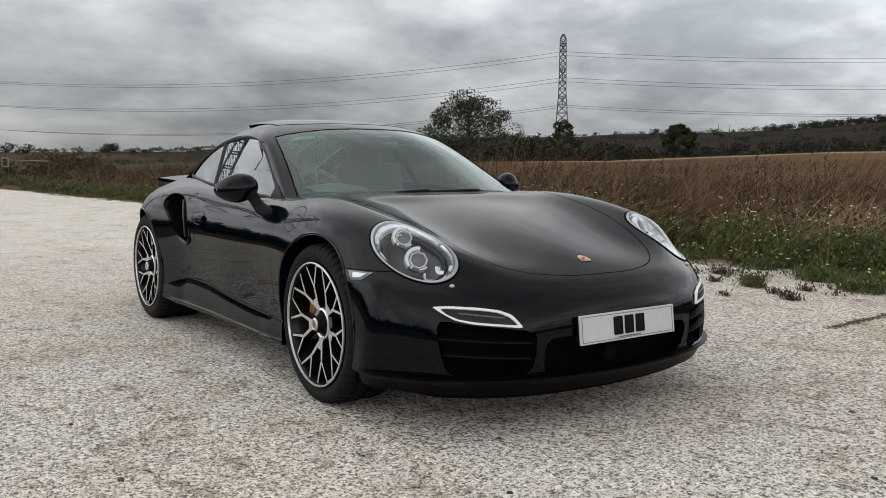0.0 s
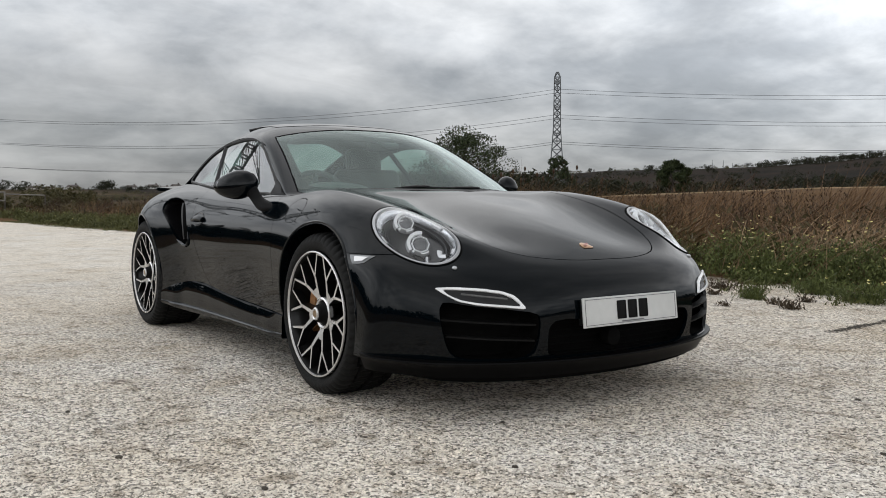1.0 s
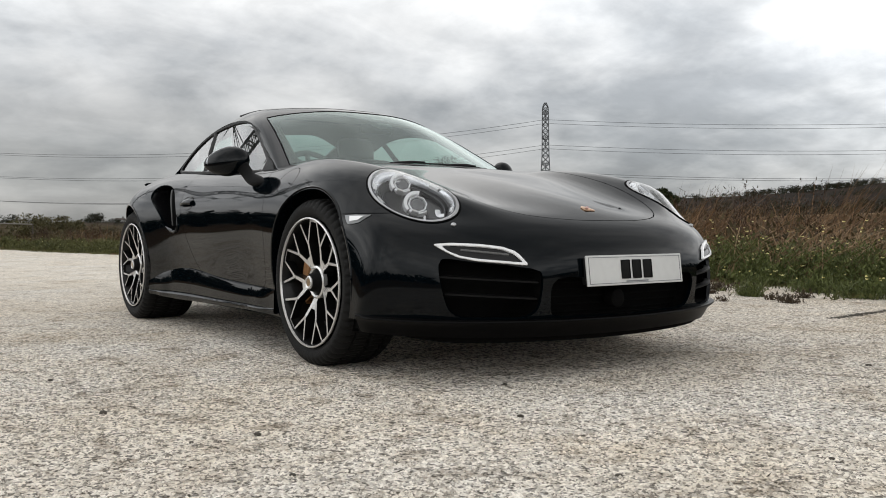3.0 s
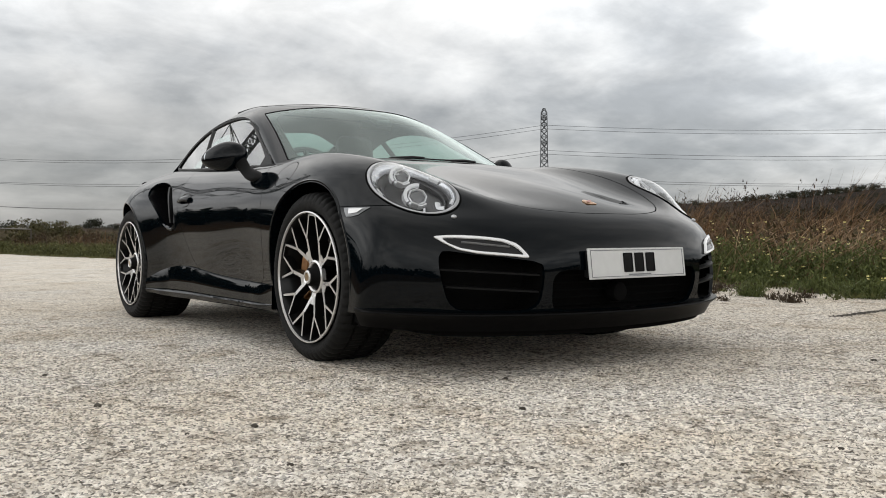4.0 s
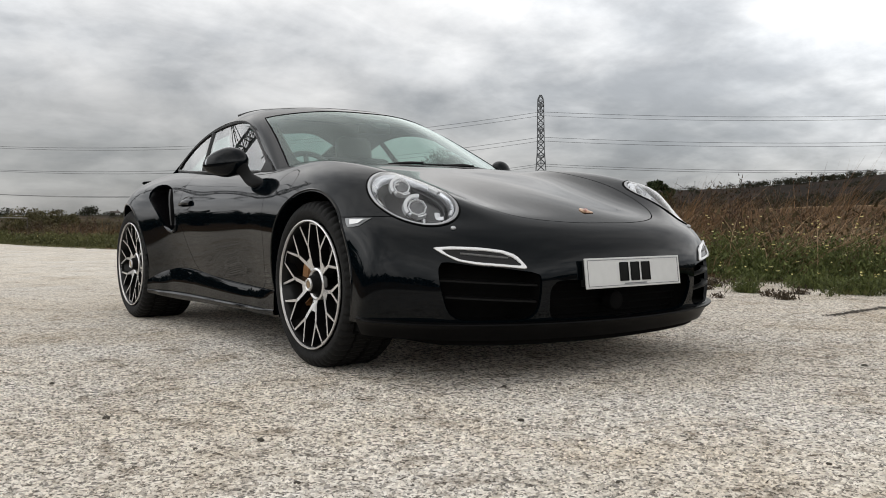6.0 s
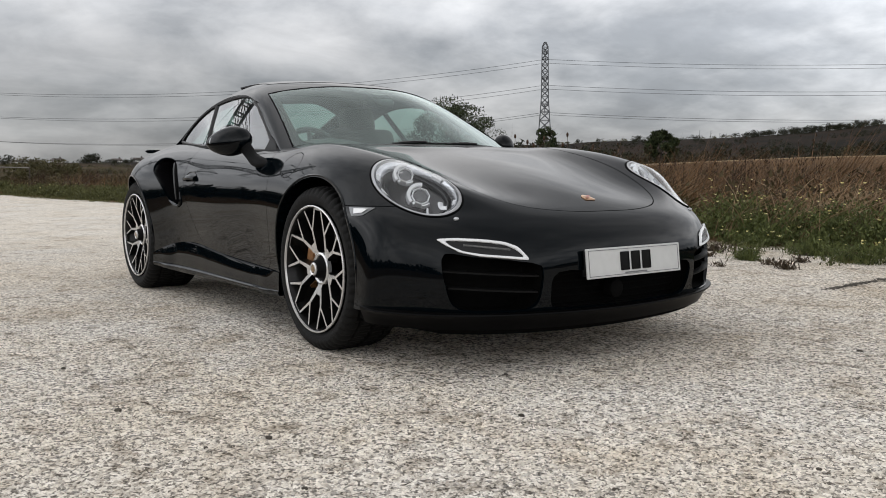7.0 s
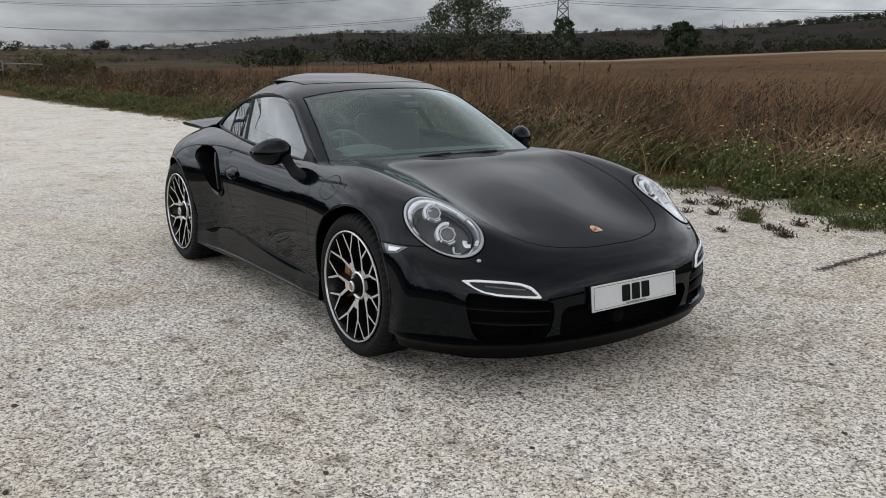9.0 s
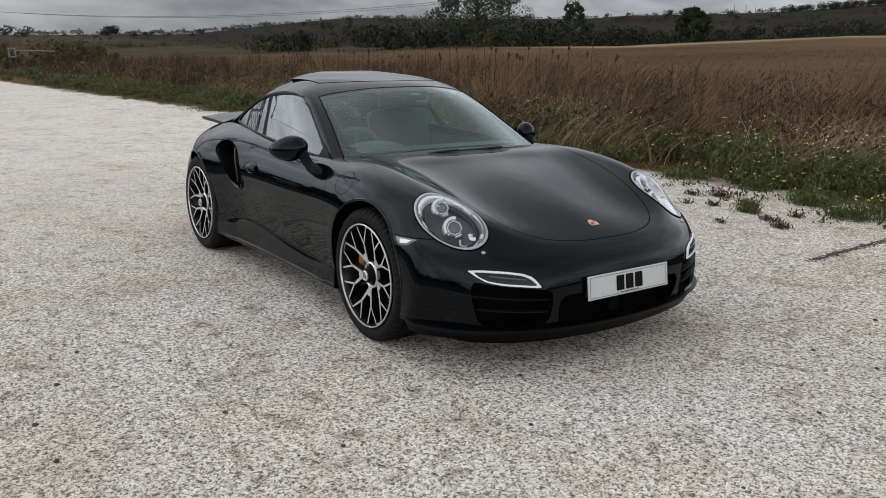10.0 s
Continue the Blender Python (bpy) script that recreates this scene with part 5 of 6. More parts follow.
# ---- sides: scoop, handle, mirrors ----
SCOOP = smooth_line([(-.875, .768), (-.880, .812), (-.82, .831), (-.70, .820), (-.60, .788), (-.525, .735), (-.465, .664), (-.440, .60), (-.462, .560), (-.56, .566), (-.635, .607), (-.71, .662), (-.82, .728)], 48, True)
for s in (-1, 1):
    c = SCOOP.mean(0)
    bm = bmesh.new()
    rows = []
    for f, d, dx in ((1.02, .002, 0), (1.0, .02, -.005), (.92, .07, -.02), (.80, .13, -.05), (.3, .15, -.06)):
        rows.append([bm.verts.new(onto((q[0], s * 1.5, q[1]), (0, -s, 0)) + Vector((dx, -s * d, 0))) for q in c + (SCOOP - c) * f])
    n = len(SCOOP)
    for k in range(len(rows) - 1):
        for i in range(n):
            bm.faces.new((rows[k][i], rows[k][(i + 1) % n], rows[k + 1][(i + 1) % n], rows[k + 1][i]))
    bm.faces.new(rows[-1])
    sc = part("side_air_scoop", bm, GLOSS_BLACK, car, "deep black air scoop behind the door")
    vane = [(-.650, .797), (-.590, .735), (-.535, .66), (-.510, .585)]
    V = smooth_line(vane, 16)
    P = np.array([[onto((x + dx, s * 1.5, z), (0, -s, 0)) + Vector((0, -s * d, 0)) for x, z in V] for dx, d in ((.008, .004), (-.008, .003), (-.014, .05), (.0, .05))])
    bm = grid_mesh(P, closed_u=True)
    bmesh.ops.recalc_face_normals(bm, faces=bm.faces)
    part("scoop_vane", bm, TRIM_BLACK, sc)
    lip_pts = [tuple(onto((q[0], s * 1.5, q[1]), (0, -s, 0), .001)) for q in smooth_line([(-.60, .580), (-.54, .560), (-.47, .550), (-.432, .575), (-.440, .63)], 16)]
    part("scoop_lip", tube(lip_pts, [.010 * min(1, .2 + min(k, 15 - k) / 5) for k in range(16)], 8), PAINT, sc)
    dr = door_right if s < 0 else door_left
    hs = smooth_line([(-.395, .705), (-.37, .732), (-.31, .742), (-.25, .732), (-.225, .706), (-.245, .678), (-.30, .666), (-.365, .676)], 32, True)
    bm = filled(hs, lambda a, b, k: onto((a, s * 1.5, b), (0, -s, 0), .002 - .006 * min(k, 2)), 4)
    h1 = part("handle_cup", bm, GLOSS_BLACK, dr)
    P = [tuple(onto((x, s * 1.5, .703 + .004 * math.sin((x + .38) * 20)), (0, -s, 0), .012 * math.sin(math.pi * (x + .385) / .155) + .004)) for x in np.linspace(-.382, -.233, 10)]
    part("door_handle", tube(P, .017, 8, flat=.7), PAINT, dr, "black pull handle")
    # mirror: housing, arm and glass
    c = Vector((.352, s * .868, .886))
    bm = bmesh.new()
    bmesh.ops.create_uvsphere(bm, u_segments=28, v_segments=18, radius=1)
    for v in bm.verts:
        x, y, z = v.co
        x2 = x * (.083 if x > 0 else .05)
        z2 = z * (.076 if z > 0 else .071) * (1 - .15 * max(0, y))
        v.co = Vector((x2 - .05 * max(0, y) ** 2 - .03 * y, s * y * .094, z2 + .010 * (-y)))
        v.co = c + Vector(v.co)
    bmesh.ops.recalc_face_normals(bm, faces=bm.faces)
    mir = part("door_mirror", bm, PAINT, dr, "rounded black door mirror on a curved stalk")
    bm = lathe([(0, .0), (.85, .0), (1.0, .003)], Matrix.Translation(c + Vector((-.046, s * .005, 0))) @ pose(0, 0, 0, 0, 0, 90) @ Matrix.Diagonal((.088, .01, .045, 1)), 28)
    part("mirror_glass", bm, CHROME, mir)
    pts = smooth_line([(.385, s * .835, .885), (.43, s * .822, .852), (.485, s * .818, .812), (.555, s * .815, .785), (.64, s * .808, .775)], 14)
    bm = tube([tuple(p) for p in pts], [.040, .037, .034, .031, .029, .028, .028, .029, .031, .032, .032, .028, .020, .008], 12, flat=.62)
    part("mirror_stalk", bm, STALK_BLACK, mir)
    # quarter-glass divider and mirror triangle
    q0, q1 = np.array((-.410, .884)), np.array((-.555, 1.136))
    bm = tube([(x, s * (glass_y(x, z) + .001), z) for x, z in (q0 + (q1 - q0) * t for t in np.linspace(0, 1, 8))], .016, 6, flat=.25)
    part("window_divider", bm, TRIM_BLACK, dr)
    bm = bmesh.new()
    tri = [(.565, .722, .842), (.44, .728, .842), (.455, .70, .905), (.50, .695, .885)]
    a = [bm.verts.new((x, s * (y + .006), z)) for x, y, z in tri]
    b = [bm.verts.new((x, s * (y - .01), z)) for x, y, z in tri]
    bm.faces.new(a); bm.faces.new(b[::-1])
    for k in range(4):
        bm.faces.new((a[k], a[(k + 1) % 4], b[(k + 1) % 4], b[k]))
    bmesh.ops.recalc_face_normals(bm, faces=bm.faces)
    part("mirror_triangle", bm, TRIM_BLACK, dr)

# ---- roof: tilted sunroof panel, windscreen surround, wipers, wing ----
TOP = BVHTree.FromBMesh(outward(grid_mesh(S_top)))


def on_top(x, y, lift=0.0):
    hit, nrm, _, _ = TOP.ray_cast(Vector((x, y, 2)), Vector((0, 0, -1)))
    if hit is None:
        hit, nrm, _, _ = TOP.find_nearest(Vector((x, y, .87)))
    return hit + nrm * lift * (1 if nrm.z > 0 else -1)


rows = []
us = np.linspace(0, 1, 14)
for k in np.linspace(-1, 1, 21):
    y = k * .445
    x0, x1 = .055 - .15 * k * k - .02 * k ** 4, -.545 + .03 * k ** 4
    rows.append([on_top(x0 + (x1 - x0) * u, y, .0015 + .018 * u ** 2.2) for u in us])
bm = grid_mesh(np.array(rows))
bm.normal_update()
if sum(f.normal.z for f in bm.faces) < 0:
    bmesh.ops.reverse_faces(bm, faces=bm.faces)
hem(bm, .007, lambda c: Vector((0, 0, -1)))
sunroof = part("sunroof_panel", bm, PAINT, car, "black sunroof panel tilted up at the rear")
# a black strip added where the gap under the raised edge is in shade
rim_pts = [(k, u) for u in np.linspace(.25, 1, 12) for k in (-1,)] + [(k, 1) for k in np.linspace(-1, 1, 21)[1:-1]] + [(1, u) for u in np.linspace(1, .25, 12)]
rows = []
for f in (0, 1):
    rows.append([])
    for k, u in rim_pts:
        x0, x1 = .055 - .15 * k * k - .02 * k ** 4, -.545 + .03 * k ** 4
        rows[-1].append(on_top(x0 + (x1 - x0) * u + .002, k * .4455, (.0005 + .018 * u ** 2.2) * f))
part("sunroof_gap_strip", grid_mesh(np.array(rows)), SEAL_BLACK, sunroof, "black strip filling the shaded gap under the raised edge")
# a dark sheet on the uncut roof paints the shaded gap round the panel
rows = []
for k in np.linspace(-1, 1, 15):
    y = k * .453
    rows.append([on_top(.063 - .15 * k * k - .02 * k ** 4 - .60 * u, y, .0009) for u in np.linspace(0, 1, 14)])
part("sunroof_gap_shade", grid_mesh(np.array(rows)), DARK, car)
# black border printed on the windscreen: bands of its edge, just inside the glass
mid_j = (S_top.shape[1] - 1) // 2
jE = 2 * 8


def on_screen(u, v):
    """A point of the windscreen: u from side to side (-1 to 1), v from foot to head (0 to 1)."""
    jj, ii = mid_j + u * jE, v * 20
    j0, i0 = int(min(jj, mid_j + jE - 1e-6)), int(min(ii, 20 - 1e-6))
    fj, fi = jj - j0, ii - i0
    q = S_top[i0, j0] * (1 - fj) * (1 - fi) + S_top[i0, j0 + 1] * fj * (1 - fi) + S_top[i0 + 1, j0] * (1 - fj) * fi + S_top[i0 + 1, j0 + 1] * fj * fi
    return q - np.array((.002, 0, .004))


inner, outer = [], []
for cu, cv, a0 in ((.80, .80, 0), (-.80, .80, 90), (-.80, .18, 180), (.80, .18, 270)):
    for a in np.radians(np.linspace(a0, a0 + 90, 9)):
        u, v = cu + .115 * math.cos(a), cv + .11 * math.sin(a)
        inner.append((u, v))
        k = min(1 / abs(u), (.5 / abs(v - .5)))
        outer.append((u * k, .5 + (v - .5) * k))
ring = [[on_screen(*(np.array(o) + (np.array(q) - np.array(o)) * f)) for o, q in zip(outer, inner)] for f in (0, .5, 1)]
part("windscreen_border", grid_mesh(np.array(ring), closed_v=True), DARK, car, "black printed band round the windscreen")
edge_line = [(u, 0) for u in np.linspace(-1, 1, 15)] + [(1, v) for v in np.linspace(.06, .94, 14)] + [(u, 1) for u in np.linspace(1, -1, 21)] + [(-1, v) for v in np.linspace(.94, .06, 14)]
part("windscreen_seal", tube([tuple(on_screen(u, v) + np.array((.003, 0, .003))) for u, v in edge_line], .0040, 6, True), SEAL_BLACK, car)
patch = [[on_screen(u * w, v) for u in np.linspace(-1, 1, 7)] for v, w in ((.93, .26), (.90, .25), (.85, .13), (.80, .11), (.775, .09))]
part("sensor_patch", grid_mesh(np.array(patch)), DARK, car)
base = S_top[0, mid_j - jE:mid_j + jE + 1]
P = np.array([base + (.0, 0, .004), base + (.035, 0, .0), base + (.06, 0, -.006), base + (.06, 0, -.03)])
part("scuttle", grid_mesh(P), TRIM_BLACK, car, "black cowl panel below the windscreen")
for y0, y1 in ((-.26, .17), (.06, .50)):
    pts = [tuple(on_top(.872 - .16 * y * y - .004 * (k / 11), y, .004)) for k, y in enumerate(np.linspace(y0, y1, 12))]
    wp = part("wiper", tube(pts, .0035, 6, flat=1.2), TRIM_BLACK, car, "black wiper at rest")
    part("wiper_arm", tube([pts[1], tuple(Vector(pts[3]) + Vector((.012, 0, .002))), tuple(Vector(pts[5]) + Vector((.002, 0, .006)))], [.006, .008, .004], 6), TRIM_BLACK, wp)
wing = np.array([[(x + .16 * (abs(k) ** 3) * w, k * .585, .900 + h - .03 * abs(k) ** 2.5 + .02 * w2) for x, h, w, w2 in
                  ((-1.66, .022, 1, 0), (-1.80, .032, .6, 0), (-1.97, .038, .15, 0), (-2.005, .030, 0, 0), (-1.97, .014, .15, 0), (-1.80, .008, .6, 0), (-1.66, .004, 1, 0))] for k in np.linspace(-1, 1, 33)])
bm = grid_mesh(wing, closed_v=True)
bm.faces.new([v for v in bm.verts][:7]); bm.verts.ensure_lookup_table(); bm.faces.new([bm.verts[i] for i in range(len(bm.verts) - 7, len(bm.verts))])
bmesh.ops.recalc_face_normals(bm, faces=bm.faces)
part("rear_wing", bm, PAINT, car, "slightly raised rear wing", sharp=35)

# ---- cabin inside ----
lining = outward(grid_mesh(S_top[20:44, :] - np.array((0, 0, .025))))
part("headlining", lining, LEATHER, car)
bm = bmesh.new()
add_box(bm, (-.35, 0, .22), (2.3, 1.40, .06))
add_box(bm, (-1.28, 0, .52), (.08, 1.20, .62), pose(0, 0, 0, 0, -20, 0))
part("cabin_floor", bm, DASH, car)
for s in (-1, 1):
    part("door_card", box((-.05, s * .735, .55), (1.25, .06, .56), None, .02), DASH, car)
P = np.array([[(x - .10 * abs(k) ** 2.2, k * .66, z - .02 * k * k) for x, z in ((.86, .855), (.66, .868), (.48, .872), (.40, .855), (.36, .80), (.37, .70), (.45, .50))] for k in np.linspace(-1, 1, 25)])
bm = grid_mesh(P)
bmesh.ops.recalc_face_normals(bm, faces=bm.faces)
part("dashboard", bm, DASH, car)
P = np.array([[(x, -.37 + k * .16, z - .02 * k * k) for x, z in ((.56, .87), (.50, .905), (.42, .91), (.385, .88), (.38, .80))] for k in np.linspace(-1, 1, 9)])
part("instrument_hood", grid_mesh(P), DASH, car)
sw_m = Matrix.Translation((.27, -.37, .80)) @ pose(0, 0, 0, 0, 68, 0)
ring = [tuple(sw_m @ Vector((.178 * math.cos(a), .178 * math.sin(a), 0))) for a in np.linspace(0, 2 * math.pi, 40, endpoint=False)]
sw_ = part("steering_wheel", tube(ring, .015, 8, True), DASH, car, "dark leather steering wheel")
bm = bmesh.new()
for a in (0, 90, 180):
    add_tube(bm, [tuple(sw_m @ Vector((.04 * math.cos(radians(a + 90)), .04 * math.sin(radians(a + 90)), -.02))), tuple(sw_m @ Vector((.172 * math.cos(radians(a + 90)), .172 * math.sin(radians(a + 90)), 0)))], .014, 6)
bmesh.ops.create_uvsphere(bm, u_segments=16, v_segments=8, radius=.06, matrix=sw_m @ Matrix.Translation((0, 0, -.015)) @ Matrix.Diagonal((1, 1, .5, 1)))
part("wheel_boss", bm, DASH, sw_)


def rounded(c, s, m=None, r=.04):
    bm = bmesh.new()
    bmesh.ops.create_cube(bm, size=1, matrix=Matrix.Diagonal((*s, 1)))
    bmesh.ops.bevel(bm, geom=list(bm.edges), offset=r, segments=4, affect="EDGES", profile=.5)
    bm.transform(Matrix.Translation(c) @ (m or Matrix()))
    return bm


for s in (-1, 1):
    st = part("front_seat", rounded((-.12, s * .36, .42), (.50, .50, .16), pose(0, 0, 0, 0, -8, 0), .05), LEATHER, car, "grey leather sports seat")
    part("backrest", rounded((-.42, s * .36, .72), (.13, .48, .62), pose(0, 0, 0, 0, -18, 0), .055), LEATHER, st)
    part("headrest", rounded((-.545, s * .36, 1.075), (.10, .25, .17), pose(0, 0, 0, 0, -12, 0), .045), LEATHER, st)
    part("rear_seat", rounded((-1.00, s * .30, .62), (.12, .42, .42), pose(0, 0, 0, 0, -25, 0), .05), LEATHER, car)
mc = on_top(.30, .02, -.06)
mi = part("rear_view_mirror", rounded(mc, (.03, .20, .055), pose(0, 0, 0, 0, 15, 0), .013), TRIM_BLACK, car)
part("mirror_mount", rounded(on_top(.33, .02, -.02), (.12, .09, .03), pose(0, 0, 0, 0, 25, 0), .012), DASH, mi)

# ---- plants, built as many small blades in one mesh each ----
RNG = np.random.default_rng(7)


def quick(name, V, F, mat, label, category, kind="stuff", parent=None):
    me = bpy.data.meshes.new(name)
    me.from_pydata(np.asarray(V).reshape(-1, 3).tolist(), [], F)
    me.materials.append(mat)
    me.shade_smooth()
    ob = new(name, me)
    if parent:
        ob.parent = parent
        return tagged(ob, label)
    return tagged(ob, label, category, kind=kind)


def blades(base, height, width, lean, bend, segs=3, drift=False):
    """Tapered, bending blades: returns vertices and faces. All arguments are arrays, one value a blade."""
    n = len(base)
    ang = RNG.uniform(0, 2 * np.pi, n)
    if drift:               # neighbouring stems lie over the same way
        ang = radians(62) + np.array([2.6 * noise.noise(Vector((p[0] * .5, p[1] * .5, 5))) for p in base]) + RNG.normal(0, .7, n)
    way = np.c_[np.cos(ang), np.sin(ang), np.zeros(n)]
    fa = RNG.uniform(0, 2 * np.pi, n)
    side = np.c_[np.cos(fa), np.sin(fa), np.zeros(n)]
    V = np.zeros((n, 2 * segs + 1, 3))
    for k in range(segs + 1):
        t = k / segs
        c = base + way * (lean * t + bend * t * t)[:, None] * height[:, None] + np.c_[np.zeros(n), np.zeros(n), height * (t - .35 * np.abs(bend) * t * t)]
        if k < segs:
            w = (width * (1 - .75 * t))[:, None]
            V[:, 2 * k] = c - side * w
            V[:, 2 * k + 1] = c + side * w
        else:
            V[:, 2 * segs] = c
    F = []
    m = 2 * segs + 1
    for i in range(n):
        o = i * m
        for k in range(segs - 1):
            F.append((o + 2 * k, o + 2 * k + 1, o + 2 * k + 3, o + 2 * k + 2))
        F.append((o + 2 * segs - 2, o + 2 * segs - 1, o + 2 * segs))
    return V.reshape(-1, 3), F


def join(*lots):
    V, F, o = [], [], 0
    for v, f in lots:
        V.append(v)
        F += [tuple(i + o for i in q) for q in f]
        o += len(v)
    return np.vstack(V), F


def zs(xy):
    return np.array([ground_z(x, y) for x, y in xy])


def strip(n, x0, x1, y0, y1, px=1.0, py=1.0):
    """Random places in a strip beside the yard, denser towards x1 and y0 for powers above 1."""
    x = x1 - (x1 - x0) * RNG.uniform(0, 1, n) ** px
    y = y0 + (y1 - y0) * RNG.uniform(0, 1, n) ** py
    return np.c_[x, y]


def edge_y(x):
    """Where the yard ends and the verge begins."""
    return np.interp(x, (-44, -29, -20, -14, -5, -2, -.5, .3, .8, 2, 5), (2.2, 3.2, 3.85, 4.15, 5.25, 5.05, 4.72, 4.5, 4.35, 4.5, 4.5)) + .16 * np.sin(x * 2.3 + 1) + .10 * np.sin(x * 5.7)


def stand(xy):
    return np.c_[xy, zs(xy)]


# tall dry grass behind the verge
def tall_grass():
    lots, field = [], []
    for n, x0, x1, y0, y1, px, py, h, w in ((46000, -16, 4.0, 5.75, 14, 1.0, 1.35, 1.0, .0072), (30000, -45, 2.0, 5.9, 30, 1.6, 1.3, .90, .0100), (22000, -100, -6, 5.6, 30, 1.2, 1.4, .60, .014), (60000, -110, 10, 9, 76, .8, 1.6, .10, .022)):
        xy = strip(n, x0, x1, y0, y1, px, py)
        clump = np.array([1.3 * noise.noise(Vector((x * .55, y * .55, 3))) + .5 * noise.noise(Vector((x * 1.9, y * 1.9, 13))) for x, y in xy])
        keep = (clump > RNG.uniform(-.75, .15, n)) & (xy[:, 1] > edge_y(xy[:, 0]) + .9)
        if y0 < 8:                      # the tall stand ends where the cut field begins
            keep &= xy[:, 1] < 8.9 - .70 * xy[:, 0] + 1.2 * clump
        xy, clump = xy[keep], clump[keep]
        m = len(xy)
        H = h * RNG.uniform(.5, 1.2, m) * (1 + .75 * clump) * (1 - .40 * np.exp(-np.maximum(xy[:, 1] - 6.0, 0) / .6))
        (field if y0 > 8 else lots).append(blades(stand(xy), H, w * RNG.uniform(.6, 1.4, m), np.minimum(np.abs(RNG.normal(.15 if y0 < 8 else .8, .35, m)), .55 if y0 < 8 else 1.2), RNG.uniform(.1, 1.3, m), 3, True))
    V, F = join(*lots)
    V2, F2 = join(*field)
    quick("field_grass", V2, F2, FIELD, "short reddish-brown dry grass over the field", "grass")
    # long pale blades that arch out of the clumps
    xy = strip(14000, -20, 4.0, 5.3, 11.0, 1.0, 1.5)
    clump = np.array([noise.noise(Vector((x * .8, y * .8, 31))) for x, y in xy])
    xy = xy[clump > RNG.uniform(-.15, .40, len(xy))]
    m = len(xy)
    V2, F2 = join(blades(stand(xy), RNG.uniform(.55, 1.05, m), RNG.uniform(.005, .010, m), np.minimum(np.abs(RNG.normal(.22, .2, m)), .5), RNG.uniform(.5, 1.4, m), 5, True))
    quick("arching_grass", V2, F2, PALE_STRAW, "long pale straw blades arching over the dry grass", "grass")
    quick("tall_dry_grass", V, F, STRAW, "tall straw-coloured dry grass leaning in clumps", "grass")


def dead_stalks():
    """Dock plants in groups, each a few stiff stems thick with seed towards the top."""
    lots = []
    for n, x0, x1, y0, y1, px, h, w in ((62, -14, 3.5, 6.3, 10.5, 1.0, 1.0, .0055), (90, -60, -8, 6.0, 16, 1.4, .95, .010), (70, -110, -20, 7, 24, 1.0, .85, .02)):
        centres = strip(n, x0, x1, y0, y1, px, 1.3)
        centres = centres[centres[:, 1] > edge_y(centres[:, 0]) + 1.1]
        each = RNG.integers(3, 11, len(centres))
        xy = np.repeat(centres, each, axis=0) + RNG.normal(0, .16 + w * 8, (each.sum(), 2))
        m = len(xy)
        B = stand(xy)
        H = h * RNG.uniform(.7, 1.18, m)
        lots.append(blades(B, H, np.full(m, w), RNG.normal(0, .06, m), RNG.uniform(0, .10, m)))
        for t in np.linspace(.52, 1.0, 22):     # whorls of seed on short side twigs
            P = B + np.c_[RNG.normal(0, .022, m), RNG.normal(0, .022, m), H * t]
            lots.append(blades(P, H * .035 * RNG.uniform(.6, 1.5, m), np.full(m, w * 1.5), RNG.normal(0, .7, m), RNG.uniform(-.3, .6, m), 2))
        for t in (.25, .4):                     # dried leaves lower down
            P = B + np.c_[RNG.normal(0, .03, m), RNG.normal(0, .03, m), H * t]
            lots.append(blades(P, H * .2, np.full(m, w * 3), RNG.normal(0, .9, m), RNG.uniform(-.6, .9, m), 3))
    V, F = join(*lots)
    quick("dead_dock_stalks", V, F, BROWN_STALK, "dark brown dead dock stalks thick with seed, standing in groups", "dead plants")
    # teasels with egg-shaped heads above the grass
    xy = strip(46, -19, -8, 6.6, 10.5)
    for k, (x, y) in enumerate(xy):
        z, h = ground_z(x, y), RNG.uniform(1.15, 1.55)
        ob = thing("teasel", "dead brown teasel with an egg-shaped head above the grass", "teasel", "teasels in the dry grass", (x, y, z))
        lean = RNG.normal(0, .06, 2)
        part("stem", tube([(0, 0, 0), (lean[0] * .5, lean[1] * .5, h * .6), (lean[0], lean[1], h)], [.009, .007, .005], 5), BROWN_STALK, ob)
        bm = lathe([(.002, -.052), (.020, -.036), (.026, 0), (.020, .034), (.002, .052)], Matrix.Translation((lean[0], lean[1], h + .04)) @ pose(0, 0, 0, 90, 0, 0), 8)
        part("seed_head", bm, BROWN_STALK, ob)


def leaf_lot(B, n_each, spread, h, size):
    """Small folded leaves scattered over plant bases."""
    m = len(B) * n_each
    P = np.repeat(B, n_each, axis=0)
    hh = np.repeat(h, n_each)
    t = RNG.uniform(0, 1, m) ** .8
    P = P + np.c_[RNG.normal(0, spread, m) * (.4 + t), RNG.normal(0, spread, m) * (.4 + t), hh * t]
    L = size * RNG.uniform(.6, 1.5, m)
    return blades(P, L, L * .28, RNG.normal(0, .8, m), RNG.uniform(-.2, .9, m), 2)


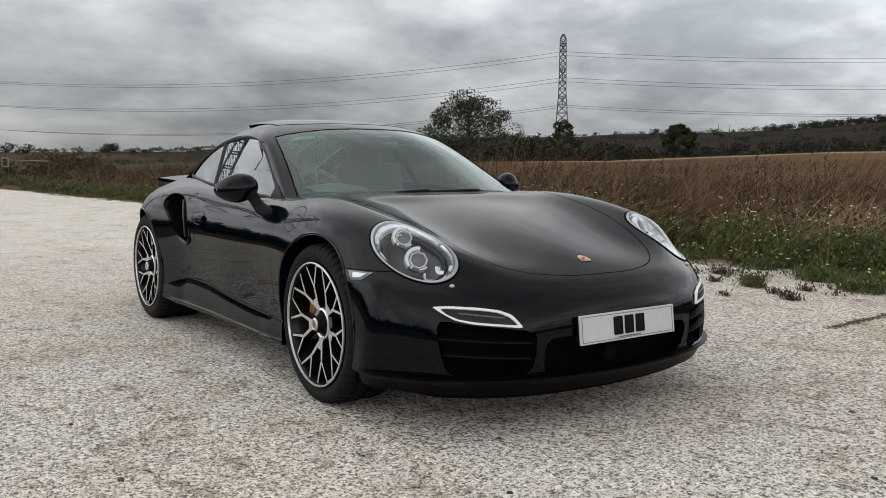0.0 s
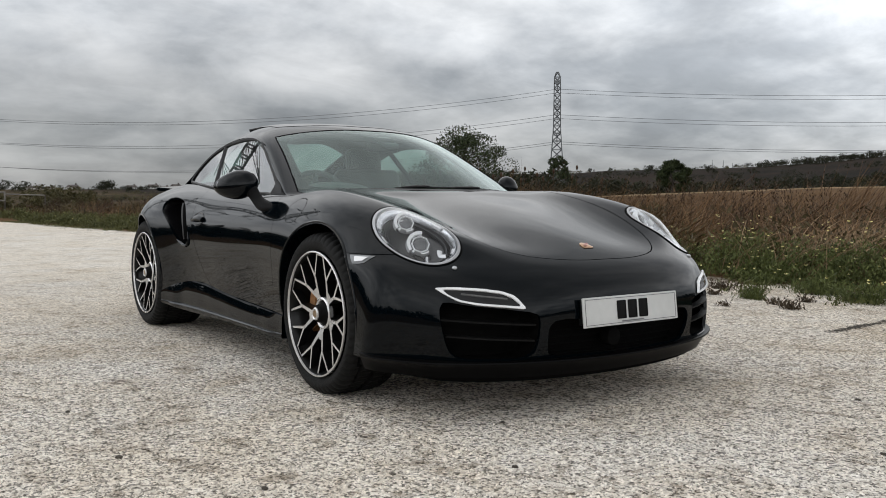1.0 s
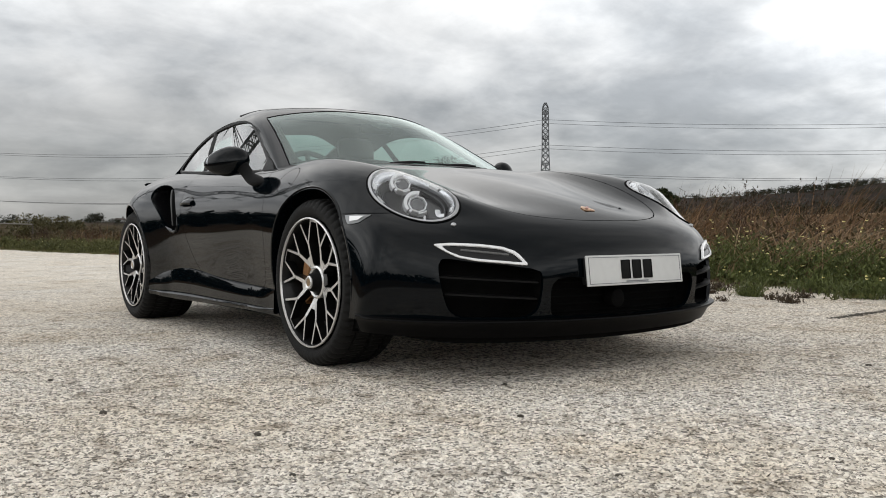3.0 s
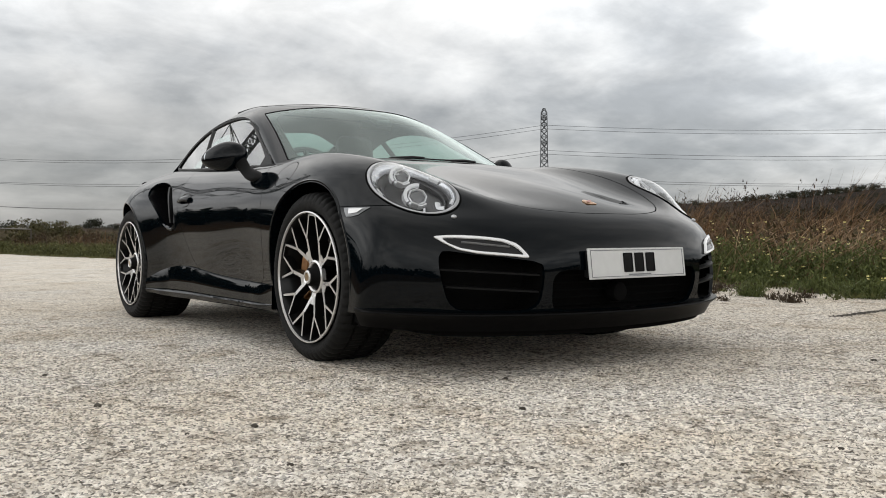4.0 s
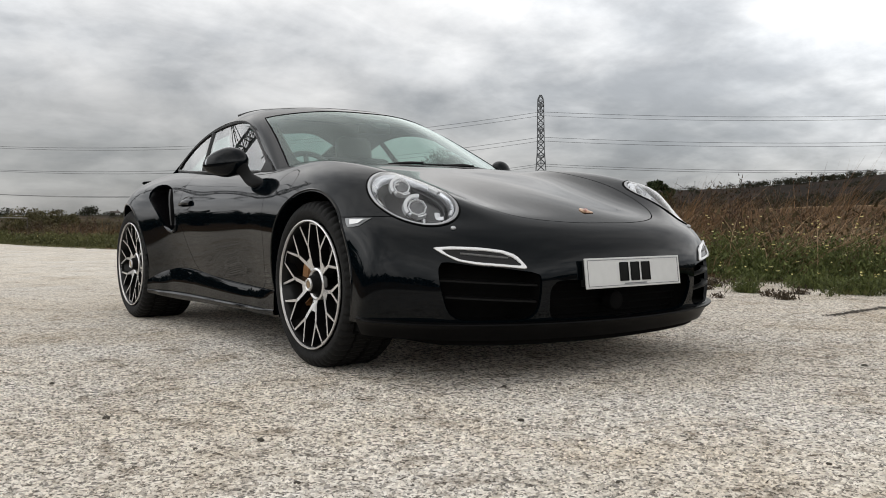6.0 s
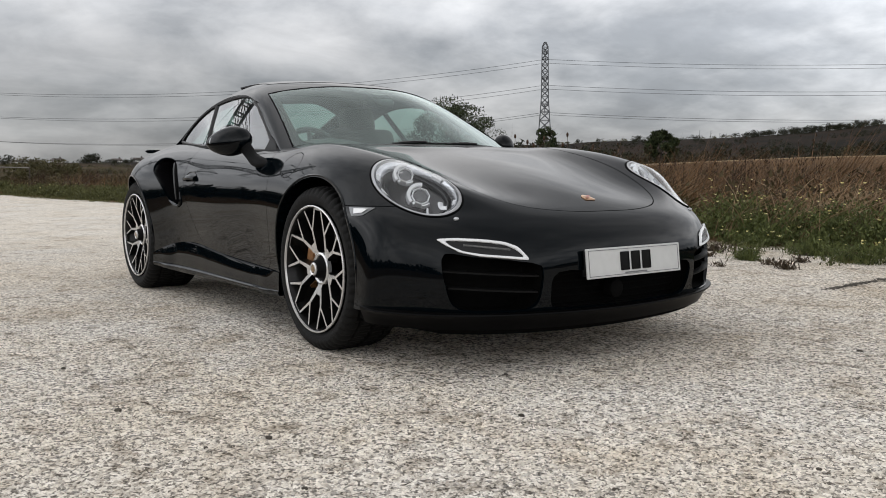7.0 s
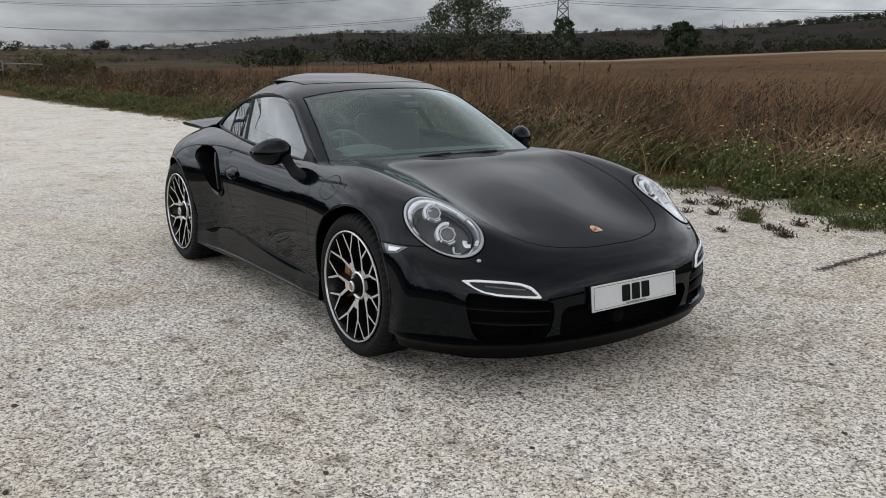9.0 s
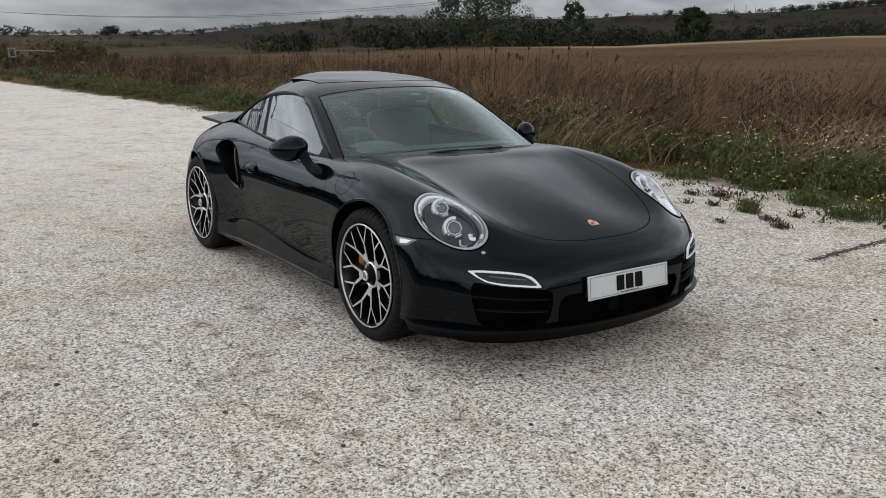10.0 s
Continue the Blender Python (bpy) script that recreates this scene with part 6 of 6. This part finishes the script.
def verge_weeds():
    """Hummocks of weeds along the edge, low towards the gravel and higher towards the dry grass."""
    near, dry, flowers = [], [], []
    for n, x0, x1, px, depth, each, size, hh in ((330, -9, 4.5, 1.0, 1.45, 62, .030, .34), (260, -35, -7, 1.3, 1.7, 44, .048, .30), (90, -80, -24, 1.0, 1.9, 36, .085, .30)):
        cx = x1 - (x1 - x0) * RNG.uniform(0, 1, n) ** px
        d = RNG.uniform(0, 1, n) ** .8 * depth
        ragged = np.array([noise.noise(Vector((x * 1.1, 2, 8))) for x in cx])
        per = RNG.integers(2, 6, n)
        x = np.repeat(cx, per) + RNG.normal(0, .10 + size, per.sum())
        y = np.repeat(edge_y(cx) + .10 + .30 * ragged + d, per) + RNG.normal(0, .08 + size * .5, per.sum())
        H = np.repeat(hh * (.30 + .70 * np.minimum(1, d / .7)) * RNG.uniform(.45, 1.45, n), per) * RNG.uniform(.7, 1.2, per.sum())
        m = len(x)
        B = stand(np.c_[x, y])
        lots = near if x1 > 0 else dry
        lots.append(leaf_lot(B, each, .05 + size * .4, H, size))
        for k in range(3):
            lots.append(blades(B + np.c_[RNG.normal(0, .06, m), RNG.normal(0, .06, m), 0 * x], H * RNG.uniform(.9, 1.6, m), np.full(m, size * .09), RNG.normal(0, .35, m), RNG.uniform(0, .6, m)))
        f = RNG.uniform(0, 1, m) < (.30 if x1 > 0 else .05)
        q = f.sum()
        for k in range(2):
            P = B[f] + np.c_[RNG.normal(0, .10, q), RNG.normal(0, .10, q), H[f] * RNG.uniform(.9, 1.5, q)]
            for j in range(5):
                flowers.append(blades(P, np.full(q, .012 + size * .06), np.full(q, .008 + size * .05), RNG.normal(0, 1.2, q), RNG.uniform(-.5, .5, q), 2))
    V, F = join(*near)
    quick("verge_weeds", V, F, WEED, "green weeds in hummocks along the edge of the gravel", "weeds")
    V, F = join(*dry)
    quick("verge_weeds", V, F, OLIVE_WEED, "dull olive weeds drying along the far track edge", "weeds")
    V, F = join(*flowers)
    quick("yellow_wildflowers", V, F, PETAL, "small yellow wildflowers scattered over the weeds", "wildflowers")


def gravel_sprigs():
    """Tufts that creep onto the gravel, some green, some withered."""
    spots = [(-.55, 4.20, .15, 0), (-.80, 4.06, .08, 0), (-.27, 3.72, .07, 0), (.12, 3.72, .13, 1), (-.12, 4.02, .10, 0), (.50, 3.88, .07, 0), (.48, 3.52, .08, 0), (.72, 3.34, .09, 0), (.30, 3.10, .04, 0), (-.5, 3.61, .05, 0), (.78, 4.22, .20, 1), (.20, 4.52, .19, 1), (-.62, 4.86, .15, 1), (-1.7, 4.85, .13, 1), (1.35, 4.15, .14, 1)]
    for x, y, r, green in spots:
        n = int((240 if green else 110) * (r / .15) ** 1.3)
        xy = np.c_[RNG.normal(x, r * .55, n), RNG.normal(y, r * .32, n)]
        B = stand(xy)
        h = RNG.uniform(.02, .10, n) * (r / .15) ** .6 * (1.35 if green else 1)
        a = blades(B, h, np.full(n, .0035), RNG.normal(0, .8, n), RNG.uniform(-.2, .8, n), 2)
        b = leaf_lot(B[::2], 4, .02, h[::2], .022)
        tuft = thing("weed_tuft", "ragged green weed tuft rooted in the gravel" if green else "withered brown weed tuft flattened on the gravel", "weed")
        tagged(quick("stem_tangle", *a, WEED if green else DEAD_WEED, "", "", parent=tuft), kind="stuff")
        tagged(quick("leaf_litter", *b, WEED if green else DEAD_WEED, "", "", parent=tuft), kind="stuff")
    n = 700
    x = RNG.uniform(-34, 4, n)
    xy = np.c_[x, edge_y(x) - .10 + RNG.normal(0, .20, n)]
    V, F = join(leaf_lot(stand(xy), 10, .06, RNG.uniform(.01, .06, n), .032))
    quick("creeping_weeds", V, F, OLIVE_WEED, "thin creeping weeds spreading over the gravel edge", "weeds")


def gravel_stones():
    """Loose grit over the part of the yard in front of the car, thinning out with distance."""
    n = 180000
    a = RNG.uniform(radians(85), radians(215), n)
    r = .55 + 4.6 * RNG.uniform(0, 1, n) ** .95
    xy = np.c_[4.45 + r * np.cos(a), -2.5 + r * np.sin(a)]
    keep = (xy[:, 1] < 4.6) & ~((np.abs(xy[:, 1]) < .86) & (xy[:, 0] < 2.05)) & (RNG.uniform(0, 1, n) < 1.25 - r / 5.0)
    xy = xy[keep]
    n = len(xy)
    R = .0028 + .0042 * RNG.uniform(0, 1, n) ** 2.2
    cap = np.array([(1, 0, -.1), (0, 1, -.1), (-1, 0, -.1), (0, -1, -.1), (0, 0, .75)], float)
    V = cap[None] * R[:, None, None] * RNG.uniform(.6, 1.35, (n, 5, 1))
    an = RNG.uniform(0, 2 * np.pi, n)
    c, s = np.cos(an)[:, None], np.sin(an)[:, None]
    V = np.stack([V[..., 0] * c - V[..., 1] * s, V[..., 0] * s + V[..., 1] * c, V[..., 2]], 2)
    V += np.c_[xy, R * .1][:, None, :]
    F = (np.arange(n)[:, None, None] * 5 + np.array([(0, 1, 4), (1, 2, 4), (2, 3, 4), (3, 0, 4)])[None]).reshape(-1, 3)
    ob = quick("loose_gravel", V.reshape(-1, 3), F.tolist(), STONE, "loose white and grey crushed stones on the yard", "gravel")
    ob.data.shade_flat()
    # a dark dragged streak of dirt crumbs
    m = 700
    t = RNG.uniform(0, 1, m)
    q = np.c_[1.50 - .07 * t + RNG.normal(0, .020, m), 2.55 + 1.45 * t + RNG.normal(0, .03, m)]
    B = cap[None] * (.004 + .006 * RNG.uniform(0, 1, m))[:, None, None] * RNG.uniform(.6, 1.4, (m, 5, 1)) * np.array((1.4, 1.4, .5)) + np.c_[q, np.full(m, .001)][:, None, :]
    F = (np.arange(m)[:, None, None] * 5 + np.array([(0, 1, 4), (1, 2, 4), (2, 3, 4), (3, 0, 4)])[None]).reshape(-1, 3)
    quick("dirt_crumbs", B.reshape(-1, 3), F.tolist(), DIRT, "dark streak of dirt crumbs across the gravel", "dirt")
    # scraps of dead leaf and bark blown over the yard
    m = 420
    q = np.c_[RNG.uniform(-9, 4, m), RNG.uniform(-5, 4.4, m)]
    q = q[~((np.abs(q[:, 1]) < 1.0) & (np.abs(q[:, 0]) < 2.3))]
    m = len(q)
    V, F = blades(np.c_[q, np.full(m, .004)], RNG.uniform(.010, .030, m), RNG.uniform(.003, .008, m), RNG.normal(0, 2.2, m), RNG.uniform(-.5, .5, m), 2)
    V[:, 2] = .002 + (V[:, 2] - .002) * .3
    quick("leaf_scraps", V, F, DEAD_WEED, "scraps of dead leaf and bark blown over the gravel", "litter")
    # a few larger dark pebbles
    for x, y, r in ((3.05, -1.05, .007), (2.62, -1.62, .007), (3.25, -.55, .006), (2.2, -1.7, .006), (1.0, -2.3, .012), (.2, -2.6, .011), (-1.1, -2.4, .014), (-2.0, -2.9, .015), (-.5, -3.3, .013), (2.9, .9, .010), (2.5, 1.6, .011),
                    (0.61, -2.14, 0.010), (1.76, -2.44, 0.010), (1.39, -2.45, 0.012), (1.69, -1.79, 0.011), (2.22, -1.53, 0.009), (2.59, 0.88, 0.010), (3.04, 0.22, 0.009), (2.04, -0.53, 0.008), (2.47, -0.83, 0.009), (0.98, -1.80, 0.009)):
        bm = bmesh.new()
        bmesh.ops.create_icosphere(bm, subdivisions=2, radius=r, matrix=Matrix.Translation((x, y, r * .25)) @ Matrix.Diagonal((1.3, 1, .6, 1)))
        for v in bm.verts:
            v.co += Vector((RNG.normal(0, r * .09), RNG.normal(0, r * .09), RNG.normal(0, r * .06)))
        ob = part("pebble", bm, DIRT, None)
        tagged(ob, "dark pebble lying loose on the white gravel", "stone", "dark pebbles on the gravel")


def scrub_tangle():
    """Withered leafy growth low down among the dry grass."""
    lots = []
    for n, x0, x1, y0, y1, px, each, size in ((2600, -16, 4, 5.7, 11, 1.0, 22, .06), (2200, -60, -6, 5.9, 14, 1.4, 14, .11)):
        xy = strip(n, x0, x1, y0, y1, px, 1.3)
        dens = np.array([noise.noise(Vector((x * .5, y * .5, 21))) for x, y in xy])
        xy = xy[dens > RNG.uniform(-.35, .35, n)]
        m = len(xy)
        lots.append(leaf_lot(stand(xy), each, .10, RNG.uniform(.25, .8, m), size))
    V, F = join(*lots)
    quick("withered_scrub", V, F, SCRUB_LEAF, "withered brown scrub tangled low in the dry grass", "scrub")


tall_grass()
dead_stalks()
scrub_tangle()
verge_weeds()
gravel_sprigs()
gravel_stones()


# ---- trees and bushes ----
def crown_leaves(centres, radii, n, size, squash=.8):
    """Leaf clumps scattered near the surface of several lobes."""
    k = RNG.integers(0, len(centres), n)
    d = RNG.normal(0, 1, (n, 3))
    d /= np.linalg.norm(d, axis=1)[:, None]
    r = radii[k] * RNG.uniform(.45, 1.08, n) ** .6
    P = centres[k] + d * r[:, None] * np.array((1, 1, squash))
    L = size * RNG.uniform(.5, 1.5, n)
    return blades(P, L, L * .42, RNG.normal(0, 1.0, n), RNG.uniform(-.6, .6, n), 2)


def tree(name, x, y, height, width, label, lobes=14, leaves=4200, size=.38, trunk=.3, low=.3, foliage=None):
    z = ground_z(x, y) - .1
    ob = thing(name, label, "tree" if trunk > .2 else "bush", place=(x, y, z))
    bm = bmesh.new()
    cs, rs = [], []
    if trunk:
        add_tube(bm, [(0, 0, 0), (.1, .05, height * .25), (-.1, .15, height * .5), (.05, 0, height * .78)], [trunk, trunk * .75, trunk * .5, trunk * .15], 8)
    for k in range(lobes):
        a = 2.4 * k
        t = low + (1 - low) * ((k + .5) / lobes) ** .8
        rr = width * .62 * math.sin(math.pi * min(.96, (t - low) / (1 - low) * .8 + .16)) * RNG.uniform(.45, 1.0)
        c = Vector((rr * .75 * math.cos(a), rr * .75 * math.sin(a), height * (t * .86)))
        cs.append(c); rs.append(width * RNG.uniform(.07, .15))
        if trunk:
            add_tube(bm, [(0, 0, max(.1, c.z - height * .22)), tuple(c * .55 + Vector((0, 0, c.z * .38))), tuple(c)], [trunk * .35, trunk * .2, trunk * .06], 5)
    if trunk:
        part("trunk", bm, BARK, ob)
    else:
        bm.free()
    V, F = crown_leaves(np.array(cs), np.array(rs), leaves, size)
    quick("crown", V, F, foliage or LEAF, "", "", parent=ob)
    return ob


CAM0 = Vector((4.42, -2.434, 0))


def at(az, dist):
    """A place by compass angle and distance from where the walk starts."""
    return CAM0.x + dist * math.cos(radians(az)), CAM0.y + dist * math.sin(radians(az))


tree("broadleaf_tree", *at(143.6, 150), 12.6, 18.6, "dark green broadleaf tree with an open ragged crown", 40, 9800, .27, .36, .2)
tree("small_tree", *at(137.3, 205), 11.0, 9.0, "small dark tree near the foot of the pylon", 14, 3200, .34, .22, .2)
tree("round_bush", *at(129.9, 165), 6.5, 8.0, "dense dark round bush at the field's far edge", 14, 3800, .42, .25, .1)
for az, d, h, w in ((170.0, 60, 1.9, 4.6), (168.7, 63, 1.8, 4.2), (167.8, 68, 1.7, 3.6), (173.2, 66, 1.6, 4.0)):
    tree("hedge_bush", *at(az, d), h, w, "low scrubby bush beside the track", 12, 3000, .10, 0, .05, FAR_SCRUB)


def far_woods():
    """Hedges and woods on the slopes and along the skyline."""
    lots, olive = [], []
    spots = []
    for az in np.arange(101, 158, .34):                 # hedge along the ridge
        thick = noise.noise(Vector((az * .5, 4, 2)))
        if thick > -.28:
            spots.append((az + RNG.normal(0, .1), RNG.uniform(610, 680), RNG.uniform(2.0, 3.6) * (1 + .9 * thick), RNG.uniform(4, 9)))
    for az in np.arange(117.2, 124.6, .22):             # a wood on the highest part
        spots.append((az + RNG.normal(0, .08), RNG.uniform(600, 650), RNG.uniform(4.6, 7.4), RNG.uniform(6, 10)))
    for az in np.arange(158, 178, .42):                 # trees between the houses
        spots.append((az + RNG.normal(0, .15), RNG.uniform(560, 690), RNG.uniform(2.2, 5.2), RNG.uniform(5, 11)))
    for row, d0, step in ((0, 150, .55), (1, 205, .6), (2, 290, .7), (3, 390, .8), (4, 500, .9)):      # hedges across the slope
        for az in np.arange(107 if row > 1 else 133, 158, step):
            if noise.noise(Vector((az * .22, row * 5.0, 7))) > -.22:
                spots.append((az + RNG.normal(0, .15), d0 * RNG.uniform(.90, 1.12), RNG.uniform(2.2, 4.2) * (1 + .12 * row) * (1.35 if row == 0 else 1), RNG.uniform(4, 9) * (1 + row * .35)))
    for k in range(300):
        az = RNG.uniform(154, 180)
        spots.append((az, RNG.uniform(280, 560), RNG.uniform(.8, 2.2), RNG.uniform(5, 16)))
    for az in np.arange(107, 134, .6):                   # hedge along the end of the field
        spots.append((az, RNG.uniform(198, 216), RNG.uniform(2.4, 4.8), RNG.uniform(5, 10)))
    for az in np.arange(184, 300, 2.2):                  # hedge behind the walk
        spots.append((az, RNG.uniform(46, 66), RNG.uniform(4.5, 7), RNG.uniform(5, 9)))
    for k in range(190):
        spots.append((RNG.uniform(182, 460), RNG.uniform(90, 260), RNG.uniform(4, 9), RNG.uniform(8, 18)))
    spots += [(166.6, 590, 9.5, 9), (166.9, 595, 8, 8), (172.2, 560, 9, 16), (171.4, 570, 8, 14), (161.4, 600, 5.5, 9), (159.0, 610, 5, 10), (164.6, 600, 5, 8), (127.6, 640, 5.0, 6), (131.4, 640, 5.0, 7), (135.3, 640, 4.5, 8)]
    for az, d, h, w in spots:
        x, y = at(az, d)
        z = ground_z(x, y)
        m = 7
        seen = az < 182
        c = np.c_[RNG.normal(x, w * .22, m), RNG.normal(y, w * .22, m), z + h * RNG.uniform(.05, .55, m)]
        r = np.maximum(h * .34, w * .10) * RNG.uniform(.6, 1.15, m)
        (olive if h < 3.4 and seen and RNG.uniform() < (.75 if az > 154 else .35) else lots).append(crown_leaves(c, r, (400 if d < 330 else 360) if seen else 80, h * ((.080 if d < 330 else .085) if seen else .22), .8))
    V, F = join(*olive)
    quick("far_scrub", V, F, FAR_SCRUB, "olive and brown scrub across the distant rough ground", "scrub")
    V, F = join(*lots)
    quick("far_woods", V, F, FAR_LEAF, "dark hedges, scrub and woods across the far slopes", "woods")


far_woods()


# ---- distant houses ----
def house(x, y, yaw, w, d, h):
    z = ground_z(x, y) - .3
    ob = thing("house", "pale rendered house with a brown pitched roof, far off", "house", "houses on the skyline")
    part("wall", box((0, 0, h / 2), (w, d, h), None, .05), RENDER_WALL, ob)
    bm = bmesh.new()
    a = [bm.verts.new(p) for p in ((-w / 2 - .3, -d / 2 - .4, h), (w / 2 + .3, -d / 2 - .4, h), (w / 2 + .3, d / 2 + .4, h), (-w / 2 - .3, d / 2 + .4, h), (-w / 2, 0, h + d * .36), (w / 2, 0, h + d * .36))]
    for q in ((0, 1, 5, 4), (2, 3, 4, 5), (1, 2, 5), (3, 0, 4), (0, 3, 2, 1)):
        bm.faces.new([a[i] for i in q])
    bmesh.ops.recalc_face_normals(bm, faces=bm.faces)
    rf = part("roof", bm, ROOF_TILE, ob, smooth=False)
    part("chimney", box((w * .3, 0, h + d * .36 + .3), (.9, .9, 1.6), None, .05), ROOF_TILE, rf)
    for s in (-1, 1):
        for i in (-.28, .28):
            for j in (.28, .72):
                win = part("window", box((i * w, s * (d / 2 + .02), j * h), (1.0, .10, .7), None, .02), TIMBER, ob)
                part("pane", box((i * w, s * (d / 2 + .06), j * h), (.8, .08, .55)), PANE, win)
    ob.matrix_world = pose(x, y, z, 0, 0, yaw)
    return ob


first = house(*at(166.5, 700), 75, 7.5, 5.5, 2.3)
for az, d, yaw in ((165.2, 720, 95), (163.9, 690, 62), (163.2, 735, 20), (161.9, 705, 80), (159.6, 740, 95), (158.9, 720, 40), (169.9, 700, 30), (157.4, 730, 76), (119.5, 655, 30), (168.6, 690, 50), (170.9, 705, 85), (162.5, 690, 110), (160.7, 715, 60)):
    x, y = at(az, d)
    copy_thing(first, pose(x, y, ground_z(x, y) - 1.1, 0, 0, yaw) @ Matrix.Diagonal((1 + .9 * ((7 * d) % 10) / 10, 1, .8 + .35 * ((3 * d) % 7) / 7, 1)))


# ---- power line ----
def pylon(x, y, yaw, height):
    ob = thing("electricity_pylon", "tall grey steel lattice pylon with three cross-arms", "pylon", "pylons of the power line", (x, y, ground_z(x, y) - .3))
    h = height
    def half(z):
        t = z / h
        return 3.3 - 1.9 * min(1, t / .55) - .25 * max(0, (t - .55) / .45) if t < .96 else 1.15 - 20 * (t - .96)
    levels = [0, .11, .21, .30, .38, .45, .51, .57, .62, .67, .72, .77, .82, .87, .92, .96, 1.0]
    corners = ((-1, -1), (1, -1), (1, 1), (-1, 1))
    for sx, sy in corners:
        part("leg", tube([(sx * half(l * h), sy * half(l * h), l * h) for l in levels], .24, 4), STEEL, ob)
    for k in range(len(levels) - 1):
        z0, z1 = levels[k] * h, levels[k + 1] * h
        bm = bmesh.new()
        for i in range(4):
            (ax, ay), (bx, by) = corners[i], corners[(i + 1) % 4]
            add_tube(bm, [(ax * half(z0), ay * half(z0), z0), (bx * half(z1), by * half(z1), z1)], .13, 4)
            add_tube(bm, [(bx * half(z0), by * half(z0), z0), (ax * half(z1), ay * half(z1), z1)], .13, 4)
            add_tube(bm, [(ax * half(z1), ay * half(z1), z1), (bx * half(z1), by * half(z1), z1)], .11, 4)
        part("brace", bm, STEEL, ob)
    for zz, reach in ((.50, 6.2), (.71, 7.4), (.915, 5.6)):
        for s in (-1, 1):
            bm = bmesh.new()
            w = half(zz * h)
            for c in (-1, 1):
                add_tube(bm, [(c * w, s * w, zz * h), (0, s * reach, zz * h)], .12, 4)
                add_tube(bm, [(c * w, s * w, (zz + .035) * h), (0, s * reach, zz * h)], .10, 4)
            arm = part("cross_arm", bm, STEEL, ob)
            part("insulator", tube([(0, s * reach, zz * h), (0, s * reach, zz * h - 3.2)], .14, 6), STEEL, arm)
    ob.rotation_euler = (0, 0, radians(yaw))
    return ob


def line_between(a, b, yaw_a, yaw_b, h, thick=.07, sag=.018):
    """Six conductors that hang between two pylons, level by level."""
    for zz, reach in ((.50, 6.2), (.71, 7.4), (.915, 5.6)):
        for s in ((-1, 1) if reach else (0,)):
            ends = []
            for (x, y), yaw in ((a, yaw_a), (b, yaw_b)):
                n = Vector((-math.sin(radians(yaw)), math.cos(radians(yaw)), 0))
                ends.append(Vector((x, y, ground_z(x, y) - .3 + zz * h - (3.2 if reach else 0))) + n * (s * reach))
            L = (ends[1] - ends[0]).length
            pts = [tuple(ends[0].lerp(ends[1], t) - Vector((0, 0, 4 * (L * sag) * t * (1 - t)))) for t in np.linspace(0, 1, 40)]
            ob = part("power_line", tube(pts, thick, 5), WIRE, None)
            tagged(ob, "thin grey overhead conductor hanging between pylons", "cable", "conductors of the power line")


P_H, P_D = 49.0, 340.0
RUN = 47.0                              # bearing of the line
p1 = at(137.4, P_D)
d1 = Vector((math.cos(radians(RUN)), math.sin(radians(RUN)), 0))
p2 = (p1[0] + d1.x * 330, p1[1] + d1.y * 330)
p0 = (p1[0] - d1.x * 330, p1[1] - d1.y * 330)
for p in (p0, p1, p2):
    pylon(p[0], p[1], RUN, P_H)
line_between(p0, p1, RUN, RUN, P_H, sag=.033)
line_between(p1, p2, RUN, RUN, P_H, sag=.022)
# a second line crosses overhead; the car's glass mirrors it
RUN2 = 3.0
q0 = (-81.9, -15.9)
q1 = (q0[0] + 310 * math.cos(radians(RUN2)), q0[1] + 310 * math.sin(radians(RUN2)))
for q in (q0, q1):
    pylon(q[0], q[1], RUN2, P_H)
line_between(q0, q1, RUN2, RUN2, P_H, .022)


# ---- masts on the skyline ----
for az, h in ((127.43, 6.6), (126.75, 6.0), (126.2, 4.0), (125.8, 3.4)):
    x, y = at(az, 640)
    ob = thing("mast", "thin grey mast standing on the skyline", "mast", "masts on the skyline", (x, y, ground_z(x, y) - .3))
    part("pole", tube([(0, 0, 0), (0, 0, h)], [.20, .13], 6), STEEL, ob)
    part("cap", tube([(-.3, 0, h), (.3, 0, h)], .10, 5), STEEL, ob)


# ---- small things by the track ----
def field_gate():
    x, y = at(172.75, 55)
    ob = thing("field_gate", "pale timber gate frame with a long rail beside the track", "gate", place=(x, y, ground_z(x, y)))
    ex, ey = at(170.2, 56)
    d = Vector((ex - x, ey - y, 0))
    u = d.normalized()
    for k in (0, .36):
        part("post", box((u.x * k, u.y * k, .42), (.07, .07, .90), None, .012), BARK, ob, "dark timber post")
        part("frame_side", box((u.x * k, u.y * k, 1.12), (.08, .08, .52), None, .012), TIMBER, ob)
    for z in (.88, 1.36):
        part("frame_rail", tube([tuple(u * -.03 + Vector((0, 0, z))), tuple(u * .39 + Vector((0, 0, z)))], .04, 6), TIMBER, ob)
    part("rail", tube([tuple(u * .38 + Vector((0, 0, 1.25))), tuple(d + Vector((0, 0, 1.20)))], .032, 6), TIMBER, ob)
    part("end_post", box((d.x, d.y, .61), (.07, .07, 1.26), None, .012), BARK, ob)


field_gate()
